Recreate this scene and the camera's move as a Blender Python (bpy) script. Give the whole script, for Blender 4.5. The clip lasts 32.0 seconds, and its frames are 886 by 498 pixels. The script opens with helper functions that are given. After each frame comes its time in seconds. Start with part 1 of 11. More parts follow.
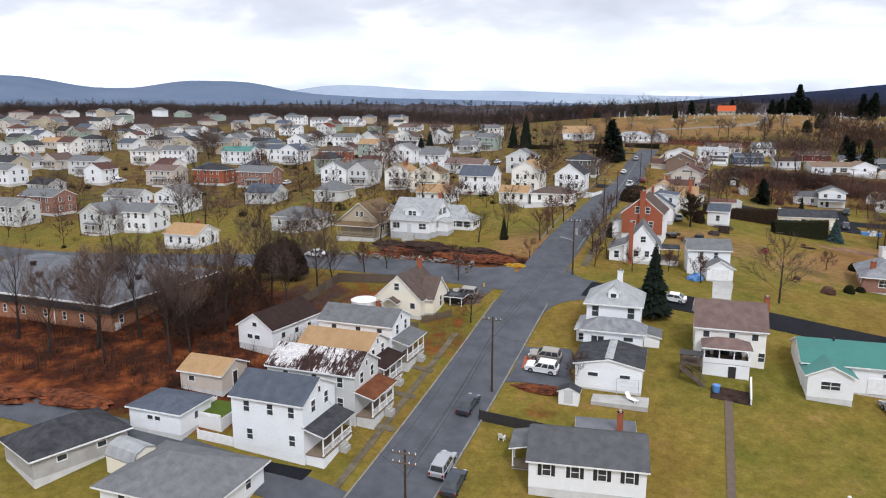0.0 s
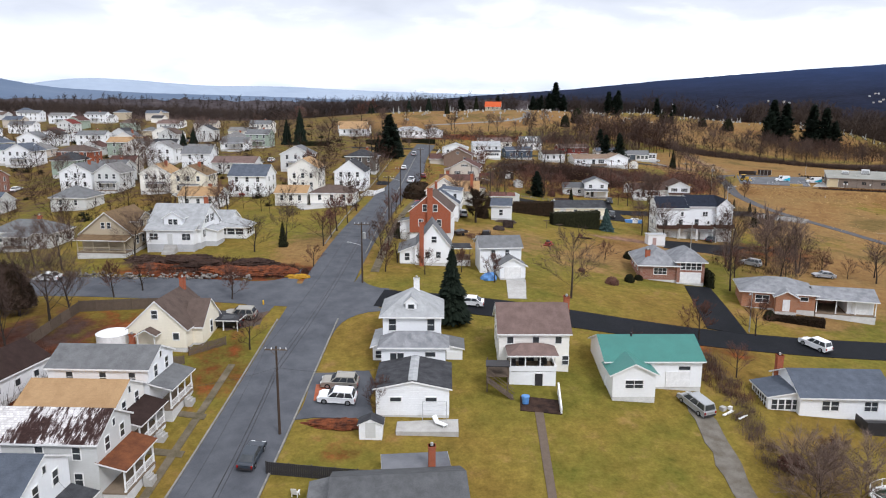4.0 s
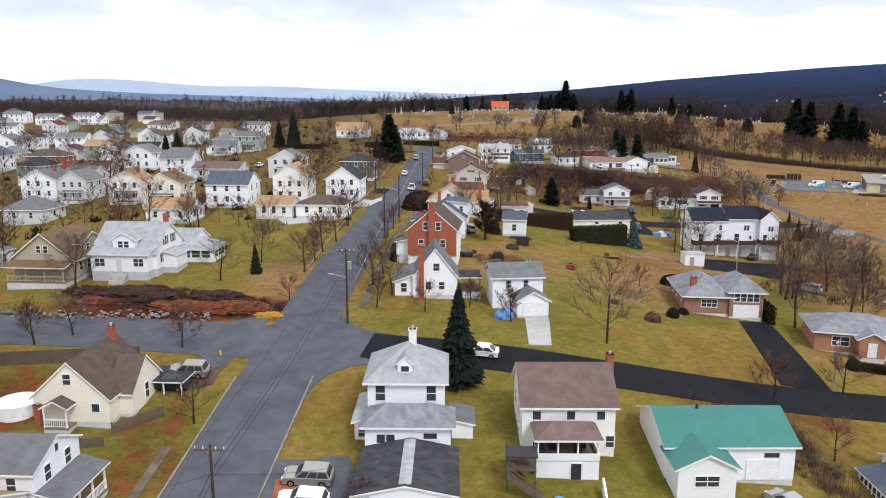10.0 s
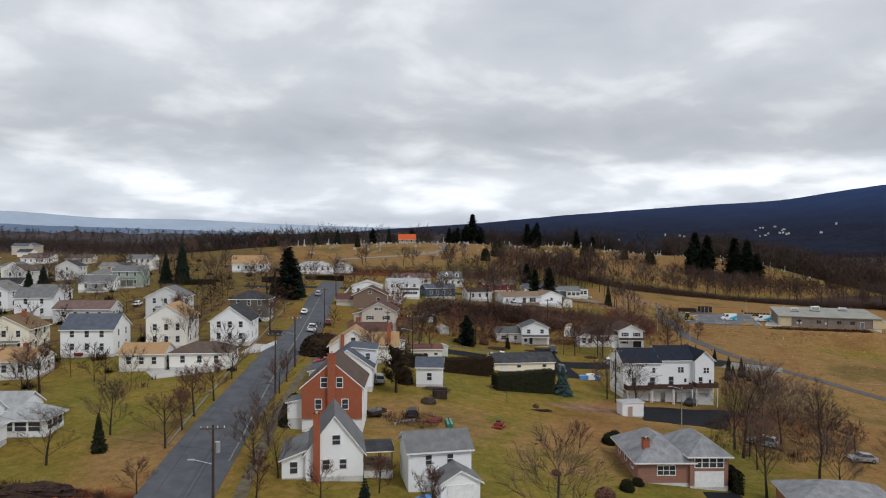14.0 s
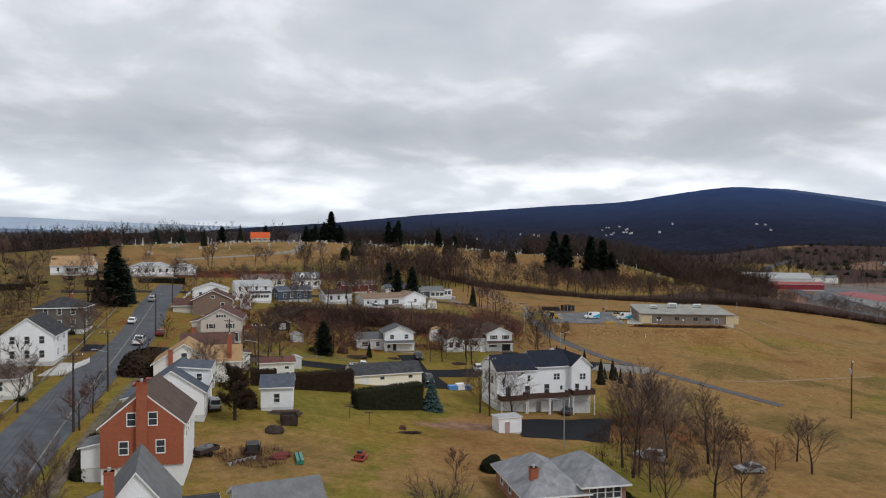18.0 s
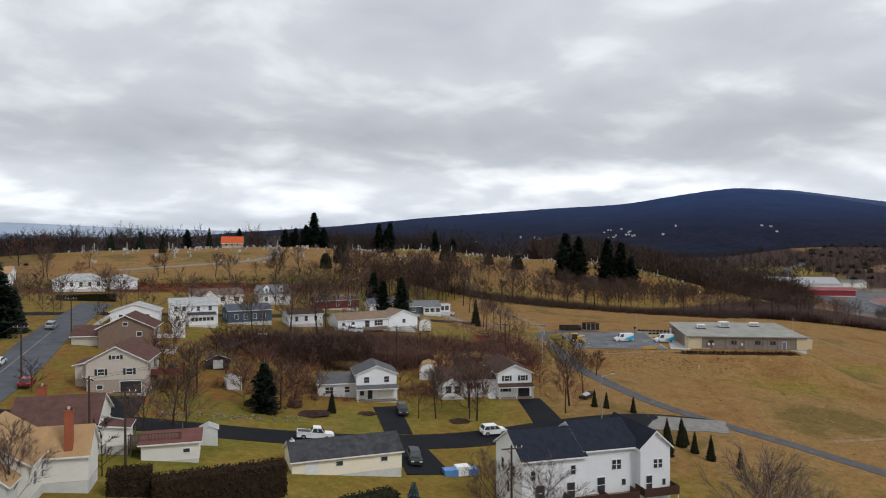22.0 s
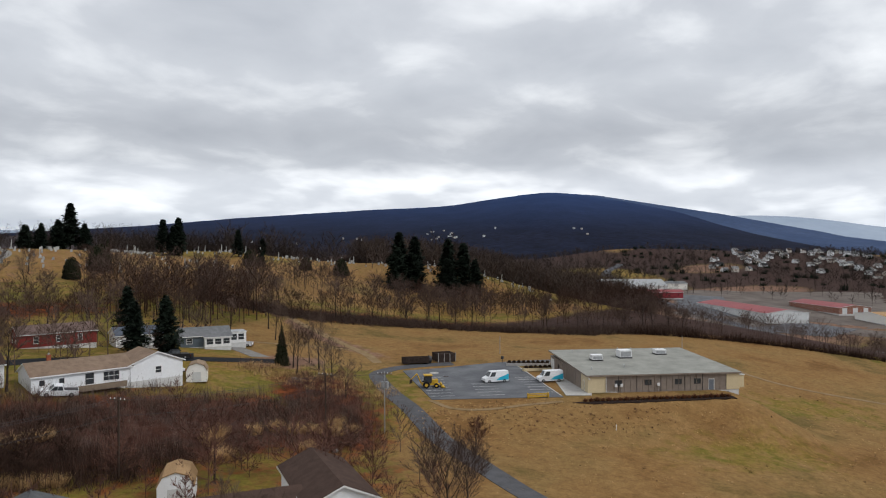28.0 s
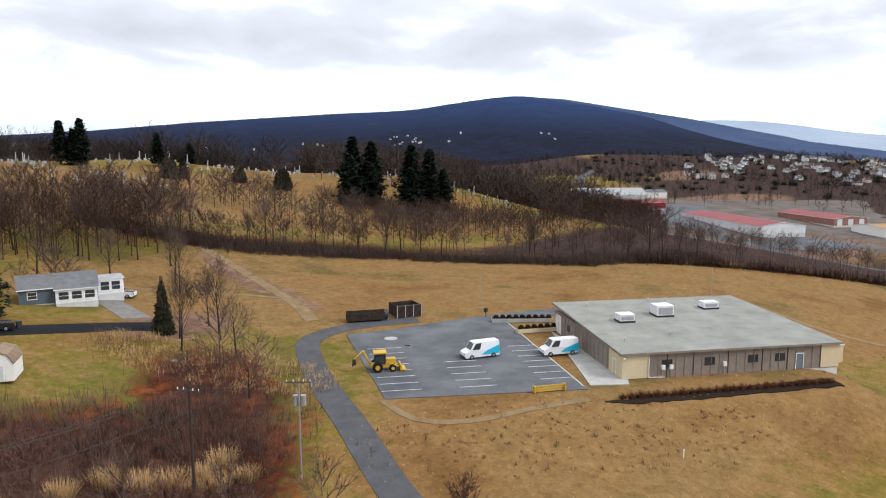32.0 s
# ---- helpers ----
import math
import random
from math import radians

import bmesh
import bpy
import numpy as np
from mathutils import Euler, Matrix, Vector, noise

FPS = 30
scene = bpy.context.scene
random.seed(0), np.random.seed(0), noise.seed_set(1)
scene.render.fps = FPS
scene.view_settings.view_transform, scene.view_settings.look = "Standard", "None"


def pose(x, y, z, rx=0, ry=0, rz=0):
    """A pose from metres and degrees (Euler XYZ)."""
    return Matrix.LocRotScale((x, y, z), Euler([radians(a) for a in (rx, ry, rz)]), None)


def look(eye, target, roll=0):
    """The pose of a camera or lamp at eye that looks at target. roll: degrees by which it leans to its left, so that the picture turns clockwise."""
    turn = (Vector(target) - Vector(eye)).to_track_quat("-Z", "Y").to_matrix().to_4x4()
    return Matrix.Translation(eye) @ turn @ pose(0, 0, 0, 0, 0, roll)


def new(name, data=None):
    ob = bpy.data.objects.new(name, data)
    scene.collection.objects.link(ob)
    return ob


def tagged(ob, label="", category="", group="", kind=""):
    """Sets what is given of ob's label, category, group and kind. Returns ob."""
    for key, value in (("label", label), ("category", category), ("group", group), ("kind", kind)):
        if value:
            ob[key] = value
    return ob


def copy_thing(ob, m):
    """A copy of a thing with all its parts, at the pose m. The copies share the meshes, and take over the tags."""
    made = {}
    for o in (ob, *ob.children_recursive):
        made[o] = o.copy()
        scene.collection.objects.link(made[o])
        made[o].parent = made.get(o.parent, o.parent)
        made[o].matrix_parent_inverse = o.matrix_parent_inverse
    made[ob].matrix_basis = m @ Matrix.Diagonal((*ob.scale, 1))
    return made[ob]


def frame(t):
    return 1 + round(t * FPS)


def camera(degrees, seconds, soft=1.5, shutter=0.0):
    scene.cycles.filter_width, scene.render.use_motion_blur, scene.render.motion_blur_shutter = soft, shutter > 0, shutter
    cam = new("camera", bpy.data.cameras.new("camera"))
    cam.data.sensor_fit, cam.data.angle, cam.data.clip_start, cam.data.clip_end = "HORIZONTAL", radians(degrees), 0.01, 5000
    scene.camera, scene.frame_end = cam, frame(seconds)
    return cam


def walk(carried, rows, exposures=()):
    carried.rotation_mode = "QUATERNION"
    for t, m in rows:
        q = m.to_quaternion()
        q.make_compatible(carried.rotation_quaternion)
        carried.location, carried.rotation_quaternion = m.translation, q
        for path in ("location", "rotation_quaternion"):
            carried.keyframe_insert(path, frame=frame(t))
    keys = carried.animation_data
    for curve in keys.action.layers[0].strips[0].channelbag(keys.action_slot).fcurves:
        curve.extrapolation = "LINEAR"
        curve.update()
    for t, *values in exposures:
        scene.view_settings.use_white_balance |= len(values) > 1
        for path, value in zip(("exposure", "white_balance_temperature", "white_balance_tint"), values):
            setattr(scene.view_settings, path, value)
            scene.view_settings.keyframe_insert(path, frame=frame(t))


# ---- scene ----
# ---------- camera ----------
cam = camera(63.5, 32.0, 1.1)
METRES, EYE, TILT, LEAN, TURN = 260.0, 33.0, -11.0, 0.0, 0.0
ROWS = [
    (0.0, 0.0, 0.0, 0.0, 0.0, 0.0, -0.0),
    (0.5, -0.0008, 0.0056, 0.0014, -6.36, -0.16, 1.13),
    (1.0, -0.0018, 0.0134, 0.0021, -11.39, -0.34, 2.09),
    (1.5, -0.002, 0.0198, 0.0027, -13.83, -0.46, 2.46),
    (2.0, -0.0013, 0.0259, 0.0034, -17.06, -0.67, 3.12),
    (2.5, -0.0006, 0.0326, 0.0038, -17.61, -0.7, 3.18),
    (3.0, 0.0005, 0.0388, 0.0044, -17.56, -0.72, 3.18),
    (3.5, 0.0021, 0.0451, 0.0055, -17.51, -0.74, 3.14),
    (5.5, 0.0116, 0.0755, 0.0117, -17.36, -0.77, 3.22),
    (6.0, 0.0143, 0.0833, 0.0131, -17.31, -0.76, 3.21),
    (6.5, 0.0168, 0.0907, 0.0144, -17.28, -0.77, 3.21),
    (7.0, 0.0192, 0.0976, 0.0155, -17.25, -0.79, 3.2),
    (7.5, 0.0215, 0.1044, 0.0163, -17.22, -0.81, 3.18),
    (8.0, 0.0235, 0.1109, 0.0175, -17.19, -0.81, 3.2),
    (8.5, 0.0259, 0.1179, 0.0189, -17.15, -0.77, 3.19),
    (9.0, 0.028, 0.1244, 0.0203, -17.14, -0.76, 3.2),
    (9.5, 0.0301, 0.1312, 0.0215, -17.12, -0.74, 3.19),
    (10.0, 0.0325, 0.1385, 0.0229, -17.1, -0.72, 3.19),
    (10.5, 0.0351, 0.1466, 0.0242, -17.08, -0.69, 3.2),
    (11.0, 0.0382, 0.1556, 0.027, -17.06, 1.44, 3.21),
    (11.5, 0.0416, 0.1659, 0.0287, -17.08, 9.86, 3.13),
    (12.0, 0.0446, 0.1754, 0.0303, -17.05, 9.88, 3.12),
    (12.5, 0.048, 0.1838, 0.032, -17.97, 9.82, 3.32),
    (13.0, 0.0509, 0.1921, 0.0336, -19.63, 9.68, 3.59),
    (13.5, 0.0544, 0.2017, 0.0355, -22.43, 9.44, 4.09),
    (14.0, 0.0577, 0.2112, 0.0368, -24.49, 9.29, 4.39),
    (14.5, 0.061, 0.2191, 0.0382, -25.82, 9.18, 4.63),
    (15.0, 0.0651, 0.2276, 0.0398, -27.84, 8.97, 4.97),
    (15.5, 0.0684, 0.2352, 0.0411, -31.01, 8.64, 5.5),
    (17.5, 0.0869, 0.2652, 0.0453, -35.54, 8.21, 6.24),
    (18.0, 0.0927, 0.2733, 0.0465, -35.54, 8.22, 6.26),
    (18.5, 0.0996, 0.283, 0.0481, -35.55, 8.23, 6.3),
    (19.0, 0.1086, 0.2951, 0.0504, -35.56, 8.26, 6.33),
    (19.5, 0.1197, 0.3098, 0.0532, -35.57, 8.28, 6.37),
    (20.0, 0.1482, 0.3469, 0.0614, -35.62, 8.29, 6.45),
    (20.5, 0.172, 0.3768, 0.0681, -35.63, 8.35, 6.49),
    (21.0, 0.1901, 0.3993, 0.0722, -35.59, 8.43, 6.55),
    (21.5, 0.2046, 0.4181, 0.0761, -35.58, 8.45, 6.58),
    (22.0, 0.2194, 0.4367, 0.0799, -35.56, 8.49, 6.58),
    (22.5, 0.2343, 0.4551, 0.0834, -35.54, 8.51, 6.57),
    (23.0, 0.2501, 0.4747, 0.0868, -35.51, 8.55, 6.58),
    (23.5, 0.2653, 0.4922, 0.0899, -35.46, 8.57, 6.54),
    (24.0, 0.2809, 0.5101, 0.093, -35.41, 8.61, 6.56),
    (24.5, 0.2969, 0.5286, 0.0966, -35.35, 8.63, 6.53),
    (25.0, 0.3112, 0.5442, 0.0994, -37.43, 8.42, 6.84),
    (25.5, 0.326, 0.5605, 0.1023, -41.15, 7.97, 7.42),
    (26.0, 0.3404, 0.5775, 0.1058, -41.84, 7.89, 7.52),
    (26.5, 0.3556, 0.5939, 0.1091, -43.65, 7.65, 7.76),
    (28.5, 0.4264, 0.6641, 0.1226, -50.31, 6.66, 8.57),
    (29.0, 0.4453, 0.6794, 0.1255, -50.26, 6.66, 8.55),
    (29.5, 0.4654, 0.6952, 0.1287, -50.2, 6.67, 8.53),
    (30.0, 0.4848, 0.7105, 0.1315, -50.14, 3.9, 8.61),
    (30.5, 0.5052, 0.7266, 0.134, -50.07, 2.2, 8.62),
    (31.0, 0.525, 0.7419, 0.1382, -49.99, 0.7, 8.59),
    (31.5, 0.5479, 0.7595, 0.1421, -49.91, -0.69, 8.57),
    (32.0, 0.57, 0.7753, 0.1461, -52.56, -1.19, 8.91),
]
walk(cam, [(t, pose(0, 0, EYE, TILT, LEAN, TURN) @ pose(METRES * x, METRES * y, METRES * z, 90 + pitch, roll, yaw)) for t, x, y, z, yaw, pitch, roll in ROWS],
     exposures=((0.0, -0.01, 6300, 13), (2.5, 0.06, 6300, 13), (11.05, 0.13, 6300, 13), (11.5, -0.56, 6490, 10), (29.4, -0.56, 6500, 10), (30.6, -0.35, 6480, 10), (31.2, -0.14, 6430, 11), (32.0, 0.08, 6400, 11)))

# ---------- overcast sky ----------
SUN_AZ, SUN_EL = radians(163), radians(46)
world = bpy.data.worlds.new("overcast_sky")
scene.world = world
world.use_nodes = True
wt = world.node_tree
wt.nodes.clear()


def wnode(kind, **kw):
    n = wt.nodes.new(kind)
    for k, v in kw.items():
        n.inputs[k].default_value = v
    return n


def wmath(op, a, b=None, clamp=False):
    n = wt.nodes.new("ShaderNodeMath")
    n.operation, n.use_clamp = op, clamp
    for i, v in enumerate((a, b)):
        if v is None:
            continue
        if isinstance(v, (int, float)):
            n.inputs[i].default_value = v
        else:
            wt.links.new(v, n.inputs[i])
    return n.outputs[0]


sky = wt.nodes.new("ShaderNodeTexSky")
sky.sky_type, sky.sun_disc, sky.sun_elevation, sky.sun_rotation = "NISHITA", False, SUN_EL, SUN_AZ
coord = wt.nodes.new("ShaderNodeTexCoord")
sep = wt.nodes.new("ShaderNodeSeparateXYZ")
wt.links.new(coord.outputs["Generated"], sep.inputs[0])
up = wmath("MAXIMUM", sep.outputs["Z"], 0.0)
lift = wmath("ADD", up, 0.23)
comb = wt.nodes.new("ShaderNodeCombineXYZ")
wt.links.new(wmath("DIVIDE", sep.outputs["X"], lift), comb.inputs["X"])
wt.links.new(wmath("DIVIDE", sep.outputs["Y"], lift), comb.inputs["Y"])
big = wnode("ShaderNodeTexNoise", Scale=2.4, Detail=8.0, Roughness=0.50, Distortion=0.25)
wt.links.new(comb.outputs[0], big.inputs["Vector"])
broad = wnode("ShaderNodeTexNoise", Scale=0.8, Detail=3.0, Roughness=0.5)
wt.links.new(comb.outputs[0], broad.inputs["Vector"])
mixed = wmath("ADD", wmath("MULTIPLY", big.outputs["Fac"], 0.62), wmath("MULTIPLY", broad.outputs["Fac"], 0.38))
shape = wt.nodes.new("ShaderNodeValToRGB")
shape.color_ramp.elements[0].position, shape.color_ramp.elements[0].color = 0.34, (0.72, 0.74, 0.775, 1)
shape.color_ramp.elements[1].position, shape.color_ramp.elements[1].color = 0.62, (1.26, 1.26, 1.25, 1)
e = shape.color_ramp.elements.new(0.49)
e.color = (0.86, 0.875, 0.90, 1)
wt.links.new(mixed, shape.inputs[0])
# brightness of the overcast by height: a white band low over the land, grey above, bright again overhead
grade = wt.nodes.new("ShaderNodeValToRGB")
stops = [(0.0, (0.76, 0.84, 0.97)), (0.02, (0.90, 0.97, 1.07)), (0.05, (1.20, 1.25, 1.32)), (0.085, (1.22, 1.26, 1.32)), (0.112, (0.92, 0.955, 1.01)), (0.15, (0.86, 0.89, 0.94)), (0.22, (1.06, 1.095, 1.145)), (0.33, (1.05, 1.085, 1.14)), (0.6, (1.02, 1.045, 1.085)), (1.0, (1.5, 1.52, 1.55))]
grade.color_ramp.elements[0].position, grade.color_ramp.elements[0].color = stops[0][0], (*stops[0][1], 1)
grade.color_ramp.elements[1].position, grade.color_ramp.elements[1].color = stops[-1][0], (*stops[-1][1], 1)
for p_, c_ in stops[1:-1]:
    grade.color_ramp.elements.new(p_).color = (*c_, 1)
wt.links.new(up, grade.inputs[0])
veil = wt.nodes.new("ShaderNodeMix")
veil.data_type, veil.blend_type = "RGBA", "MULTIPLY"
veil.inputs["Factor"].default_value = 1.0
wt.links.new(shape.outputs[0], veil.inputs["A"])
wt.links.new(grade.outputs[0], veil.inputs["B"])
cloud = wt.nodes.new("ShaderNodeBackground")
wt.links.new(veil.outputs["Result"], cloud.inputs["Color"])
cloud.inputs["Strength"].default_value = 1.09
clear = wt.nodes.new("ShaderNodeBackground")
wt.links.new(sky.outputs[0], clear.inputs["Color"])
clear.inputs["Strength"].default_value = 0.08
cover = wt.nodes.new("ShaderNodeMixShader")
cover.inputs[0].default_value = 0.93
wt.links.new(clear.outputs[0], cover.inputs[1])
wt.links.new(cloud.outputs[0], cover.inputs[2])
wout = wt.nodes.new("ShaderNodeOutputWorld")
wt.links.new(cover.outputs[0], wout.inputs[0])

sun = new("sun", bpy.data.lights.new("sun", "SUN"))
sun.data.energy, sun.data.angle, sun.data.color = 2.2, radians(16), (1.0, 0.99, 0.985)
sun.matrix_world = look((math.sin(SUN_AZ) * 60, math.cos(SUN_AZ) * 60, 60 * math.tan(SUN_EL)), (0, 0, 0))

# ---------- materials ----------
def surf(name, col, col2=None, scale=1.5, rough=0.8, bump=0.15, grain=25.0, metal=0.0, vary=0.0, bands=0.0, pitch=0.2, streak=1.0, fleck=0.13):
    """A procedural surface: two colours mixed by a broad noise, fine grain, relief and, if asked, horizontal courses of the given pitch."""
    m = bpy.data.materials.new(name)
    m.use_nodes = True
    t = m.node_tree
    bsdf = t.nodes["Principled BSDF"]
    bsdf.inputs["Roughness"].default_value, bsdf.inputs["Metallic"].default_value = rough, metal
    bsdf.inputs["Specular IOR Level"].default_value = 0.5 if rough < 0.5 else 0.25 if rough < 0.7 else 0.06
    link = t.links.new
    co = t.nodes.new("ShaderNodeTexCoord")
    mp = t.nodes.new("ShaderNodeMapping")
    mp.inputs["Scale"].default_value = (1, 1, streak)
    link(co.outputs["Object"], mp.inputs[0])
    n1 = t.nodes.new("ShaderNodeTexNoise")
    n1.inputs["Scale"].default_value, n1.inputs["Detail"].default_value, n1.inputs["Roughness"].default_value = scale, 6.0, 0.62
    n2 = t.nodes.new("ShaderNodeTexNoise")
    n2.inputs["Scale"].default_value, n2.inputs["Detail"].default_value = grain, 3.0
    link(mp.outputs[0], n1.inputs["Vector"])
    link(co.outputs["Object"], n2.inputs["Vector"])
    ramp = t.nodes.new("ShaderNodeMapRange")
    ramp.inputs["From Min"].default_value, ramp.inputs["From Max"].default_value = 0.34, 0.66
    link(n1.outputs["Fac"], ramp.inputs["Value"])
    mix = t.nodes.new("ShaderNodeMix")
    mix.data_type = "RGBA"
    c2 = col2 or tuple(c * 0.82 for c in col)
    mix.inputs["A"].default_value, mix.inputs["B"].default_value = (*col, 1), (*c2, 1)
    link(ramp.outputs[0], mix.inputs["Factor"])
    fine = t.nodes.new("ShaderNodeMapRange")
    fine.inputs["From Min"].default_value, fine.inputs["From Max"].default_value = 0.3, 0.7
    fine.inputs["To Min"].default_value, fine.inputs["To Max"].default_value = 1 - fleck, 1 + fleck
    link(n2.outputs["Fac"], fine.inputs["Value"])
    hsv = t.nodes.new("ShaderNodeHueSaturation")
    link(mix.outputs["Result"], hsv.inputs["Color"])
    val = fine.outputs[0]
    if vary:
        info = t.nodes.new("ShaderNodeObjectInfo")
        vr = t.nodes.new("ShaderNodeMapRange")
        vr.inputs["To Min"].default_value, vr.inputs["To Max"].default_value = 1 - vary, 1 + vary
        link(info.outputs["Random"], vr.inputs["Value"])
        mu = t.nodes.new("ShaderNodeMath")
        mu.operation = "MULTIPLY"
        link(val, mu.inputs[0])
        link(vr.outputs[0], mu.inputs[1])
        val = mu.outputs[0]
    link(val, hsv.inputs["Value"])
    link(hsv.outputs[0], bsdf.inputs["Base Color"])
    relief = n2.outputs["Fac"]
    if bands:
        wave = t.nodes.new("ShaderNodeTexWave")
        wave.bands_direction, wave.wave_profile = "Z", "SAW"
        wave.inputs["Scale"].default_value, wave.inputs["Distortion"].default_value = 0.314 / pitch, 0.0
        link(co.outputs["Object"], wave.inputs["Vector"])
        ad = t.nodes.new("ShaderNodeMath")
        ad.operation = "MULTIPLY_ADD"
        ad.inputs[1].default_value = bands
        link(wave.outputs["Fac"], ad.inputs[0])
        link(relief, ad.inputs[2])
        relief = ad.outputs[0]
    bp = t.nodes.new("ShaderNodeBump")
    bp.inputs["Strength"].default_value, bp.inputs["Distance"].default_value = bump, 0.05
    link(relief, bp.inputs["Height"])
    link(bp.outputs[0], bsdf.inputs["Normal"])
    return m


def siding(name, col):
    return surf(name, col, tuple(c * 0.955 for c in col), scale=0.5, rough=0.6, bump=0.3, grain=3, bands=2.2, pitch=0.22, vary=0.04, fleck=0.025)


def shingle(name, col, col2=None):
    return surf(name, col, col2 or tuple(c * 0.72 for c in col), scale=0.9, rough=0.92, bump=0.4, grain=11, bands=1.2, pitch=0.14, vary=0.06, streak=0.5)


def brickwork(name, col, mortar):
    m = surf(name, col, rough=0.9)
    t = m.node_tree
    bsdf = t.nodes["Principled BSDF"]
    co = t.nodes.new("ShaderNodeTexCoord")
    sp = t.nodes.new("ShaderNodeSeparateXYZ")
    t.links.new(co.outputs["Object"], sp.inputs[0])
    ad = t.nodes.new("ShaderNodeMath")
    t.links.new(sp.outputs["X"], ad.inputs[0])
    t.links.new(sp.outputs["Y"], ad.inputs[1])
    cb = t.nodes.new("ShaderNodeCombineXYZ")
    t.links.new(ad.outputs[0], cb.inputs["X"])
    t.links.new(sp.outputs["Z"], cb.inputs["Y"])
    br = t.nodes.new("ShaderNodeTexBrick")
    for k, v in (("Scale", 1.0), ("Mortar Size", 0.008), ("Brick Width", 0.21), ("Row Height", 0.075), ("Bias", -0.2)):
        br.inputs[k].default_value = v
    br.inputs["Color1"].default_value = (*col, 1)
    br.inputs["Color2"].default_value = (*[c * 0.7 for c in col], 1)
    br.inputs["Mortar"].default_value = (*mortar, 1)
    t.links.new(cb.outputs[0], br.inputs["Vector"])
    hs = [n for n in t.nodes if n.bl_idname == "ShaderNodeHueSaturation"][0]
    t.links.new(br.outputs["Color"], hs.inputs["Color"])
    return m


WHITE = siding("white_siding", (0.83, 0.845, 0.86))
CREAM = siding("cream_siding", (0.86, 0.80, 0.66))
IVORY = siding("ivory_siding", (0.82, 0.80, 0.75))
BEIGE = siding("beige_siding", (0.58, 0.52, 0.45))
TAN = siding("tan_siding", (0.50, 0.425, 0.31))
GREYSIDE = siding("pale_grey_siding", (0.62, 0.63, 0.62))
GREENSIDE = siding("sage_green_siding", (0.33, 0.40, 0.33))
BLUESIDE = siding("slate_blue_siding", (0.072, 0.108, 0.155))
REDSIDE = siding("barn_red_siding", (0.22, 0.035, 0.03))
TAUPE = surf("ribbed_taupe_metal_cladding", (0.25, 0.205, 0.17), (0.19, 0.155, 0.13), rough=0.55, bump=0.2, scale=0.7)
ROOFGREY = shingle("grey_shingles", (0.158, 0.161, 0.165))
ROOFPALE = shingle("pale_grey_shingles", (0.36, 0.37, 0.375))
ROOFASH = shingle("ash_grey_shingles", (0.20, 0.195, 0.19), (0.13, 0.125, 0.12))
ROOFDARK = shingle("charcoal_shingles", (0.062, 0.063, 0.068), (0.032, 0.033, 0.036))
ROOFSLATE = shingle("blue_grey_shingles", (0.091, 0.105, 0.130))
ROOFBROWN = shingle("brown_shingles", (0.115, 0.085, 0.072))
ROOFMAUVE = shingle("mauve_brown_shingles", (0.170, 0.119, 0.106))
ROOFTAN = shingle("tan_shingles", (0.36, 0.235, 0.125), (0.30, 0.19, 0.10))
ROOFOCHRE = shingle("ochre_brown_shingles", (0.165, 0.112, 0.066))
ROOFRED = shingle("dark_red_shingles", (0.16, 0.04, 0.035))
ROOFORANGE = surf("orange_roof_tiles", (0.50, 0.10, 0.035), rough=0.7)
ROOFGREEN = surf("green_metal_roof", (0.030, 0.162, 0.135), (0.026, 0.138, 0.115), rough=0.45, bump=0.1, scale=0.5)
ROOFWORN = surf("worn_peeling_roof", (0.55, 0.54, 0.53), (0.09, 0.05, 0.045), scale=1.1, rough=0.85, bump=0.3, streak=0.35)
wt_ = ROOFWORN.node_tree
wco, wmp, wst, wbr, wtl, wad, wrm = (wt_.nodes.new("ShaderNode" + k) for k in ("TexCoord", "Mapping", "TexNoise", "TexNoise", "TexBrick", "Math", "ValToRGB"))
wmp.inputs["Scale"].default_value = (3.4, 0.75, 0.75)
wt_.links.new(wco.outputs["Object"], wmp.inputs[0])
wt_.links.new(wmp.outputs[0], wst.inputs["Vector"])
wst.inputs["Scale"].default_value, wst.inputs["Detail"].default_value, wst.inputs["Roughness"].default_value = 1.0, 5.0, 0.75
wt_.links.new(wco.outputs["Object"], wbr.inputs["Vector"])
wbr.inputs["Scale"].default_value, wbr.inputs["Detail"].default_value = 0.22, 2.0
wad.operation = "MULTIPLY_ADD"
wad.inputs[1].default_value = 1.15
wt_.links.new(wbr.outputs["Fac"], wad.inputs[0])
wt_.links.new(wst.outputs["Fac"], wad.inputs[2])
for (p_, c_), el_ in zip(((0.95, (0.045, 0.026, 0.023)), (1.0, (0.10, 0.07, 0.066))), wrm.color_ramp.elements):
    el_.position, el_.color = p_ - 0.5, (*c_, 1)
for p_, c_ in ((0.54, (0.30, 0.28, 0.28)), (0.575, (0.62, 0.61, 0.60))):
    wrm.color_ramp.elements.new(p_).color = (*c_, 1)
wof = wt_.nodes.new("ShaderNodeMath")
wof.operation = "SUBTRACT"
wof.inputs[1].default_value = 0.475
wt_.links.new(wad.outputs[0], wof.inputs[0])
wt_.links.new(wof.outputs[0], wrm.inputs[0])
for k_, v_ in (("Scale", 1.0), ("Mortar Size", 0.014), ("Brick Width", 0.34), ("Row Height", 0.24)):
    wtl.inputs[k_].default_value = v_
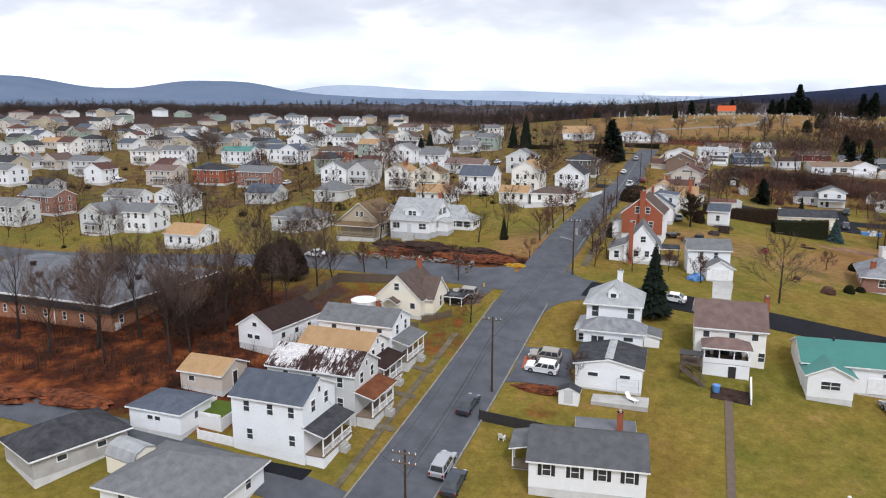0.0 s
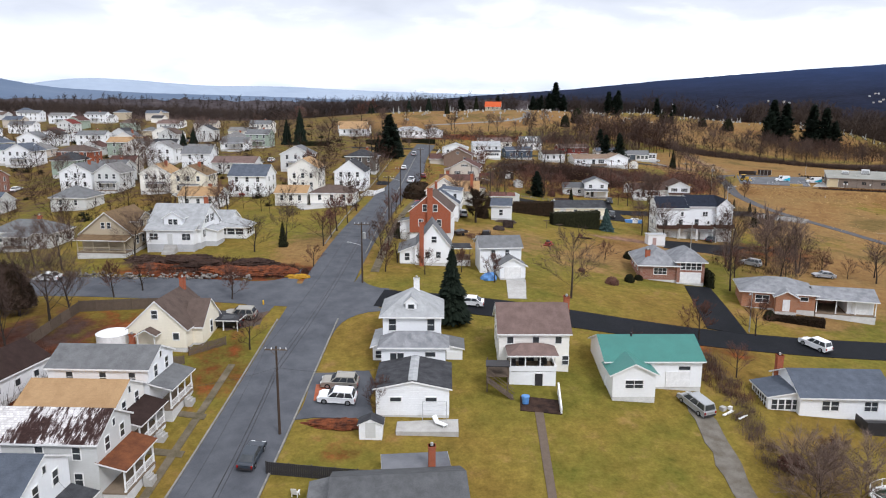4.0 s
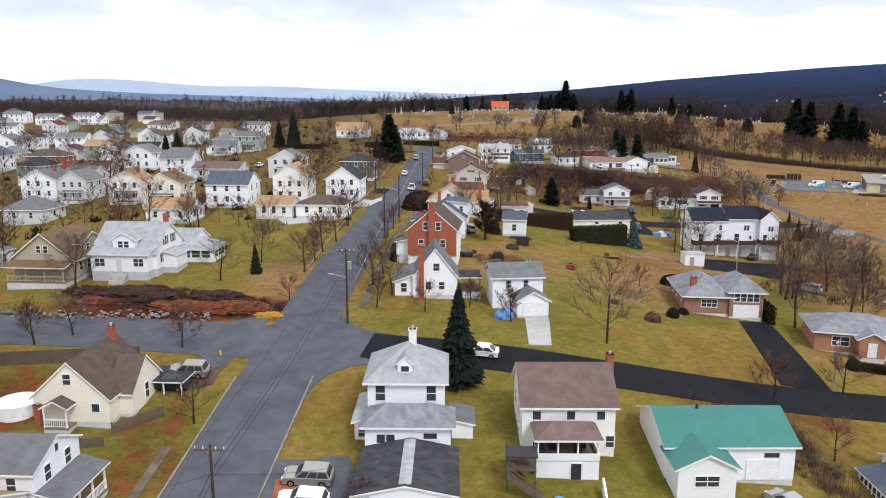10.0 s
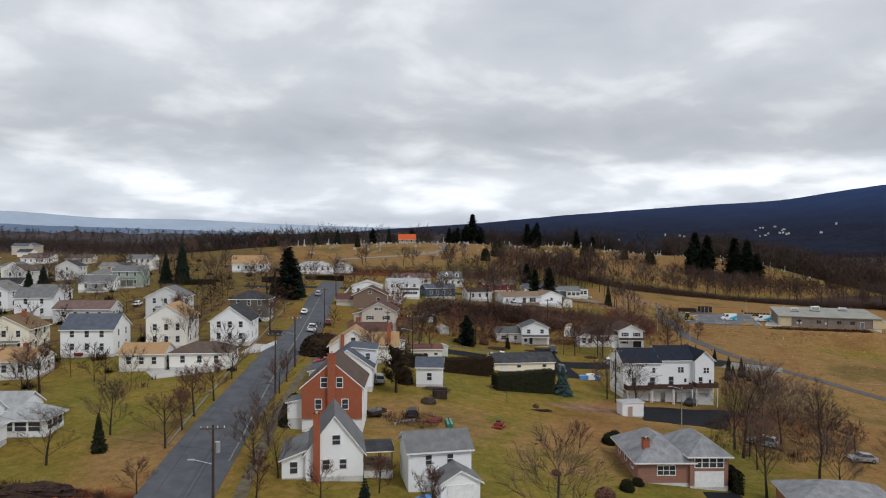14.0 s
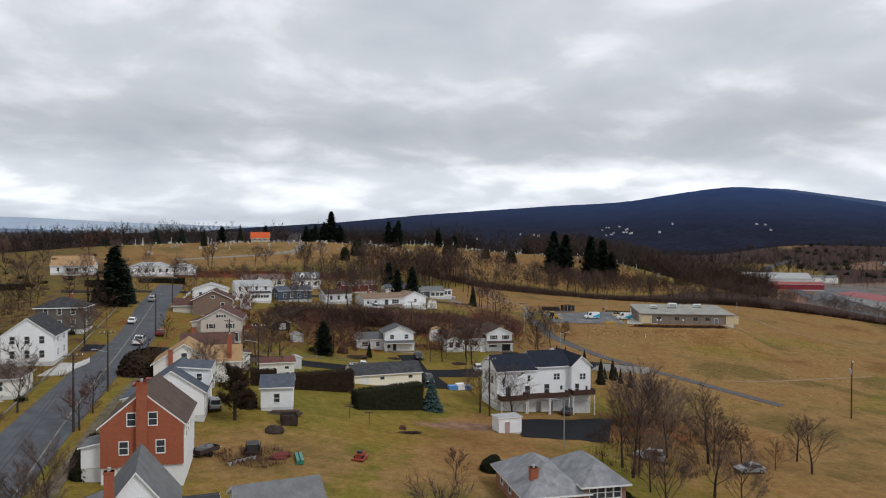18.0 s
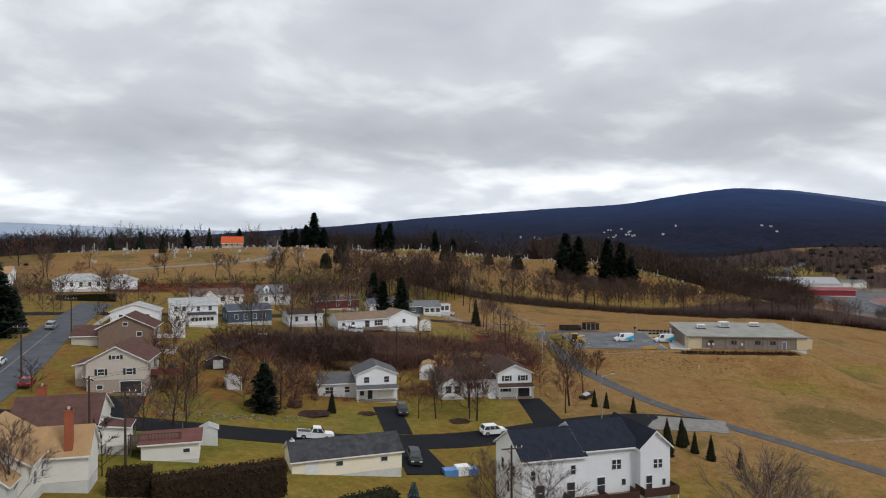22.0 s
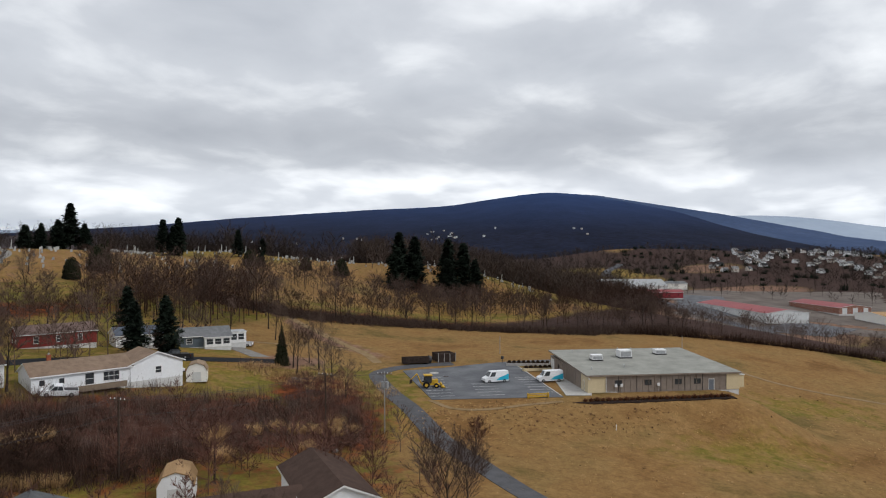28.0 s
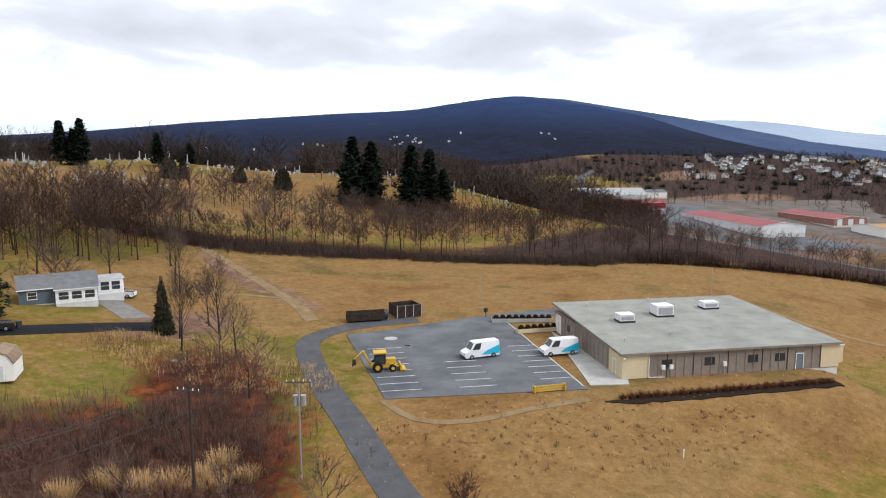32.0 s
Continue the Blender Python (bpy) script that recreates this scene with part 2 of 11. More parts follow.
wtl.inputs["Color1"].default_value, wtl.inputs["Color2"].default_value, wtl.inputs["Mortar"].default_value = (1, 1, 1, 1), (0.62, 0.60, 0.60, 1), (0.35, 0.33, 0.33, 1)
wt_.links.new(wco.outputs["Object"], wtl.inputs["Vector"])
wml = wt_.nodes.new("ShaderNodeMix")
wml.data_type, wml.blend_type = "RGBA", "MULTIPLY"
wml.inputs["Factor"].default_value = 0.8
wt_.links.new(wrm.outputs[0], wml.inputs["A"])
wt_.links.new(wtl.outputs["Color"], wml.inputs["B"])
wt_.links.new(wml.outputs["Result"], [n for n in wt_.nodes if n.bl_idname == "ShaderNodeHueSaturation"][0].inputs["Color"])
ROOFPEWTER = shingle("pewter_grey_shingles", (0.105, 0.108, 0.112))
ROOFHAZEL = shingle("weathered_hazel_shingles", (0.072, 0.047, 0.038))
ROOFMAROON = shingle("maroon_brown_shingles", (0.105, 0.058, 0.050))
ROOFRUST = shingle("rust_brown_shingles", (0.17, 0.065, 0.030), (0.10, 0.04, 0.022))
ROOFUMBER = shingle("dark_umber_shingles", (0.040, 0.026, 0.023))
ROOFMID = shingle("mottled_mid_grey_shingles", (0.25, 0.255, 0.265), (0.15, 0.155, 0.165))
ROOFFLAT = surf("grey_membrane_roof", (0.285, 0.285, 0.255), (0.20, 0.20, 0.18), scale=0.25, rough=0.85, bump=0.1)
ROOFTAR = surf("tar_roof", (0.092, 0.096, 0.108), (0.152, 0.156, 0.168), scale=0.25, rough=0.75, bump=0.15)
BRICK = brickwork("red_brick", (0.34, 0.092, 0.045), (0.27, 0.13, 0.09))
BRICKBROWN = brickwork("brown_brick", (0.27, 0.105, 0.068), (0.36, 0.30, 0.26))
BRICKORANGE = brickwork("orange_brick", (0.36, 0.15, 0.075), (0.36, 0.26, 0.2))
CONCRETE = surf("concrete", (0.42, 0.41, 0.39), (0.33, 0.32, 0.30), scale=0.7, rough=0.9)
FOUNDATION = surf("whitewashed_foundation", (0.60, 0.595, 0.58), scale=0.7, rough=0.85)
BLOCK = surf("painted_block", (0.48, 0.49, 0.51), scale=0.7, rough=0.85)
TRIM = surf("white_trim", (0.80, 0.80, 0.79), rough=0.5, bump=0.05)
DARKTRIM = surf("dark_trim", (0.035, 0.033, 0.035), rough=0.5, bump=0.05)
GLASS = surf("dark_window_glass", (0.025, 0.03, 0.035), (0.05, 0.055, 0.06), scale=0.9, rough=0.08, bump=0.0)
ASPHALT = surf("grey_asphalt", (0.096, 0.101, 0.112), (0.066, 0.070, 0.080), scale=0.35, rough=0.85, bump=0.25, grain=18)
TARMAC = surf("fresh_black_asphalt", (0.014, 0.015, 0.018), (0.010, 0.011, 0.013), scale=0.3, rough=0.75, bump=0.25, grain=18)
PATHWAY = surf("worn_access_road", (0.094, 0.094, 0.101), (0.068, 0.068, 0.071), scale=0.5, rough=0.85, bump=0.25)
LOT = surf("car_park_asphalt", (0.140, 0.144, 0.152), (0.078, 0.081, 0.090), scale=0.16, rough=0.85, bump=0.2)
PAVING = surf("pavement_slabs", (0.155, 0.128, 0.094), (0.080, 0.068, 0.040), scale=0.7, rough=0.9)
GRAVEL = surf("gravel", (0.216, 0.208, 0.196), (0.152, 0.144, 0.132), scale=0.8, rough=0.95, bump=0.5)
DIRT = surf("bare_earth", (0.060, 0.036, 0.027), (0.022, 0.015, 0.013), scale=0.9, rough=0.95, bump=0.6)
REDLEAF = surf("fallen_leaves", (0.20, 0.062, 0.026), (0.036, 0.017, 0.013), scale=1.1, rough=0.95, bump=0.6, grain=6)
WOODPOLE = surf("weathered_pole_wood", (0.063, 0.045, 0.035), rough=0.9)
WOODGREY = surf("weathered_boards", (0.119, 0.091, 0.070), rough=0.9, vary=0.15)
DECKWOOD = surf("deck_boards", (0.22, 0.17, 0.125), rough=0.85)
BARK = surf("bark", (0.048, 0.038, 0.032), (0.030, 0.023, 0.020), scale=3, rough=0.95, bump=0.5, vary=0.15)
TWIG = surf("bare_twigs", (0.076, 0.044, 0.033), (0.032, 0.020, 0.015), scale=0.8, rough=0.95, bump=0.0, vary=0.2)
TWIGRED = surf("reddish_twigs", (0.150, 0.076, 0.057), (0.068, 0.035, 0.027), scale=0.8, rough=0.95, bump=0.0, vary=0.2)
TWIGFAR = surf("far_twigs", (0.078, 0.057, 0.045), (0.040, 0.029, 0.024), scale=0.05, rough=0.95, bump=0.0)
TWIGSOFT = surf("grey_brown_twigs", (0.122, 0.084, 0.068), (0.064, 0.043, 0.035), scale=0.6, rough=0.95, bump=0.0, vary=0.2)
TWIGPALE = surf("pale_dead_stems", (0.21, 0.155, 0.125), (0.13, 0.09, 0.075), scale=0.8, rough=0.9, bump=0.0)
TWIGDARK = surf("dark_far_twigs", (0.058, 0.044, 0.038), (0.030, 0.023, 0.021), scale=0.05, rough=0.95, bump=0.0)
NEEDLE = surf("spruce_needles", (0.009, 0.014, 0.010), (0.016, 0.023, 0.015), scale=1.2, rough=0.8, bump=0.0, vary=0.2)
NEEDLEBLUE = surf("blue_spruce_needles", (0.045, 0.075, 0.07), (0.028, 0.05, 0.045), scale=1.2, rough=0.8, bump=0.0)
HEDGE = surf("evergreen_hedge", (0.012, 0.013, 0.007), (0.024, 0.025, 0.012), scale=1.5, rough=0.85, bump=0.0, vary=0.2)
HEDGEBROWN = surf("russet_hedge", (0.036, 0.022, 0.014), (0.020, 0.015, 0.009), scale=1.5, rough=0.9, bump=0.0, vary=0.2)
REED = surf("dry_reeds", (0.62, 0.42, 0.20), (0.40, 0.25, 0.115), scale=1.5, rough=0.9, bump=0.0)
STONE = surf("grave_stone", (0.40, 0.40, 0.385), (0.28, 0.28, 0.27), scale=2, rough=0.85, vary=0.25)
STEEL = surf("galvanised_steel", (0.45, 0.46, 0.47), rough=0.45, metal=0.6, bump=0.05)
TYRE = surf("tyre_rubber", (0.018, 0.018, 0.019), rough=0.85)
RIM = surf("alloy_rim", (0.40, 0.41, 0.42), rough=0.35, metal=0.7, bump=0.0)
LINE = surf("road_paint", (0.62, 0.62, 0.60), (0.42, 0.42, 0.41), scale=2, rough=0.8)
YELLOW = surf("machine_yellow", (0.58, 0.36, 0.03), (0.45, 0.27, 0.03), rough=0.5, bump=0.05)
RUST = surf("dark_rusty_steel", (0.055, 0.04, 0.033), (0.03, 0.022, 0.02), rough=0.8)
BLUEPLASTIC = surf("blue_tarpaulin", (0.10, 0.26, 0.55), (0.06, 0.17, 0.4), rough=0.45)
WHITEPLASTIC = surf("white_plastic", (0.78, 0.78, 0.78), rough=0.4, bump=0.03)
TRAIL = surf("trampled_tan_earth", (0.235, 0.165, 0.095), (0.17, 0.115, 0.055), scale=0.5, rough=0.95, bump=0.4)
KERB = surf("worn_kerb_stone", (0.24, 0.23, 0.21), (0.15, 0.145, 0.13), scale=0.9, rough=0.9)
SANDPANEL = surf("cream_metal_panel", (0.60, 0.50, 0.32), (0.54, 0.45, 0.29), scale=0.5, rough=0.6, bump=0.05)
RUBBLE = surf("rubble_stone", (0.24, 0.22, 0.20), (0.10, 0.09, 0.08), scale=1.5, rough=0.9, vary=0.3)
YELLOWLEAF = surf("yellow_leaves", (0.42, 0.25, 0.03), (0.26, 0.13, 0.02), scale=2, rough=0.95, bump=0.6, grain=7)
ROOFNAVY = shingle("navy_shingles", (0.022, 0.026, 0.038))
BROWNRAIL = surf("dark_brown_boards", (0.075, 0.042, 0.032), rough=0.7)
STONEWALL = brickwork("stone_facing", (0.36, 0.28, 0.24), (0.45, 0.40, 0.36))
DECKRED = surf("red_stained_deck", (0.16, 0.055, 0.045), rough=0.8)
ROOFFLATRED = surf("red_brown_felt_roof", (0.15, 0.065, 0.055), (0.11, 0.05, 0.045), scale=0.6, rough=0.85)
GREYDARKBLUE = siding("slate_cottage_siding", (0.10, 0.125, 0.15))
C_OLDRED = surf("faded_red_paint", (0.26, 0.05, 0.035), rough=0.5)
PAINTS = {}


def paint(name, col, metal=0.0):
    if name not in PAINTS:
        PAINTS[name] = surf(name, col, tuple(c * 0.95 for c in col), rough=0.28, metal=metal, bump=0.0)
    return PAINTS[name]


# the ground: lawn, dry meadow, leaf litter and bare earth, weighed by the "cover" attribute of the sheet
GROUND = bpy.data.materials.new("ground_cover")
GROUND.use_nodes = True
gt = GROUND.node_tree
gb = gt.nodes["Principled BSDF"]
gb.inputs["Roughness"].default_value, gb.inputs["Specular IOR Level"].default_value = 0.95, 0.04
gco = gt.nodes.new("ShaderNodeTexCoord")


def gnoise(scale, detail=6.0, rough=0.6):
    n = gt.nodes.new("ShaderNodeTexNoise")
    n.inputs["Scale"].default_value, n.inputs["Detail"].default_value, n.inputs["Roughness"].default_value = scale, detail, rough
    gt.links.new(gco.outputs["Object"], n.inputs["Vector"])
    return n.outputs["Fac"]


def gramp(fac, *stops):
    r = gt.nodes.new("ShaderNodeValToRGB")
    gt.links.new(fac, r.inputs[0])
    el = r.color_ramp.elements
    el[0].position, el[0].color = stops[0][0], (*stops[0][1], 1)
    el[1].position, el[1].color = stops[-1][0], (*stops[-1][1], 1)
    for p, c in stops[1:-1]:
        el.new(p).color = (*c, 1)
    return r.outputs[0]


def gmix(fac, a, b, kind="MIX"):
    m = gt.nodes.new("ShaderNodeMix")
    m.data_type, m.blend_type = "RGBA", kind
    if isinstance(fac, float):
        m.inputs["Factor"].default_value = fac
    else:
        gt.links.new(fac, m.inputs["Factor"])
    gt.links.new(a, m.inputs["A"])
    gt.links.new(b, m.inputs["B"])
    return m.outputs["Result"]


def gedge(weight, noise, gain=3.0):
    """A weight with a frayed edge."""
    a = gt.nodes.new("ShaderNodeMath")
    a.operation = "SUBTRACT"
    gt.links.new(noise, a.inputs[0])
    a.inputs[1].default_value = 0.5
    b = gt.nodes.new("ShaderNodeMath")
    b.operation = "MULTIPLY_ADD"
    gt.links.new(a.outputs[0], b.inputs[0])
    b.inputs[1].default_value = 1.3
    gt.links.new(weight, b.inputs[2])
    c = gt.nodes.new("ShaderNodeMapRange")
    c.inputs["From Min"].default_value, c.inputs["From Max"].default_value = 0.5 - 0.5 / gain, 0.5 + 0.5 / gain
    gt.links.new(b.outputs[0], c.inputs["Value"])
    return c.outputs[0]


gat = gt.nodes.new("ShaderNodeAttribute")
gat.attribute_name = "cover"
gsp = gt.nodes.new("ShaderNodeSeparateColor")
gt.links.new(gat.outputs["Color"], gsp.inputs[0])
patch, mid, speck = gnoise(0.034, 5.0, 0.6), gnoise(0.28, 7.0, 0.65), gnoise(3.0, 4.0, 0.7)
lawn = gmix(0.34, gramp(patch, (0.34, (0.160, 0.106, 0.027)), (0.47, (0.188, 0.158, 0.032)), (0.60, (0.122, 0.138, 0.023))),
            gramp(mid, (0.3, (0.054, 0.064, 0.015)), (0.5, (0.178, 0.150, 0.032)), (0.7, (0.250, 0.198, 0.055))))
dry = gmix(0.38, gramp(patch, (0.34, (0.148, 0.080, 0.024)), (0.45, (0.238, 0.152, 0.053)), (0.55, (0.236, 0.166, 0.060)), (0.64, (0.100, 0.090, 0.025))),
           gramp(mid, (0.3, (0.114, 0.074, 0.032)), (0.5, (0.200, 0.143, 0.055)), (0.72, (0.265, 0.198, 0.086))))
leaf = gramp(mid, (0.3, (0.020, 0.011, 0.009)), (0.48, (0.078, 0.028, 0.013)), (0.62, (0.186, 0.064, 0.020)), (0.74, (0.26, 0.112, 0.036)))
earth = gramp(mid, (0.3, (0.105, 0.070, 0.048)), (0.7, (0.26, 0.180, 0.115)))
gcol = gmix(gedge(gsp.outputs[0], mid), lawn, dry)
gcol = gmix(gedge(gsp.outputs[1], mid), gcol, leaf)
gcol = gmix(gedge(gsp.outputs[2], mid), gcol, earth)
woodfloor = gramp(mid, (0.3, (0.026, 0.019, 0.016)), (0.7, (0.075, 0.052, 0.040)))
gcol = gmix(gedge(gat.outputs["Alpha"], mid), gcol, woodfloor)
gcol = gmix(0.42, gcol, gramp(gnoise(0.9, 5.0, 0.7), (0.28, (0.34, 0.30, 0.29)), (0.5, (1.0, 0.97, 0.96)), (0.72, (1.60, 1.56, 1.54))), "MULTIPLY")
gcol = gmix(0.38, gcol, gramp(speck, (0.25, (0.42, 0.40, 0.40)), (0.5, (0.96, 0.96, 0.96)), (0.75, (1.5, 1.5, 1.5))), "MULTIPLY")
gtone = gt.nodes.new("ShaderNodeRGB")
gtone.outputs[0].default_value = (0.905, 0.79, 0.835, 1)
gt.links.new(gmix(1.0, gcol, gtone.outputs[0], "MULTIPLY"), gb.inputs["Base Color"])
gbump = gt.nodes.new("ShaderNodeBump")
gbump.inputs["Strength"].default_value, gbump.inputs["Distance"].default_value = 0.6, 0.12
gt.links.new(speck, gbump.inputs["Height"])
gt.links.new(gbump.outputs[0], gb.inputs["Normal"])

# ---------- the lie of the land ----------
GX, GY, GW = np.arange(-150, 560, 85.0), np.arange(40, 560, 80.0), 75.0
SWELL = np.array([
    [0.07, -0.64, -1.3, -0.91, 1.52, -2.37, -3.75], [-4.13, 0.52, -3.38, -5.62, 3.3, -0.72, -3.88],
    [-8.16, 9.54, 4.89, 5.28, 2.76, -3.1, 0.06], [-1.62, 3.13, -7.15, 3.26, 2.82, 4.9, 9.55],
    [2.23, 2.43, 0.93, 1.64, -0.12, 4.97, 4.18], [-1.69, -7.19, 2.6, 5.75, -8.43, 10.14, 11.78],
    [-1.55, -4.84, 1.5, 1.17, 1.66, 13.03, 4.17], [-0.23, -0.31, 2.06, 5.58, 7.94, -3.89, -11.69],
    [-0.06, -0.67, -3.86, -6.75, -2.03, -2.95, -4.27]])
KNOLLS = [(240, 262, 26, 1.33), (184, 268, 22, -2.94), (172, 304, 24, 2.53), (168, 210, 22, 1.55), (272, 214, 26, -1.53), (6, 92, 20, -0.94),
          (47, 114, 16, 1.11), (132, 251, 20, -1.47), (100, 305, 22, 0.75), (203, 311, 22, 0.42), (62, 195, 22, 1.01), (150, 232, 18, 0.48),
          (12, 221, 25, -0.89), (126, 184, 22, -0.99), (80, 133, 18, -0.7), (-90, 570, 140, 6.0), (372, 375, 45, -6.5), (1560, 400, 260, 30), (1475, 814, 120, 24),
          (575, 640, 90, 28), (640, 585, 60, 10), (478, 428, 50, 8.5), (530, 392, 40, 4.0)]
# the cemetery hill runs on to the east: rises and dips on a loose grid, 36 m wide each
KNOLLS += [(a, b, 36, k) for a, col in zip(range(300, 480, 40), ((1.88, -1.97, -4.52, 0.02), (-2.96, -2.22, 3.01, 6.95), (-2.72, 7.3, 0.53, 1.28), (6.17, 11.13, -6.8, -3.14), (-1.0, 1.88, -7.21, -2.73)))
           for b, k in zip(range(410, 570, 40), col)]


def height(x, y):
    """Ground height at a place, or at arrays of places."""
    x, y = np.asarray(x, float), np.asarray(y, float)
    xs, ys = np.clip(x, -300, 650), np.clip(y, 0, 620)
    z = -8.28 - 3.66 * xs / 100 + 3.93 * ys / 100
    for i, a in enumerate(GX):
        ex = np.exp(-((x - a) ** 2) / (2 * GW * GW))
        for j, b in enumerate(GY):
            z = z + SWELL[i, j] * ex * np.exp(-((y - b) ** 2) / (2 * GW * GW))
    for a, b, s, k in KNOLLS:
        z = z + k * np.exp(-((x - a) ** 2 + (y - b) ** 2) / (2 * s * s))
    # the levelled pad of the hall and its car park
    c, s = math.cos(radians(-43)), math.sin(radians(-43))
    u, v = (x - 244) * c + (y - 256) * s, -(x - 244) * s + (y - 256) * c
    out = np.hypot(np.maximum(np.abs(u) - 32, 0), np.maximum(np.abs(v) - 17, 0))
    k = np.clip(1 - out / 22, 0, 1)
    k = k * k * (3 - 2 * k)
    return z * (1 - k) + 0.8 * k


def ground(x, y):
    return float(height(x, y))


# ---------- mesh helpers ----------
def mesh_of(name, verts, faces, mats, slots=None, smooth=False):
    me = bpy.data.meshes.new(name)
    me.from_pydata([tuple(v) for v in verts], [], faces)
    for m in mats if isinstance(mats, (list, tuple)) else [mats]:
        me.materials.append(m)
    if slots is not None:
        me.polygons.foreach_set("material_index", slots)
    if smooth:
        me.polygons.foreach_set("use_smooth", [True] * len(me.polygons))
    me.update()
    return me


def thing(name, label, category, m=None, group="", kind=""):
    ob = new(name)
    ob.empty_display_size = 0.3
    if m is not None:
        ob.matrix_basis = m
    return tagged(ob, label, category, group, kind)


def part(name, data, parent, label="", loc=None, rz=0.0):
    ob = new(name, data)
    ob.parent = parent
    if loc is not None:
        ob.matrix_basis = pose(*loc, 0, 0, rz)
    if label:
        ob["label"] = label
    return ob


class Soup:
    """Vertices and faces gathered for one mesh."""

    def __init__(self):
        self.v, self.f, self.s = [], [], []

    def poly(self, verts, faces, slot=0):
        n = len(self.v)
        self.v += [tuple(v) for v in verts]
        self.f += [tuple(n + i for i in f) for f in faces]
        self.s += [slot] * len(faces)
        return self

    def box(self, x0, x1, y0, y1, z0, z1, slot=0):
        return self.poly([(x0, y0, z0), (x1, y0, z0), (x1, y1, z0), (x0, y1, z0), (x0, y0, z1), (x1, y0, z1), (x1, y1, z1), (x0, y1, z1)],
                         [(3, 2, 1, 0), (4, 5, 6, 7), (0, 1, 5, 4), (1, 2, 6, 5), (2, 3, 7, 6), (3, 0, 4, 7)], slot)

    def tube(self, a, b, ra, rb, n=6, slot=0, caps=True):
        a, b = Vector(a), Vector(b)
        d = (b - a).normalized()
        u = d.orthogonal().normalized()
        w = d.cross(u)
        ring = [(math.cos(2 * math.pi * i / n), math.sin(2 * math.pi * i / n)) for i in range(n)]
        vs = [a + (u * c + w * s) * ra for c, s in ring] + [b + (u * c + w * s) * rb for c, s in ring]
        fs = [(i, (i + 1) % n, n + (i + 1) % n, n + i) for i in range(n)]
        if caps:
            fs += [tuple(range(n - 1, -1, -1)), tuple(range(n, 2 * n))]
        return self.poly(vs, fs, slot)

    def prism(self, outline, axis, a, b, slot=0):
        """An outline in the plane across an axis (x: y,z; y: x,z; z: x,y), drawn out from a to b."""
        n = len(outline)
        put = {"x": lambda p, t: (t, p[0], p[1]), "y": lambda p, t: (p[0], t, p[1]), "z": lambda p, t: (p[0], p[1], t)}[axis]
        vs = [put(p, a) for p in outline] + [put(p, b) for p in outline]
        fs = [tuple(range(n)), tuple(range(2 * n - 1, n - 1, -1))] + [(i, n + i, n + (i + 1) % n, (i + 1) % n) for i in range(n)]
        return self.poly(vs, fs, slot)

    def mesh(self, name, mats, smooth=False, tidy=True):
        me = mesh_of(name, self.v, self.f, mats, self.s, smooth)
        if tidy:
            bm = bmesh.new()
            bm.from_mesh(me)
            bmesh.ops.recalc_face_normals(bm, faces=bm.faces)
            bm.to_mesh(me)
            bm.free()
        return me


# ---------- ground sheet ----------
def axis(lo, hi, a, b, fine, grow):
    inner = list(np.arange(a, b + 0.1, fine))
    left, right, step = [], [], fine
    x = a
    while x > lo:
        step *= grow
        x -= step
        left.append(x)
    x, step = b, fine
    while x < hi:
        step *= grow
        x += step
        right.append(x)
    return np.array(left[::-1] + inner + right)


def blob(x, y, cx, cy, rx, ry, turn=0.0, soft=0.35):
    """1 inside an ellipse, fading to 0 past its edge."""
    c, s = math.cos(radians(turn)), math.sin(radians(turn))
    u, v = ((x - cx) * c + (y - cy) * s) / rx, (-(x - cx) * s + (y - cy) * c) / ry
    return np.clip((1 + soft - np.hypot(u, v)) / (2 * soft), 0, 1)


AX, AY = axis(-4300, 4300, -115, 330, 3.0, 1.09), axis(-900, 4300, 35, 400, 3.0, 1.09)
XX, YY = np.meshgrid(AX, AY)
ZZ = height(XX, YY)
nx, ny = len(AX), len(AY)
idx = np.arange(nx * ny).reshape(ny, nx)
gfaces = np.stack([idx[:-1, :-1], idx[:-1, 1:], idx[1:, 1:], idx[1:, :-1]], -1).reshape(-1, 4)
gme = bpy.data.meshes.new("ground")
gme.from_pydata(np.stack([XX, YY, ZZ], -1).reshape(-1, 3).tolist(), [], gfaces.tolist())
gme.materials.append(GROUND)
gme.polygons.foreach_set("use_smooth", [True] * len(gme.polygons))
DRY = [(1475, 814, 90, 50, 0, 0.4), (1700, 560, 130, 50, 20, 0.4), (1650, 700, 120, 45, 10, 0.4), (1560, 330, 120, 60, 0, 0.4), (235, 215, 90, 55, 20, 0.3), (270, 310, 80, 40, -35, 0.3), (330, 250, 70, 90, 0, 0.3), 
       (88, 150, 22, 12, 30, 0.8), (96, 108, 10, 5, -30, 0.6), (115, 165, 22, 12, 0, 0.6), (20, 150, 9, 18, -20, 0.7), (60, 160, 12, 12, 0, 1.0), (170, 120, 60, 50, 0, 0.5)]
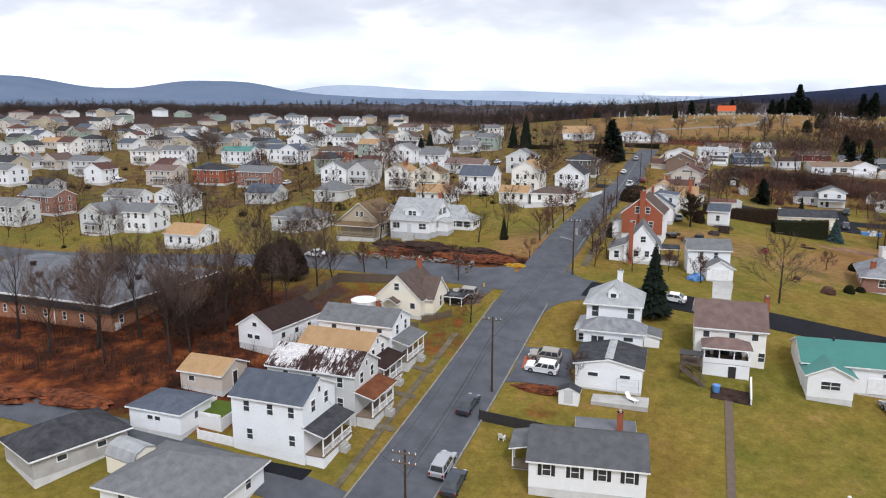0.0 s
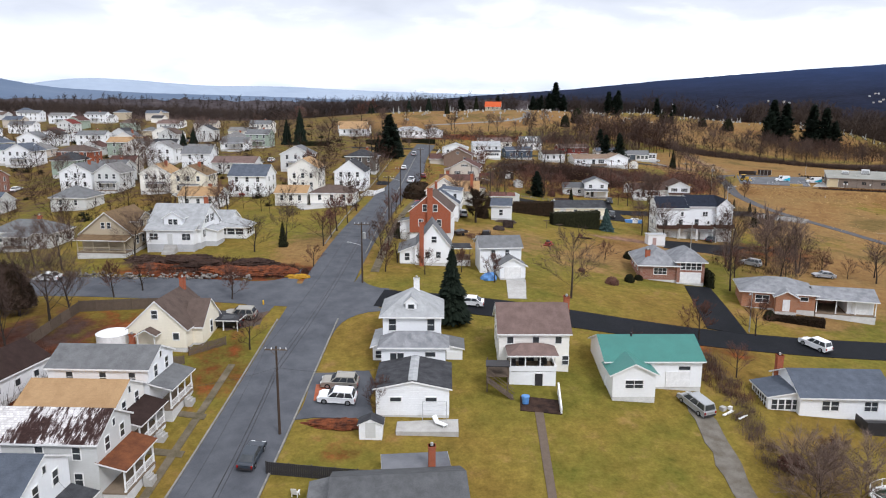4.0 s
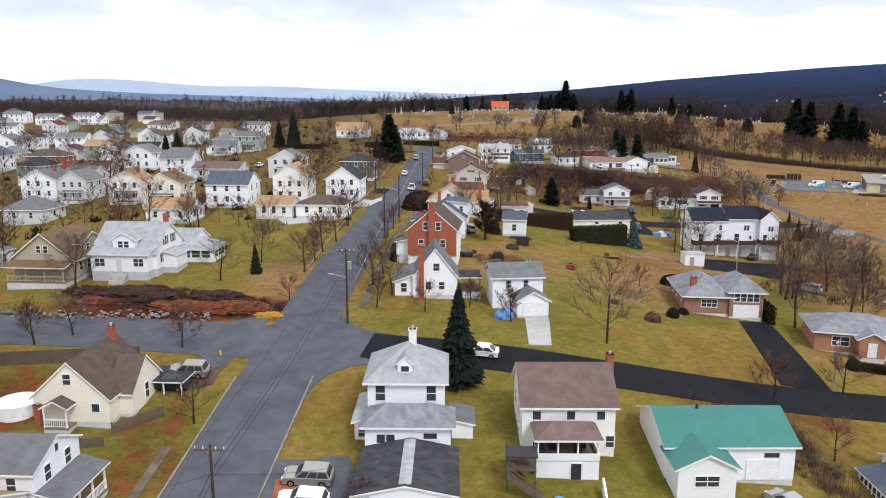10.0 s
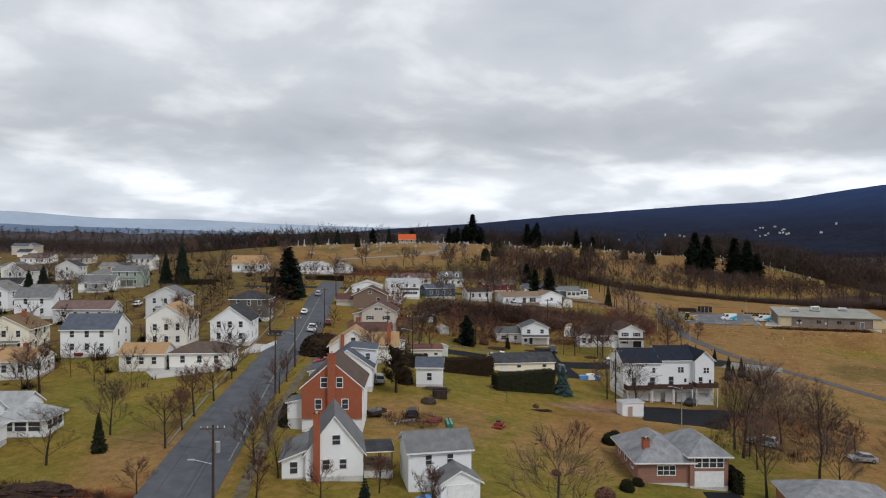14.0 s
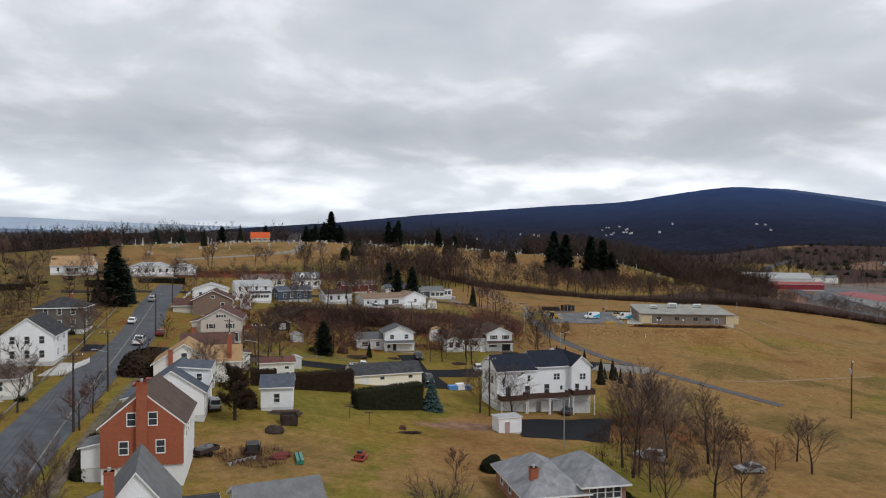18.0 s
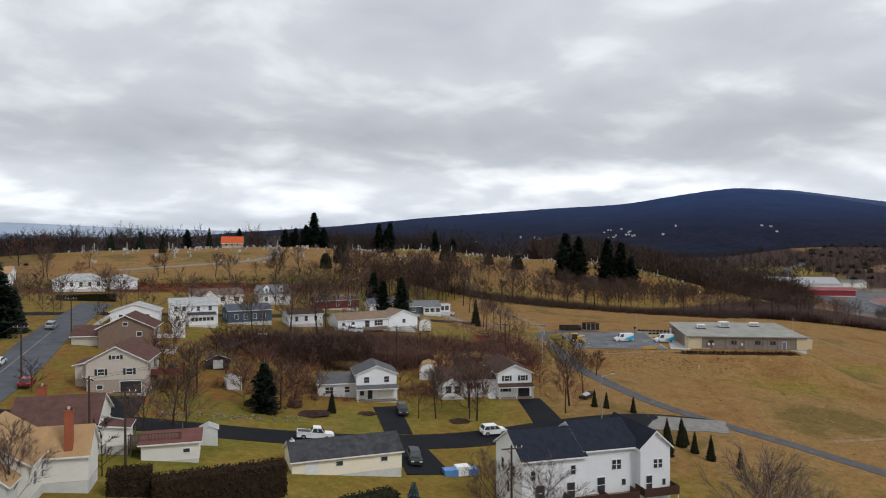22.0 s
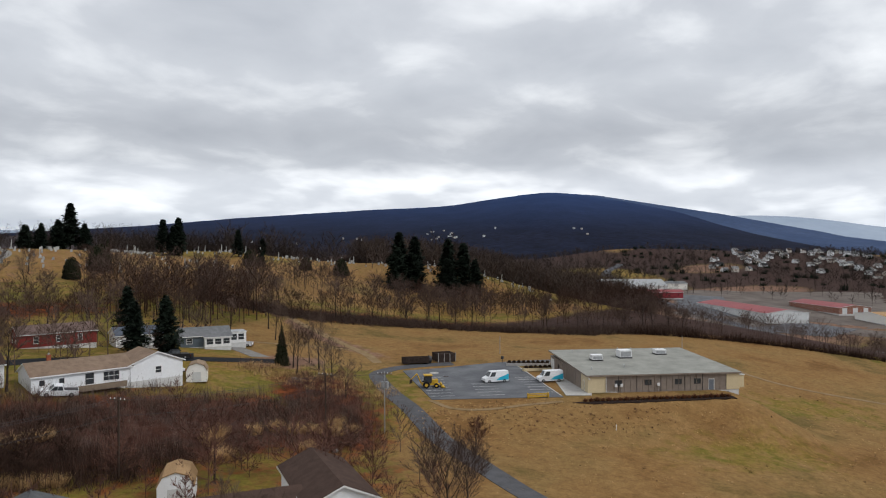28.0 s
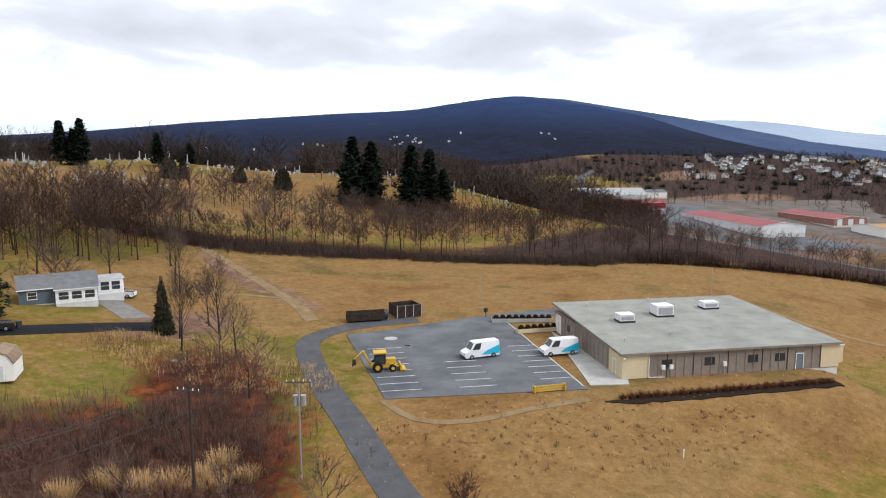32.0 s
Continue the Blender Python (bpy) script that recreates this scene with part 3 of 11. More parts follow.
LEAF = [(-45, 98, 32, 13, -15, 0.4), (-50, 112, 34, 14, -15, 0.4), (2.5, 106, 3.5, 8, -20, 0.75), (13, 86.5, 5, 2.2, -15, 0.6), (5, 128, 7, 4, -25, 0.9), (2, 112, 6.5, 4.5, -25, 0.9), (8.5, 141.5, 8.5, 4.5, -27, 0.35), (-3, 148, 9, 4.0, -28, 0.4), (72, 97, 9, 3.5, -25, 0.6), (59, 104, 7, 3, -24, 0.7), (-36, 116, 20, 14, 0, 0.5), (-18, 118, 12, 10, 0, 0.6), (-75, 100, 30, 14, 0, 0.5), (-14, 124, 12, 7, -20, 0.6), (0, 108, 6, 11, -25, 0.7), (158, 279, 46, 15, -12, 0.4), (187, 268, 13, 14, -20, 0.5),
        (135, 160, 22, 13, 30, 0.6), (134, 280, 18, 9, 0, 0.5), (300, 345, 110, 12, -33, 0.7), (-160, 130, 60, 60, 0, 0.5),
        (-1, 143.5, 17, 5, -22, 0.5), (140, 380, 70, 10, 5, 0.5), (16, 138.5, 7, 3.5, -30, 0.5), (200, 281, 9, 15, -30, 0.5), (150, 262, 26, 8, -25, 0.6)]
EARTH = [(640, 340, 170, 100, 0, 0.4), (850, 395, 120, 45, -10, 0.3), (1150, 540, 90, 40, 0, 0.4), (100, 168, 10, 3, -20, 0.8), (248, 335, 3.5, 34, -15, 0.9), (213, 308, 9, 8, 0, 0.8)]
fx, fy = XX.ravel(), YY.ravel()
cov = np.zeros((nx * ny, 4), np.float32)
for k, zones in enumerate((DRY, LEAF, EARTH)):
    for cx, cy, rx, ry, turn, soft in zones:
        cov[:, k] = np.maximum(cov[:, k], blob(fx, fy, cx, cy, rx, ry, turn, soft) * (0.56 if k == 1 and soft > 0.55 else 1.0))
hill = np.maximum(blob(fx, fy, 150, 445, 120, 60, 15, 0.4), np.maximum(blob(fx, fy, 280, 430, 120, 70, -25, 0.4), np.maximum(blob(fx, fy, 380, 425, 70, 50, -50, 0.4), blob(fx, fy, 392, 362, 46, 34, -45, 0.4))))
cov[:, 0] = np.maximum(cov[:, 0], 0.72 * hill)
cov[:, 1] = np.maximum(cov[:, 1], 0.26 * hill)
cov[:, 2] = np.maximum(cov[:, 2], 0.30 * hill)
cov[:, 1] = np.maximum(cov[:, 1], 0.42 * np.clip((fy - 212) / 30, 0, 1) * np.clip((310 - fy) / 30, 0, 1) * np.clip((200 - fx) / 20, 0, 1) * np.clip((fx - 45) / 20, 0, 1))
cov[:, 0] *= 1 - 0.55 * np.maximum(blob(fx, fy, 290, 215, 32, 12, -35, 0.6), blob(fx, fy, 238, 208, 26, 11, -25, 0.6))
far = np.clip((np.hypot(fx - 100, fy - 200) - 400) / 110, 0, 1)
cov[:, 0] = np.maximum(cov[:, 0], 0.25 + 0.19 * np.clip((fy - 205) / 50, 0, 1))
town = np.clip((np.hypot(fx, fy) - 185) / 60, 0, 1) * np.clip((14 - np.degrees(np.arctan2(fx - 10, fy))) / 4, 0, 1)
works = np.max([blob(fx, fy, *z) for z in ((640, 340, 170, 100, 0, 0.3), (880, 560, 260, 70, 35, 0.3), (1475, 814, 75, 40, 0, 0.4), (850, 395, 110, 40, -10, 0.3), (1700, 560, 130, 50, 20, 0.4), (1650, 700, 120, 45, 10, 0.4), (1560, 330, 120, 60, 0, 0.4), (1150, 540, 90, 40, 0, 0.4))], axis=0)
edge = np.clip(((fx - 345) * 0.785 + (fy - 285) * 0.62 - 4) / 8, 0, 1) * np.clip((340 - fy) / 20, 0, 1)
cov[:, 3] = np.maximum(np.maximum(far, edge) * (1 - works), np.maximum(0.47 * town, 0.56 * blob(fx, fy, 156, 279, 46, 14, -12, 0.4)))
cov[:, 3] = np.maximum(cov[:, 3], np.maximum(0.78 * blob(fx, fy, -6, 150.5, 12, 5.0, -30, 0.35), 0.62 * blob(fx, fy, -23, 124, 9, 7, -20, 0.5)))
gme.color_attributes.new("cover", "FLOAT_COLOR", "POINT").data.foreach_set("color", cov.ravel())
tagged(new("ground", gme), "olive winter lawns, dry meadow and leaf litter", "ground", kind="structure")


# ---------- roads, paths and yards, laid on the ground ----------
def smooth_line(pts, step=2.0):
    """Places every step metres along a smooth curve through pts."""
    p = np.array([pts[0]] + list(pts) + [pts[-1]], float)
    out = []
    for a, b, c, d in zip(p[:-3], p[1:-2], p[2:-1], p[3:]):
        n = max(2, int(np.hypot(*(c - b)[:2]) / step))
        for i in range(n):
            t = i / n
            out.append(0.5 * (2 * b + (c - a) * t + (2 * a - 5 * b + 4 * c - d) * t * t + (3 * b - a - 3 * c + d) * t ** 3))
    out.append(p[-2])
    return np.array(out)


def strip(name, label, category, pts, width, mat, lift=0.06, side=0.0, thick=0.25, kind="structure", cross=5):
    """A band along a line, moved sideways by side, draped over the ground, with its own thickness."""
    line = smooth_line(pts)
    tan = np.gradient(line[:, :2], axis=0)
    tan /= np.linalg.norm(tan, axis=1)[:, None]
    nor = np.stack([tan[:, 1], -tan[:, 0]], -1)
    wid = line[:, 2] if line.shape[1] > 2 else np.full(len(line), width)
    vs, fs = [], []
    for i, p in enumerate(line):
        for j in range(cross):
            q = p[:2] + nor[i] * (side + wid[i] * (j / (cross - 1) - 0.5))
            vs.append((q[0], q[1], ground(*q) + lift))
        q0, q1 = vs[-cross], vs[-1]
        vs += [(q0[0], q0[1], q0[2] - thick), (q1[0], q1[1], q1[2] - thick)]
    m = cross + 2
    for i in range(len(line) - 1):
        a, b = i * m, (i + 1) * m
        fs += [(a + j, a + j + 1, b + j + 1, b + j) for j in range(cross - 1)]
        fs += [(a + cross, a, b, b + cross), (a + cross - 1, a + cross + 1, b + cross + 1, b + cross - 1)]
    return tagged(new(name, mesh_of(name, vs, fs, mat)), label, category, kind=kind)


def yard(name, label, category, corners, mat, lift=0.05, step=2.0, kind="structure", rough=0.0):
    """A four-cornered patch draped over the ground."""
    a, b, c, d = [np.array(p, float) for p in corners]
    n, m = max(2, int(np.linalg.norm(b - a) / step)), max(2, int(np.linalg.norm(d - a) / step))
    rng, vs = random.Random(len(label)), []
    for i in range(m + 1):
        for j in range(n + 1):
            u, v = j / n, i / m
            p = (a * (1 - u) + b * u) * (1 - v) + (d * (1 - u) + c * u) * v
            if i in (0, m) or j in (0, n):
                p = p + np.array([rng.uniform(-rough, rough), rng.uniform(-rough, rough)])
            vs.append((p[0], p[1], ground(*p) + lift))
    fs = [(i * (n + 1) + j, i * (n + 1) + j + 1, (i + 1) * (n + 1) + j + 1, (i + 1) * (n + 1) + j) for i in range(m) for j in range(n)]
    rim = [j for j in range(n + 1)] + [i * (n + 1) + n for i in range(1, m + 1)] + [m * (n + 1) + j for j in range(n - 1, -1, -1)] + [i * (n + 1) for i in range(m - 1, 0, -1)]
    k = len(vs)
    vs += [(vs[i][0], vs[i][1], vs[i][2] - 0.2) for i in rim]
    fs += [(rim[i], k + i, k + (i + 1) % len(rim), rim[(i + 1) % len(rim)]) for i in range(len(rim))]
    return tagged(new(name, mesh_of(name, vs, fs, mat)), label, category, kind=kind)


STREET = [(-22, 30), (-6.5, 68), (2.2, 90), (14.8, 122), (28.8, 160), (36.4, 180), (43.5, 199), (51.5, 221), (58, 236), (65, 253), (72, 272), (77.5, 289), (84.5, 308), (91.5, 326), (99, 346)]
CROSS = [(-170, 205), (-110, 172), (-60, 155), (-29, 146), (-12, 139), (4, 132), (16, 127)]
LANE = [(25.5, 123.6), (30, 121.3), (36, 118.5), (50.5, 111), (66, 104.5), (80, 99.5), (93, 95.5), (112, 91), (140, 86)]
CLOSE = [(52, 243), (66, 238), (80, 231.5), (98, 221.5), (113, 215), (130, 210), (150, 207), (168, 203), (180, 196)]
ACCESS = [(186, 160), (184.5, 182), (182, 195), (181, 209), (185, 222), (192, 236), (199, 250), (205, 261), (211.5, 272), (219, 283), (225.5, 290.5), (233, 293), (241, 290.5), (248, 286)]
strip("road", "grey worn asphalt street running up the hill", "road", STREET, 8.6, ASPHALT, 0.07)
strip("road", "grey asphalt side street beside a stone bank", "road", CROSS, 9.5, ASPHALT, 0.062)
strip("road", "grey asphalt mouth of the black lane", "road", [(14, 127.6), (20, 126), (26.2, 123.2)], 8.6, ASPHALT, 0.066)
def fillet(label, corner, along_a, along_b, reach, mat, lift):
    """The curved kerb line of a crossing: asphalt between the corner and a curve from one road edge to the other."""
    c, a, b = (Vector(v) for v in (corner, along_a, along_b))
    a, b = c + a.normalized() * reach, c + b.normalized() * reach
    arc = [a * (1 - k) ** 2 + c * 2 * k * (1 - k) + b * k * k for k in (i / 8 for i in range(9))]
    inner = c - ((a + b) / 2 - c) * 0.25
    vs = [(p.x, p.y, ground(p.x, p.y) + lift) for p in [inner] + arc] + [(p.x, p.y, ground(p.x, p.y) - 0.2) for p in [inner] + arc]
    fs = [(0, i, i + 1) for i in range(1, 9)] + [(i, i + 10, i + 11, i + 1) for i in range(1, 9)]
    tagged(new("road", mesh_of("road", vs, fs, mat)), label, "road", kind="structure")


for corner_, aa_, bb_, reach_ in (((8.6, 126.0), (-0.37, -0.93), (-0.92, 0.39), 9.0), ((19.6, 121.6), (-0.37, -0.93), (0.90, -0.44), 10.0), ((22.8, 129.4), (0.35, 0.94), (0.88, -0.47), 7.0), ((12.6, 133.6), (0.35, 0.94), (-0.93, 0.37), 8.0)):
    fillet("grey asphalt on the rounded corner of the crossing", corner_, aa_, bb_, reach_, ASPHALT, 0.058)
strip("road", "fresh black asphalt lane between the lawns", "road", LANE, 7.0, TARMAC, 0.078)
strip("road", "black asphalt street past the split-level houses", "road", CLOSE, 7.2, TARMAC, 0.066)
strip("road", "narrow worn asphalt access road through the meadow", "road", ACCESS, 3.8, PATHWAY, 0.064)
strip("road", "dark asphalt street end before the cottages", "road", [(60, 330), (100, 325), (140, 322), (175, 318), (200, 312.5), (212, 308)], 5.5, TARMAC, 0.06)


# ---------- the parts of a house ----------
CACHE = {}


def lattice(s, xs, zs, holes, y0, y1, slot=0):
    """A slab in the x-z plane cut by the given lines, with the named cells left open; one connected piece."""
    solid = {(i, j) for i in range(len(xs) - 1) for j in range(len(zs) - 1)} - set(holes)
    ids, vs, fs = {}, [], []

    def v(i, j, k):
        if (i, j, k) not in ids:
            ids[i, j, k] = len(vs)
            vs.append((xs[i], (y0, y1)[k], zs[j]))
        return ids[i, j, k]
    for i, j in sorted(solid):
        fs.append((v(i, j, 0), v(i + 1, j, 0), v(i + 1, j + 1, 0), v(i, j + 1, 0)))
        fs.append((v(i, j, 1), v(i, j + 1, 1), v(i + 1, j + 1, 1), v(i + 1, j, 1)))
        for (a, b), p, q in (((i - 1, j), (i, j), (i, j + 1)), ((i + 1, j), (i + 1, j + 1), (i + 1, j)), ((i, j - 1), (i + 1, j), (i, j)), ((i, j + 1), (i, j + 1), (i + 1, j + 1))):
            if (a, b) not in solid:
                fs.append((v(*p, 0), v(*q, 0), v(*q, 1), v(*p, 1)))
    return s.poly(vs, fs, slot)


def window_mesh(w, h, frame_mat, bars=True):
    key = ("win", w, h, frame_mat.name, bars)
    if key not in CACHE:
        b = 0.09 if w > 0.7 else 0.07
        xs, zs = [-w / 2 - b, -w / 2], [-h / 2 - b * 1.3, -h / 2]
        n = int(w / 0.75) if w > 1.5 else 1
        for k in range(1, n):
            x = -w / 2 + k * w / n
            xs += [x - 0.03, x + 0.03]
        xs += [w / 2, w / 2 + b]
        if bars:
            zs += [-0.03, 0.03]
        zs += [h / 2, h / 2 + b]
        s = lattice(Soup(), xs, zs, [(i, j) for i in range(1, len(xs) - 1, 2) for j in range(1, len(zs) - 1, 2)], -0.07, 0.05)
        CACHE[key] = (s.mesh("window_frame", frame_mat), Soup().box(-w / 2, w / 2, -0.03, 0.02, -h / 2, h / 2).mesh("pane", GLASS))
    return CACHE[key]


def door_mesh(w, h, mat, kind):
    key = ("door", w, h, mat.name, kind)
    if key not in CACHE:
        s = Soup()
        if kind == "garage":
            n = 4
            for i in range(n):
                s.box(-w / 2, w / 2, -0.06, 0.04, i * h / n + 0.015, (i + 1) * h / n - 0.015)
            s.box(-w / 2, w / 2, -0.035, 0.04, 0, h)
        else:
            s.box(-w / 2, w / 2, -0.04, 0.04, 0, h)
            for x in (-w / 4, w / 4):
                for z in (0.12 * h, 0.52 * h):
                    s.box(x - w * 0.17, x + w * 0.17, -0.06, 0.0, z, z + 0.34 * h)
        f = Soup().box(-w / 2 - 0.1, -w / 2, -0.08, 0.04, 0, h + 0.1).box(w / 2, w / 2 + 0.1, -0.08, 0.04, 0, h + 0.1).box(-w / 2, w / 2, -0.08, 0.04, h, h + 0.1)
        CACHE[key] = (s.mesh("door", mat), f.mesh("door_frame", TRIM))
    return CACHE[key]


def on_wall(side, u, z, w, d, cx, cy):
    """Place and turn of something on a wall of a block w by d about cx, cy."""
    return {"f": (cx + u, cy - d / 2, z, 0), "b": (cx - u, cy + d / 2, z, 180), "l": (cx - w / 2, cy - u, z, -90), "r": (cx + w / 2, cy + u, z, 90)}[side]


def roof_soup(kind, w, d, h, rise, over, cx, cy, thick=0.16):
    """A roof with its eaves and thickness. Slot 0 is the covering, slot 1 the edge."""
    s = Soup()
    if kind in ("gx", "gy"):
        span, run = (d, w) if kind == "gx" else (w, d)
        k = rise / (span / 2)
        e = span / 2 + over
        lo, a, b = -0.03, -(run / 2 + over * 0.7), run / 2 + over * 0.7
        top = [(-e, h - k * over + thick), (0, h + rise + thick), (e, h - k * over + thick)]
        bot = [(-e, h - k * over + lo), (0, h + rise + lo), (e, h - k * over + lo)]
        put = (lambda p, t: (cx + t, cy + p[0], p[1])) if kind == "gx" else (lambda p, t: (cx + p[0], cy + t, p[1]))
        vs = [put(p, a) for p in top + bot] + [put(p, b) for p in top + bot]
        s.poly(vs, [(0, 1, 7, 6), (1, 2, 8, 7)], 0)
        s.poly(vs, [(3, 9, 10, 4), (4, 10, 11, 5), (0, 6, 9, 3), (2, 5, 11, 8), (0, 3, 4, 1), (1, 4, 5, 2), (6, 7, 10, 9), (7, 8, 11, 10)], 1)
    elif kind == "hip":
        ex, ey = w / 2 + over, d / 2 + over
        long = max(0.0, (w - d) / 2), max(0.0, (d - w) / 2)
        z0 = h - rise / (min(w, d) / 2) * over
        c = [(-ex, -ey), (ex, -ey), (ex, ey), (-ex, ey)]
        if long[0] > 0:
            r = [(-long[0], 0), (long[0], 0)]
            fs = [(0, 1, 5, 4), (1, 2, 5), (2, 3, 4, 5), (3, 0, 4)]
        elif long[1] > 0:
            r = [(0, -long[1]), (0, long[1])]
            fs = [(0, 1, 4), (1, 2, 5, 4), (2, 3, 5), (3, 0, 4, 5)]
        else:
            r = [(0, 0)]
            fs = [(0, 1, 4), (1, 2, 4), (2, 3, 4), (3, 0, 4)]
        vs = [(cx + x, cy + y, z0 + thick) for x, y in c] + [(cx + x, cy + y, h + rise + thick) for x, y in r]
        s.poly(vs, fs, 0)
        vs = [(cx + x, cy + y, z0 + thick) for x, y in c] + [(cx + x, cy + y, z0 - 0.05) for x, y in c]
        s.poly(vs, [(i, 4 + i, 4 + (i + 1) % 4, (i + 1) % 4) for i in range(4)] + [(4, 7, 6, 5)], 1)
    elif kind == "flat":
        s.box(cx - w / 2 - over, cx + w / 2 + over, cy - d / 2 - over, cy + d / 2 + over, h, h + thick, 1)
        s.box(cx - w / 2 - over + 0.02, cx + w / 2 + over - 0.02, cy - d / 2 - over + 0.02, cy + d / 2 + over - 0.02, h + thick, h + thick + 0.03, 0)
    else:  # a single slope that falls to one side
        ex, ey = w / 2 + over, d / 2 + over
        zs = {"sf": (0, 0, 1, 1), "sb": (1, 1, 0, 0), "sl": (0, 1, 1, 0), "sr": (1, 0, 0, 1)}[kind]
        c = [(-ex, -ey), (ex, -ey), (ex, ey), (-ex, ey)]
        up_ = [(cx + x, cy + y, h + rise * q + thick) for (x, y), q in zip(c, zs)]
        dn = [(cx + x, cy + y, h + rise * q - 0.02) for (x, y), q in zip(c, zs)]
        s.poly(up_ + dn, [(0, 1, 2, 3)], 0)
        s.poly(up_ + dn, [(7, 6, 5, 4)] + [(i, 4 + i, 4 + (i + 1) % 4, (i + 1) % 4) for i in range(4)], 1)
    return s


def wing(home, w, d, h, roof, rise, wall, cover_mat, cx=0.0, cy=0.0, z0=0.4, over=0.4, base=FOUNDATION, win=None, doors=(), frame_mat=TRIM, shut=None, edge=TRIM, win_size=(0.85, 1.35)):
    """One block of a house: base, walls, roof, windows (side: [(how many or where, height of middle[, width, height])]) and doors."""
    s = Soup()
    x0, x1, y0, y1, t = cx - w / 2, cx + w / 2, cy - d / 2, cy + d / 2, z0 + h
    s.box(x0, x1, y0, y1, z0, t)
    if roof == "gx":
        s.prism([(y0, t), (y1, t), (cy, t + rise)], "x", x0, x1)
    elif roof == "gy":
        s.prism([(x0, t), (x1, t), (cx, t + rise)], "y", y0, y1)
    part("wall", s.mesh("wall", wall), home)
    if base is not None:
        part("foundation", Soup().box(x0 + 0.03, x1 - 0.03, y0 + 0.03, y1 - 0.03, -3.2, z0).mesh("foundation", base), home)
    if roof in ("sf", "sb", "sl", "sr"):
        part("roof", roof_soup(roof, w, d, t, rise, over, cx, cy).mesh("roof", [cover_mat, edge]), home)
        zs = {"sf": (0, 0, 1, 1), "sb": (1, 1, 0, 0), "sl": (0, 1, 1, 0), "sr": (1, 0, 0, 1)}[roof]
        k = Soup().poly([(x, y, t - 0.01) for x, y in ((x0, y0), (x1, y0), (x1, y1), (x0, y1))] + [(x, y, t + rise * q) for (x, y), q in zip(((x0, y0), (x1, y0), (x1, y1), (x0, y1)), zs)],
                        [(0, 1, 5, 4), (1, 2, 6, 5), (2, 3, 7, 6), (3, 0, 4, 7)])
        part("gable", k.mesh("gable", wall), home)
    elif roof:
        part("roof", roof_soup(roof, w, d, t, rise, over, cx, cy).mesh("roof", [cover_mat, edge]), home)
    for side, rows in (win or {}).items():
        span = w if side in "fb" else d
        for row in rows:
            n, z = row[0], row[1]
            ww, wh = row[2:4] if len(row) > 2 else win_size
            us = [span * 0.84 * ((i + 0.5) / n - 0.5) for i in range(n)] if isinstance(n, int) else n
            for u in us:
                fr, pa = window_mesh(ww, wh, frame_mat, wh > 0.9)
                x, y, z_, r = on_wall(side, u, z0 + z, w, d, cx, cy)
                f = part("window", fr, home, "", (x, y, z_), r)
                part("pane", pa, f)
                if shut is not None and ww < 1.4:
                    for k in (-1, 1):
                        key = ("shutter", wh, shut.name)
                        if key not in CACHE:
                            CACHE[key] = Soup().box(-0.2, 0.2, -0.05, 0.03, -wh / 2 - 0.05, wh / 2 + 0.05).mesh("shutter", shut)
                        sh = part("shutter", CACHE[key], f)
                        sh.location = (k * (ww / 2 + 0.31), 0, 0)
    for side, u, z, dw, dh, mat, kind in doors:
        dm, fm = door_mesh(dw, dh, mat, kind)
        x, y, z_, r = on_wall(side, u, z0 + z, w, d, cx, cy)
        part("door_frame", fm, part("garage_door" if kind == "garage" else "door", dm, home, "", (x, y, z_), r))


def chimney(home, x, y, z0, z1, w=0.7, d=0.7, mat=None):
    c = part("chimney", Soup().box(x - w / 2, x + w / 2, y - d / 2, y + d / 2, z0, z1).box(x - w / 2 - 0.06, x + w / 2 + 0.06, y - d / 2 - 0.06, y + d / 2 + 0.06, z1 - 0.15, z1).mesh("chimney", mat or BRICK), home)
    part("flue", Soup().tube((x, y, z1), (x, y, z1 + 0.3), 0.16, 0.15, 8).mesh("flue", CONCRETE), c)


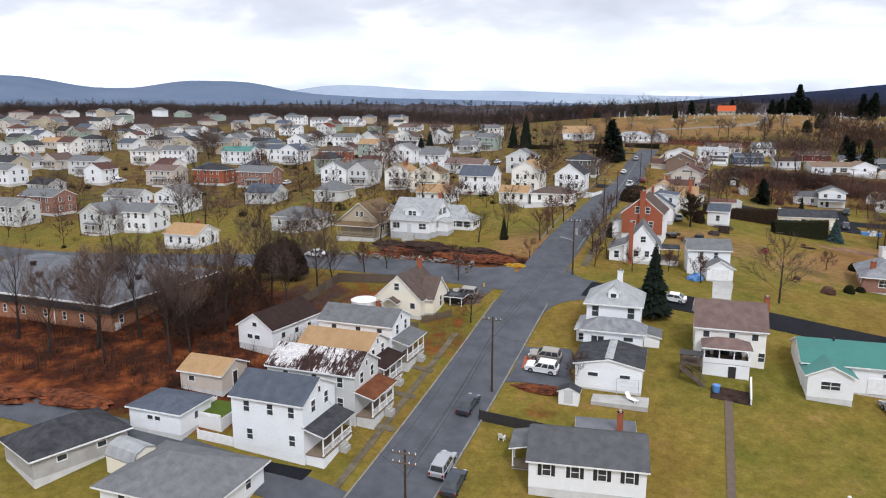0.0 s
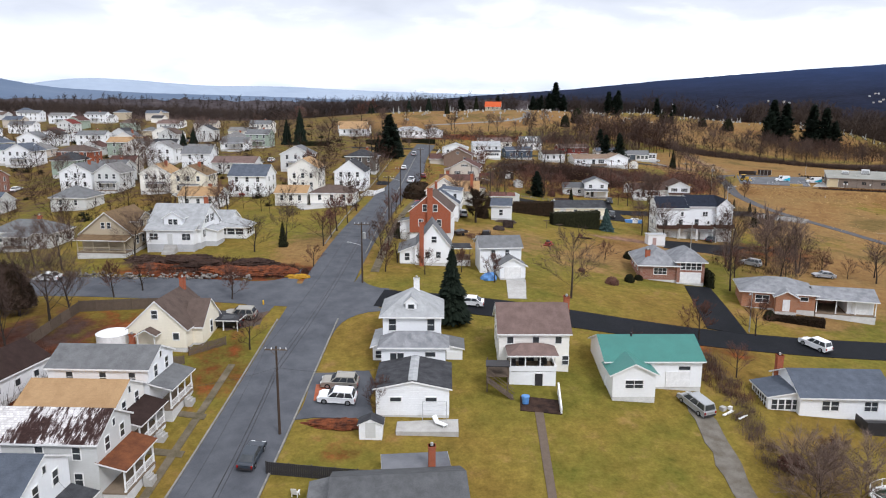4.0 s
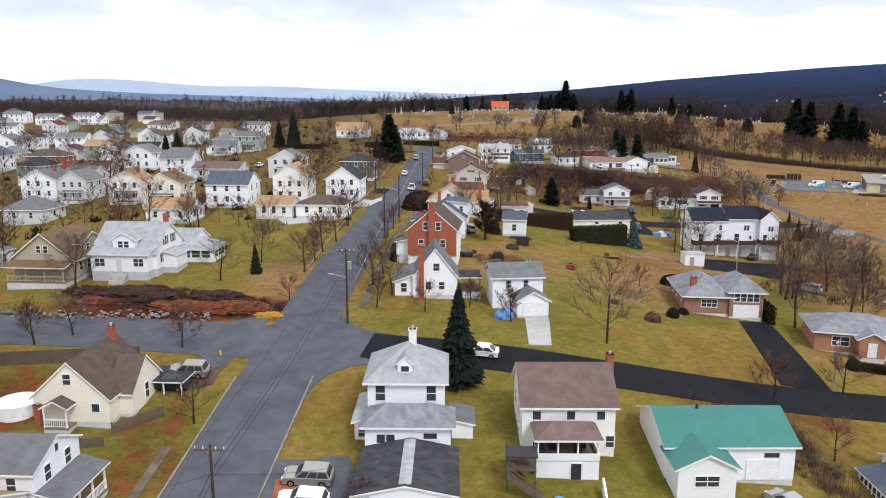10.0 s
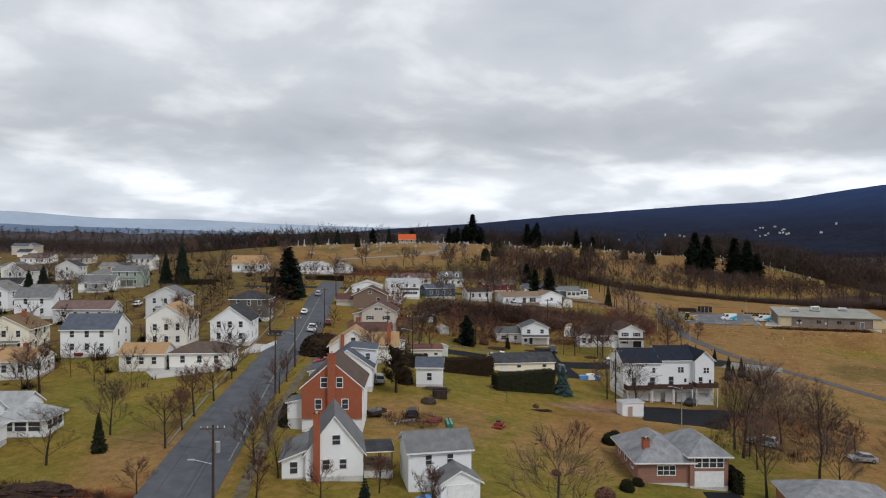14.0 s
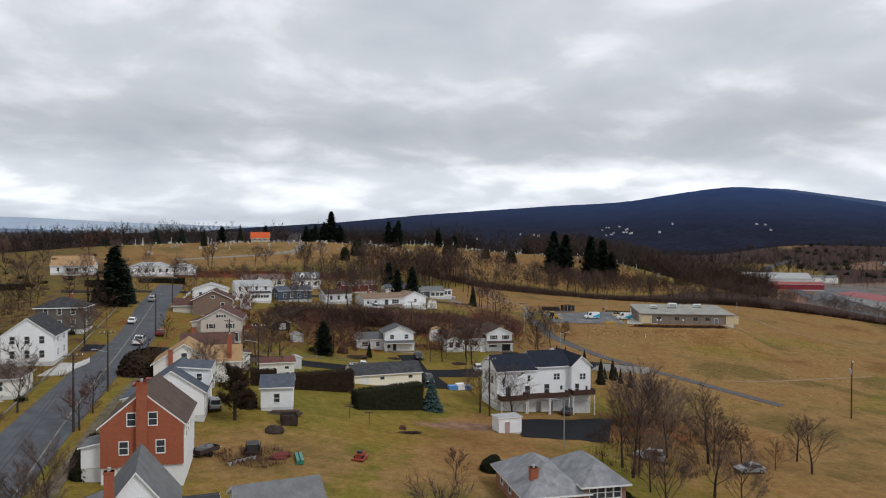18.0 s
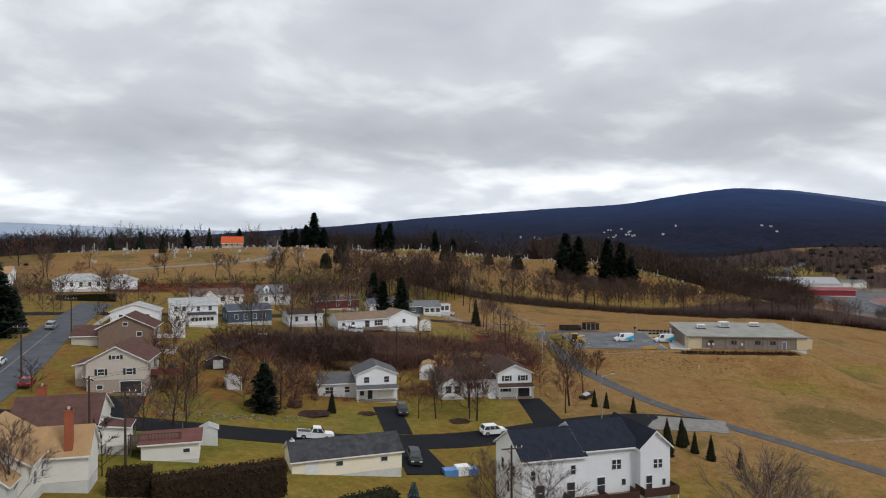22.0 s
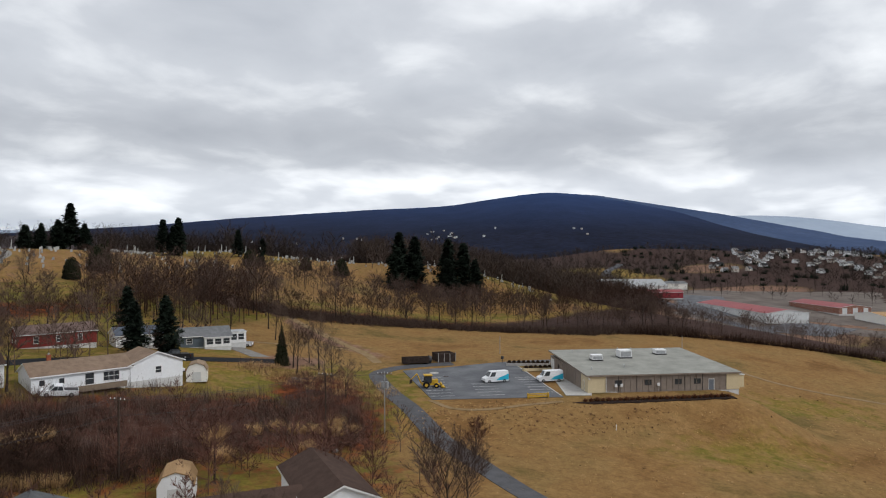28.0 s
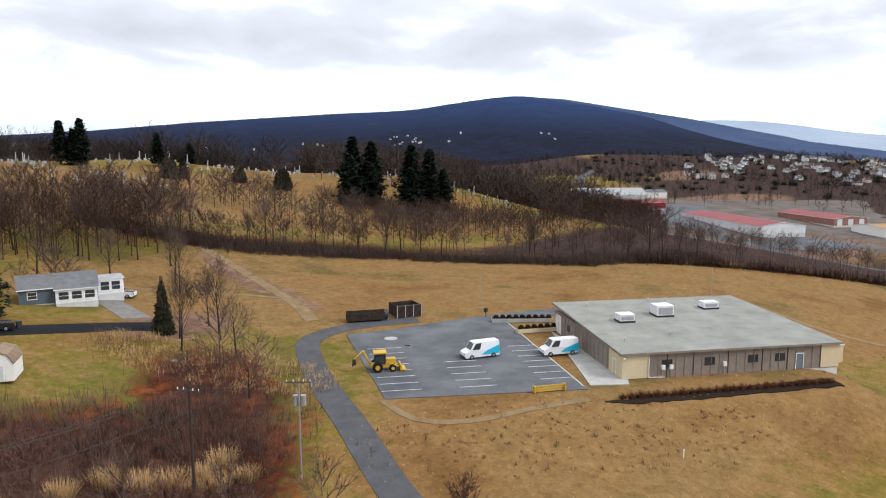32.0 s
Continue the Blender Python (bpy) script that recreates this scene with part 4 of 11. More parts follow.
def porch(home, w, d, cx, cy, floor, top, cover_mat, fall="sf", rise=0.5, posts=3, rail=True, over=0.25, open_to="f", wood=TRIM, base=FOUNDATION):
    """A roofed porch with posts along its open side, a railing and a floor."""
    part("porch_floor", Soup().box(cx - w / 2, cx + w / 2, cy - d / 2, cy + d / 2, floor - 0.2, floor).mesh("porch_floor", DECKWOOD), home)
    part("porch_base", Soup().box(cx - w / 2 + 0.05, cx + w / 2 - 0.05, cy - d / 2 + 0.05, cy + d / 2 - 0.05, -3.0, floor - 0.2).mesh("porch_base", base), home)
    part("porch_roof", roof_soup(fall, w, d, top, rise, over, cx, cy, 0.14).mesh("porch_roof", [cover_mat, TRIM]), home)
    span = w if open_to in "fb" else d
    key = ("post", round(top - floor, 2), wood.name)
    if key not in CACHE:
        CACHE[key] = Soup().box(-0.07, 0.07, -0.07, 0.07, 0, top - floor).box(-0.1, 0.1, -0.1, 0.1, 0, 0.12).box(-0.1, 0.1, -0.1, 0.1, top - floor - 0.12, top - floor).mesh("porch_post", wood)
    for i in range(posts):
        u = (i / (posts - 1) - 0.5) * (span - 0.3)
        x, y, z, r = on_wall(open_to, u, floor, w - 0.3, d - 0.3, cx, cy)
        part("porch_post", CACHE[key], home, "", (x, y, z), r)
    if rail:
        s = Soup()
        s.box(-span / 2 + 0.1, span / 2 - 0.1, -0.04, 0.04, 0.82, 0.9).box(-span / 2 + 0.1, span / 2 - 0.1, -0.03, 0.03, 0.1, 0.16)
        for i in range(int(span / 0.22)):
            x = -span / 2 + 0.2 + i * 0.22
            s.box(x - 0.02, x + 0.02, -0.02, 0.02, 0.16, 0.82)
        x, y, z, r = on_wall(open_to, 0, floor, w - 0.2, d - 0.2, cx, cy)
        part("porch_railing", s.mesh("porch_railing", wood, tidy=False), home, "", (x, y, z), r)


def steps(home, x, y, w, top, n, turn=0.0, mat=CONCRETE):
    """A flight of n steps that rises to a landing at y."""
    run, rise = 0.29, top / n
    out = [(0, -0.6), (-run * n, -0.6)]
    for i in range(n):
        out += [(-run * (n - i), rise * (i + 1) - 0.02), (-run * (n - i - 1), rise * (i + 1) - 0.02)]
    part("steps", Soup().prism(out, "x", -w / 2, w / 2).mesh("steps", mat), home, "", (x, y, 0), turn)


def home_at(label, x, y, turn, lift=0.0, name="house", category="house", group="houses of the town"):
    return thing(name, label, category, pose(x, y, ground(x, y) + lift, 0, 0, turn), group)


# ---------- houses along the street, nearest first ----------
# white two-storey house with a flat-gabled block behind it
h = home_at("white two-storey house with pale grey hipped roofs", 22.0, 90.5, -18)
wing(h, 8.7, 8.6, 3.3, "gy", 0.9, WHITE, ROOFDARK, 0, 4.4, 0.3, 0.35, win={"f": [((-2.0, 2.2), 2.0, 1.3, 0.5)]})
part("ridge_sheet", Soup().prism([(-0.55, 4.62), (0.55, 4.62), (0, 4.74)], "y", 0.2, 8.6).mesh("ridge_sheet", ROOFPALE), h, "pale metal sheet along the ridge")
wing(h, 8.4, 4.0, 3.8, "hip", 1.2, WHITE, ROOFMID, -0.3, 11.4, 2.0, 0.5, win={"f": [((-2.6, -1.7), 2.3, 0.85, 0.9), ((2.2,), 2.6, 1.3, 0.6)]})
wing(h, 7.8, 8.2, 6.7, "hip", 2.6, WHITE, ROOFPALE, -0.7, 17.4, 2.1, 0.5, win={"f": [((-2.6, 2.6), 5.3, 0.95, 1.6)], "l": [(2, 4.4), (2, 1.6)], "r": [(2, 4.4), (2, 1.6)]})
wing(h, 1.5, 2.4, 1.0, "gy", 0.7, WHITE, ROOFPALE, -0.8, 15.2, 9.3, 0.2, None, win={"f": [(1, 0.45, 0.8, 0.6)]})
wing(h, 1.9, 7.0, 2.4, "sl", 0.7, WHITE, ROOFPALE, -5.0, 16.2, 2.0, 0.35, win={"f": [(1, 1.4, 1.1, 1.0)], "l": [(4, 1.4, 1.0, 1.1)]})
wing(h, 2.2, 4.0, 2.0, "sr", 0.6, WHITE, ROOFGREY, 5.1, 15.2, 2.0, 0.3)
chimney(h, -0.2, 18.0, 9.5, 12.8, 0.8, 0.8, TRIM)

# brown-roofed house with a basement porch
h = home_at("ivory two-storey house with a brown roof and raised porch", 40.4, 96.4, -17.5, -0.7)
wing(h, 9.3, 8.4, 5.7, "gx", 2.8, IVORY, ROOFMAUVE, 0, 4.2, 0.3, 0.45, win={"f": [((-3.2, 0.2, 3.2), 4.6, 0.8, 0.9), ((4.2,), 1.8, 0.8, 1.2)], "l": [(2, 4.2), (2, 1.6)], "r": [(2, 4.2), (1, 1.6)]})
wing(h, 6.0, 3.6, 2.4, None, 0, WHITE, ROOFMAUVE, -0.6, -1.8, -0.5, 0.3, doors=[("f", 0.8, 0.1, 1.0, 2.0, DARKTRIM, "plain")])
porch(h, 6.0, 3.6, -0.6, -1.8, 2.0, 4.1, ROOFMAUVE, "hip", 0.9, 4, False, 0.3)
part("parapet", Soup().box(-3.6, 2.4, -3.66, -3.54, 1.9, 2.6).box(-3.66, -3.54, -3.54, 0.0, 1.9, 2.6).box(2.34, 2.46, -3.54, 0.0, 1.9, 2.6).mesh("parapet", WHITE), h, "solid white terrace parapet")
for u, v in ((-3.0, -2.4), (-1.8, -1.2), (0.6, -2.2), (1.2, -1.0)):
    part("terrace_seat", Soup().box(u - 0.35, u + 0.35, v - 0.35, v + 0.35, 2.0, 2.6).box(u - 0.35, u + 0.35, v + 0.25, v + 0.35, 2.6, 3.1).mesh("terrace_seat", DARKTRIM), h, "dark cushioned terrace seat")
part("terrace_door", Soup().box(-1.4, 0.0, -0.06, 0.02, 2.0, 4.0).mesh("terrace_door", GLASS), h, "dark glazed terrace door")
chimney(h, 4.9, 4.6, 0, 9.7, 0.7, 1.0)

# green metal roof
h = home_at("white bungalow with a green metal roof and basement garage", 54.2, 89.3, -17)
wing(h, 12.6, 9.0, 3.7, "gx", 1.9, WHITE, ROOFGREEN, 0, 4.5, 0.2, 0.5, win={"f": [((4.0,), 2.6, 1.5, 0.5)], "r": [(2, 2.4)]}, doors=[("f", 3.2, 0.0, 3.0, 2.0, TRIM, "garage")])
wing(h, 5.4, 4.2, 3.0, "gy", 1.3, WHITE, ROOFGREEN, -3.5, -1.4, 0.3, 0.45, win={"f": [(1, 1.7, 2.2, 1.0)]})
part("vent_pipe", Soup().tube((-2, 4.2, 5.5), (-2, 4.2, 6.3), 0.14, 0.14, 8).mesh("vent_pipe", DARKTRIM), h)

# blue-grey roof with a sunroom
h = home_at("white bungalow with a blue-grey roof and glazed sunroom", 74.0, 78.6, -20, -0.4)
wing(h, 11.5, 8.6, 2.9, "gx", 2.0, WHITE, ROOFSLATE, 1.0, 4.3, 0.4, 0.45, win={"f": [((-2.5, -1.5), 1.7, 1.0, 1.2), ((3,), 1.7, 1.6, 1.2)], "l": [(1, 1.6)]})
wing(h, 4.2, 5.4, 2.3, "sl", 0.9, WHITE, ROOFSLATE, -6.2, 3.6, 0.4, 0.3, win={"f": [(4, 1.4, 0.7, 1.3)], "l": [(6, 1.4, 0.6, 1.3)]})
chimney(h, -4.6, 7.2, 0, 6.2, 0.8, 0.8)

# brick ranch with a hipped roof
h = home_at("brown brick ranch house with a mottled grey hipped roof", 85.3, 130.0, -24)
wing(h, 7.4, 12.0, 3.1, "hip", 2.2, BRICKBROWN, ROOFMID, -2.3, 6.0, 0.5, 0.6, win={"f": [((0.2,), 1.7, 2.4, 1.2)], "l": [(3, 1.8, 0.9, 0.9)]})
wing(h, 5.2, 10.0, 4.3, "hip", 1.6, BRICKBROWN, ROOFMID, 3.6, 4.6, 0.2, 0.55, win={"f": [((-1.5, -0.5, 0.5, 1.5), 3.2, 0.85, 1.3)]}, doors=[("f", 0.0, -0.2, 3.8, 2.1, TRIM, "garage")])
chimney(h, -4.3, 2.2, 0, 6.0, 0.9, 0.9)

# second brick ranch
h = home_at("orange brick ranch house with a mottled grey hipped roof and carport", 95.0, 112.2, -33)
wing(h, 12.0, 8.6, 3.0, "hip", 1.7, BRICKORANGE, ROOFMID, 0, 4.3, 0.5, 0.55, win={"f": [((-2.6,), 1.6, 2.2, 1.3), ((4.2,), 2.0, 1.2, 0.6)]})
wing(h, 3.4, 2.4, 2.7, "gy", 0.9, BRICKORANGE, ROOFMID, 1.0, -0.8, 0.5, 0.4, doors=[("f", 0, 0.1, 0.95, 2.0, TRIM, "plain")])
porch(h, 9.6, 7.4, 11.0, 4.0, 0.2, 2.75, ROOFMID, "gx", 1.3, 4, False, 0.4)
wing(h, 4.2, 6.6, 2.5, None, 0, WHITE, ROOFMID, 13.4, 4.3, 0.1, 0, doors=[("f", 0, 0, 2.6, 2.0, TRIM, "garage")])
part("carport_wall", Soup().box(6.3, 11.2, 7.2, 7.4, -0.3, 2.7).mesh("carport_wall", BRICKBROWN), h, "brown brick back wall of the carport")

# white cape with a tall brick chimney
h = home_at("white cape house with a tall outside brick chimney", 38.2, 138.4, -16)
wing(h, 6.8, 9.0, 2.9, "gy", 4.3, WHITE, ROOFGREY, 0.9, 4.5, 0.5, 0.4, win={"f": [((-1.0, 1.0), 1.5, 0.8, 1.1), ((0.2,), 4.4, 0.9, 1.1)], "r": [(3, 1.5)]})
wing(h, 2.8, 8.0, 2.0, "sl", 1.3, WHITE, ROOFGREY, -3.9, 4.6, 0.4, 0.35, win={"f": [(1, 1.2)]})
porch(h, 3.6, 5.0, 6.2, 3.6, 0.9, 2.9, ROOFDARK, "flat", 0.0, 3, True, 0.2, wood=WOODGREY)
chimney(h, -1.2, -0.35, 0, 8.2, 0.8, 0.6)

# red brick gabled house
h = home_at("red brick gabled house with white side walls and chimney", 43.6, 155.1, -23, 0.9)
wing(h, 8.6, 10.5, 4.5, "gy", 3.6, WHITE, ROOFBROWN, 0, 5.35, 1.3, 0.35, win={"r": [(4, 3.2)], "l": [(4, 3.2)]}, base=WHITE)
s = Soup().prism([(-4.3, 1.3), (4.3, 1.3), (4.3, 5.8), (0, 9.4), (-4.3, 5.8)], "y", -0.12, 0.1)
part("brick_front", s.mesh("brick_front", BRICK), h, "red brick gable wall")
for u, z in ((-1.9, 3.4), (1.9, 3.4), (-1.1, 6.5), (1.1, 6.5)):
    fr, pa = window_mesh(0.85, 1.35, TRIM)
    part("pane", pa, part("window", fr, h, "", (u, -0.12, z)))
for u in (-1.9, 1.9):
    fr, pa = window_mesh(0.9, 0.5, TRIM, False)
    part("pane", pa, part("window", fr, h, "", (u, -0.02, 0.75)))
chimney(h, 0, -0.35, 0, 10.7, 1.1, 0.6)
wing(h, 2.4, 4.0, 2.2, "sl", 0.6, WHITE, ROOFGREY, -5.3, 3.0, 1.1, 0.3)

# grey-roofed two-storey garage
h = home_at("white two-storey garage with grey roofs", 50.6, 131.4, -12, name="garage", category="garage")
wing(h, 7.6, 6.0, 4.8, "gx", 1.5, WHITE, ROOFGREY, -0.6, 3.6, 0.3, 0.45, win={"f": [((-1.4, 1.2), 3.7, 0.7, 1.1)]})
wing(h, 4.6, 4.6, 2.2, "gy", 1.3, WHITE, ROOFGREY, 0.9, -1.0, 0.2, 0.4, doors=[("f", 0, -0.1, 2.8, 2.0, TRIM, "garage")])

# pale blue dormer house
h = home_at("pale house with a large roof dormer and porch", -7.6, 159.4, -21)
wing(h, 10.6, 10.5, 3.0, "gx", 3.9, WHITE, ROOFPALE, 0, 7.2, 1.5, 0.5, base=BLOCK, win={"r": [(3, 1.6), ((-1.6, 1.2), 4.2)], "l": [(3, 1.6), (1, 4.2)]}, shut=DARKTRIM)
wing(h, 9.4, 2.2, 2.7, "sf", 1.0, WHITE, ROOFPALE, 0, 1.1, 1.5, 0.4, base=BLOCK, win={"f": [((-3.2, 3.2), 1.5, 1.6, 1.2)]}, shut=DARKTRIM, doors=[("f", 0.0, 0.0, 0.95, 2.0, GREYSIDE, "plain")])
wing(h, 3.6, 3.6, 1.6, "gy", 1.1, WHITE, ROOFPALE, 0, 3.6, 4.8, 0.35, None, win={"f": [((-0.5, 0.5), 0.8, 0.8, 1.0)]})
wing(h, 2.6, 4.2, 2.0, "sr", 0.8, WHITE, ROOFPALE, 6.3, 6.4, 1.4, 0.3, base=BLOCK)
wing(h, 6.4, 5.4, 2.5, "hip", 1.5, WHITE, ROOFPALE, 8.2, 13.4, 0.9, 0.5, base=BLOCK, win={"f": [(3, 1.4, 1.5, 1.2)], "r": [(3, 1.4, 1.2, 1.2)]})
wing(h, 7.0, 6.0, 3.0, "gx", 1.8, WHITE, ROOFPALE, 4.0, 15.5, 1.2, 0.4, base=BLOCK)
steps(h, 0.2, -0.1, 2.4, 1.5, 7)
chimney(h, 3.8, 9.5, 5, 9.6)

# tan house with a jerkin gable
h = home_at("tan house with an ochre roof and deep porch", -19.5, 161.5, -22)
wing(h, 10.0, 11.0, 3.2, "gy", 3.9, TAN, ROOFOCHRE, 0, 6.5, 1.2, 0.6, win={"f": [((-0.6, 0.6), 4.6, 0.7, 1.1)], "r": [(4, 1.6)]})
wing(h, 4.2, 6.0, 1.6, "gx", 1.4, TAN, ROOFOCHRE, 2.4, 7.5, 4.6, 0.4, None, win={"r": [(2, 0.8, 0.8, 1.0)]})
porch(h, 9.6, 2.6, 0, -0.2, 1.1, 3.3, ROOFOCHRE, "sf", 0.7, 4, True, 0.4, wood=TAN)

# cream cottage
h = home_at("cream cottage with a steep brown cross-gabled roof", -7.4, 114.0, -21)
wing(h, 8.0, 9.4, 2.7, "gy", 3.7, CREAM, ROOFBROWN, 0, 4.7, 0.5, 0.35, win={"f": [((-0.2,), 4.6, 0.8, 1.1), ((2.6,), 1.6, 0.8, 0.9)], "l": [(3, 1.6)]})
wing(h, 2.6, 6.4, 2.5, "gx", 2.9, CREAM, ROOFBROWN, 4.1, 5.4, 0.5, 0.35, win={"r": [(1, 1.5, 0.8, 1.7)]})
porch(h, 2.6, 1.6, -0.9, -0.8, 0.5, 2.6, ROOFBROWN, "gy", 0.7, 2, True, 0.2)
porch(h, 4.4, 4.6, 6.6, 9.0, 0.1, 2.3, ROOFDARK, "flat", 0, 3, False, 0.2)
chimney(h, -3.4, -0.3, 0, 2.4, 0.7, 0.5)
chimney(h, 0.3, 8.4, 5, 8.3, 0.7, 0.7)


def row_house(label, x, y, turn, w, d, h0, rise, wall, roof, porch_roof, drop=0.0, base=FOUNDATION, shut=None):
    """A narrow gabled house whose porch looks at the street."""
    h = home_at(label, x, y, turn, drop)
    wing(h, w, d, h0, "gx", rise, wall, roof, 0, 0, 0.5, 0.35, win={"f": [((-w * 0.28, w * 0.05, w * 0.34), h0 - 1.1, 0.75, 1.25), ((-w * 0.25, w * 0.34), 1.5, 0.75, 1.25)], "r": [((-1.5, 1.5), h0 - 0.9), ((0.0,), h0 + 0.6, 0.5, 0.7)], "b": [(3, h0 - 1.1), (3, 1.5)]}, base=base)
    porch(h, 2.4, d * 0.94, w / 2 + 1.2, 0, 0.6, 2.9, porch_roof, "sr", 0.8, 4, True, 0.3, "r", base=base)
    steps(h, w / 2 + 2.5, 0.6, 1.2, 0.6, 3, 90)
    return h


row_house("white gabled house with a slate-blue roof", -19.0, 80.6, -20, 9.6, 7.4, 6.0, 1.9, WHITE, ROOFSLATE, ROOFDARK, base=WHITE)
row_house("pale grey gabled house with a peeling roof", -15.6, 88.6, -20, 12.5, 6.8, 5.3, 1.9, GREYSIDE, ROOFWORN, ROOFRUST)
row_house("ivory gabled house with a tan roof", -13.9, 95.6, -20, 10.5, 6.6, 4.6, 1.6, IVORY, ROOFTAN, ROOFUMBER, base=WHITE)
row_house("white gabled house with a grey roof", -11.6, 102.3, -20, 11.7, 6.8, 5.0, 1.6, WHITE, ROOFGREY, ROOFGREY)

h = home_at("long white garage with a dark umber roof", -25.5, 107.5, 62, name="garage", category="garage")
wing(h, 11.0, 6.6, 2.8, "gx", 2.0, WHITE, ROOFUMBER, 0, 0, 0.3, 0.35, win={"l": [(1, 3.2, 0.8, 0.6), ((-1, 0.4), 1.3, 1.0, 0.6)], "f": [(3, 1.4, 0.8, 0.8)]})
h = home_at("small garage with a tan roof", -31.6, 93.8, -20, name="garage", category="garage")
wing(h, 6.8, 5.6, 2.3, "gx", 1.3, BEIGE, ROOFTAN, 0, 0, 0.2, 0.4, win={"f": [((-1.5,), 1.3, 0.9, 0.7)]}, doors=[("r", 0, 0, 0.9, 2.0, DARKTRIM, "plain")])
h = home_at("white block garage with a slate flat roof", -34.0, 84.0, -20, name="garage", category="garage")
wing(h, 7.6, 5.8, 2.7, "hip", 0.8, WHITE, ROOFSLATE, 0, 0, 0.2, 0.35, win={"f": [((-0.6, 0.5), 1.7, 0.8, 0.5)], "r": [(1, 1.5, 0.6, 0.9)]})
h = home_at("stone garage with a dark hipped roof", -43.8, 77.6, 50, name="garage", category="garage")
wing(h, 10.5, 8.0, 2.5, "hip", 1.9, CONCRETE, ROOFDARK, 0, 0, 0.2, 0.5, win={"r": [(2, 1.5, 1.0, 0.6)], "f": [(2, 1.5, 1.0, 0.6)]})
h = home_at("low house with a broad grey hipped roof", -27.5, 70.0, -20)
wing(h, 13.0, 10.0, 2.6, "hip", 2.1, WHITE, ROOFGREY, 0, 0, 0.3, 0.6, win={"f": [(3, 1.5)], "r": [(2, 1.5)]})
h = home_at("white house with a grey gabled roof and shutters", 16.0, 73.6, -12)
wing(h, 12.2, 8.6, 3.2, "gx", 1.8, WHITE, ROOFPEWTER, 0, 0, 0.4, 0.45, win={"f": [((-4.2, -1.2, 1.6, 4.4), 2.2, 0.8, 1.3)]}, shut=DARKTRIM)
wing(h, 6.5, 4.0, 2.2, "flat", 0, WHITE, ROOFTAR, 2.0, 6.2, 0.9, 0.3)
porch(h, 2.4, 4.5, -7.2, 2.0, 0.4, 2.6, ROOFGREY, "sl", 0.6, 3, False, 0.3, "l")
chimney(h, 3.6, 5.4, 2, 5.6)

# brick school building
h = home_at("long flat-roofed brick school building", -71.0, 132.4, -21, -1.2, name="school_building", category="school")
wing(h, 48.0, 27.0, 4.5, "flat", 0, BRICKORANGE, ROOFTAR, 0, 0, 0.0, 0.7, base=BRICKORANGE, edge=DARKTRIM, win={"f": [((-21, -16, -11, -6, 0, 4.4, 9.5, 13.8, 17.6), 1.9, 0.7, 1.3)], "r": [((-11.6, -3.0, 1.5, 8.0), 1.9, 0.8, 1.4)]}, doors=[("r", -12.4, -0.8, 1.0, 2.2, TRIM, "plain")])
for x0, x1, y0, y1 in ((-24.6, 24.6, -14.1, -13.5), (-24.6, 24.6, 13.5, 14.1), (24.0, 24.6, -13.5, 13.5), (-24.6, -24.0, -13.5, 13.5)):
    part("fascia", Soup().box(x0, x1, y0, y1, 3.2, 4.49).mesh("fascia", DARKTRIM), h, "deep charcoal fascia")
for x0, x1, y0, y1 in ((-24.72, 24.72, -14.22, -14.02), (24.5, 24.72, -14.02, 14.2)):
    part("roof_rim", Soup().box(x0, x1, y0, y1, 4.5, 4.78).mesh("roof_rim", TRIM), h, "pale metal roof edge")
part("downpipe", Soup().tube((11.6, -13.62, -0.6), (11.6, -13.62, 3.2), 0.07, 0.07, 8).mesh("downpipe", TRIM), h, "white downpipe")
for u, v in ((-14, 4), (-4, -3), (6, 6), (10, -8), (15, 2), (19, -4), (20, 7)):
    part("roof_vent", Soup().box(u - 0.4, u + 0.4, v - 0.4, v + 0.4, 4.6, 5.4).box(u - 0.55, u + 0.55, v - 0.55, v + 0.55, 5.4, 5.55).mesh("roof_vent", RUST), h)


# ---------- the hall above the meadow ----------
h = home_at("long low metal-clad hall with a flat grey roof", 259.6, 241.2, -43, name="hall", category="hall", group="")
wing(h, 33.0, 28.0, 3.6, None, 0, TAUPE, ROOFFLAT, 0, 0, 0.0, 0, win={"f": [((-10.0, -3.6, 3.0, 7.2), 2.0, 1.3, 0.9)], "l": [((-7,), 2.0, 0.8, 0.8)]}, frame_mat=DARKTRIM,
     doors=[("f", 10.3, 0.1, 1.1, 2.2, surf("grey_door", (0.16, 0.18, 0.21), rough=0.5), "plain"), ("l", 11.5, 0.1, 1.0, 2.1, DARKTRIM, "plain"), ("l", -12, 0.0, 2.6, 3.0, TRIM, "garage")])
s = Soup().poly([(-16.9, -14.4, 3.45), (16.9, -14.4, 3.45), (16.9, 14.4, 4.5), (-16.9, 14.4, 4.5), (-16.9, -14.4, 3.75), (16.9, -14.4, 3.75), (16.9, 14.4, 4.8), (-16.9, 14.4, 4.8)],
                [(4, 5, 6, 7)], 0).poly([(-16.9, -14.4, 3.45), (16.9, -14.4, 3.45), (16.9, 14.4, 4.5), (-16.9, 14.4, 4.5), (-16.9, -14.4, 3.75), (16.9, -14.4, 3.75), (16.9, 14.4, 4.8), (-16.9, 14.4, 4.8)],
                [(3, 2, 1, 0), (0, 1, 5, 4), (1, 2, 6, 5), (2, 3, 7, 6), (3, 0, 4, 7)], 1)
part("roof", s.mesh("roof", [ROOFFLAT, TAUPE]), h)
h_hall = h

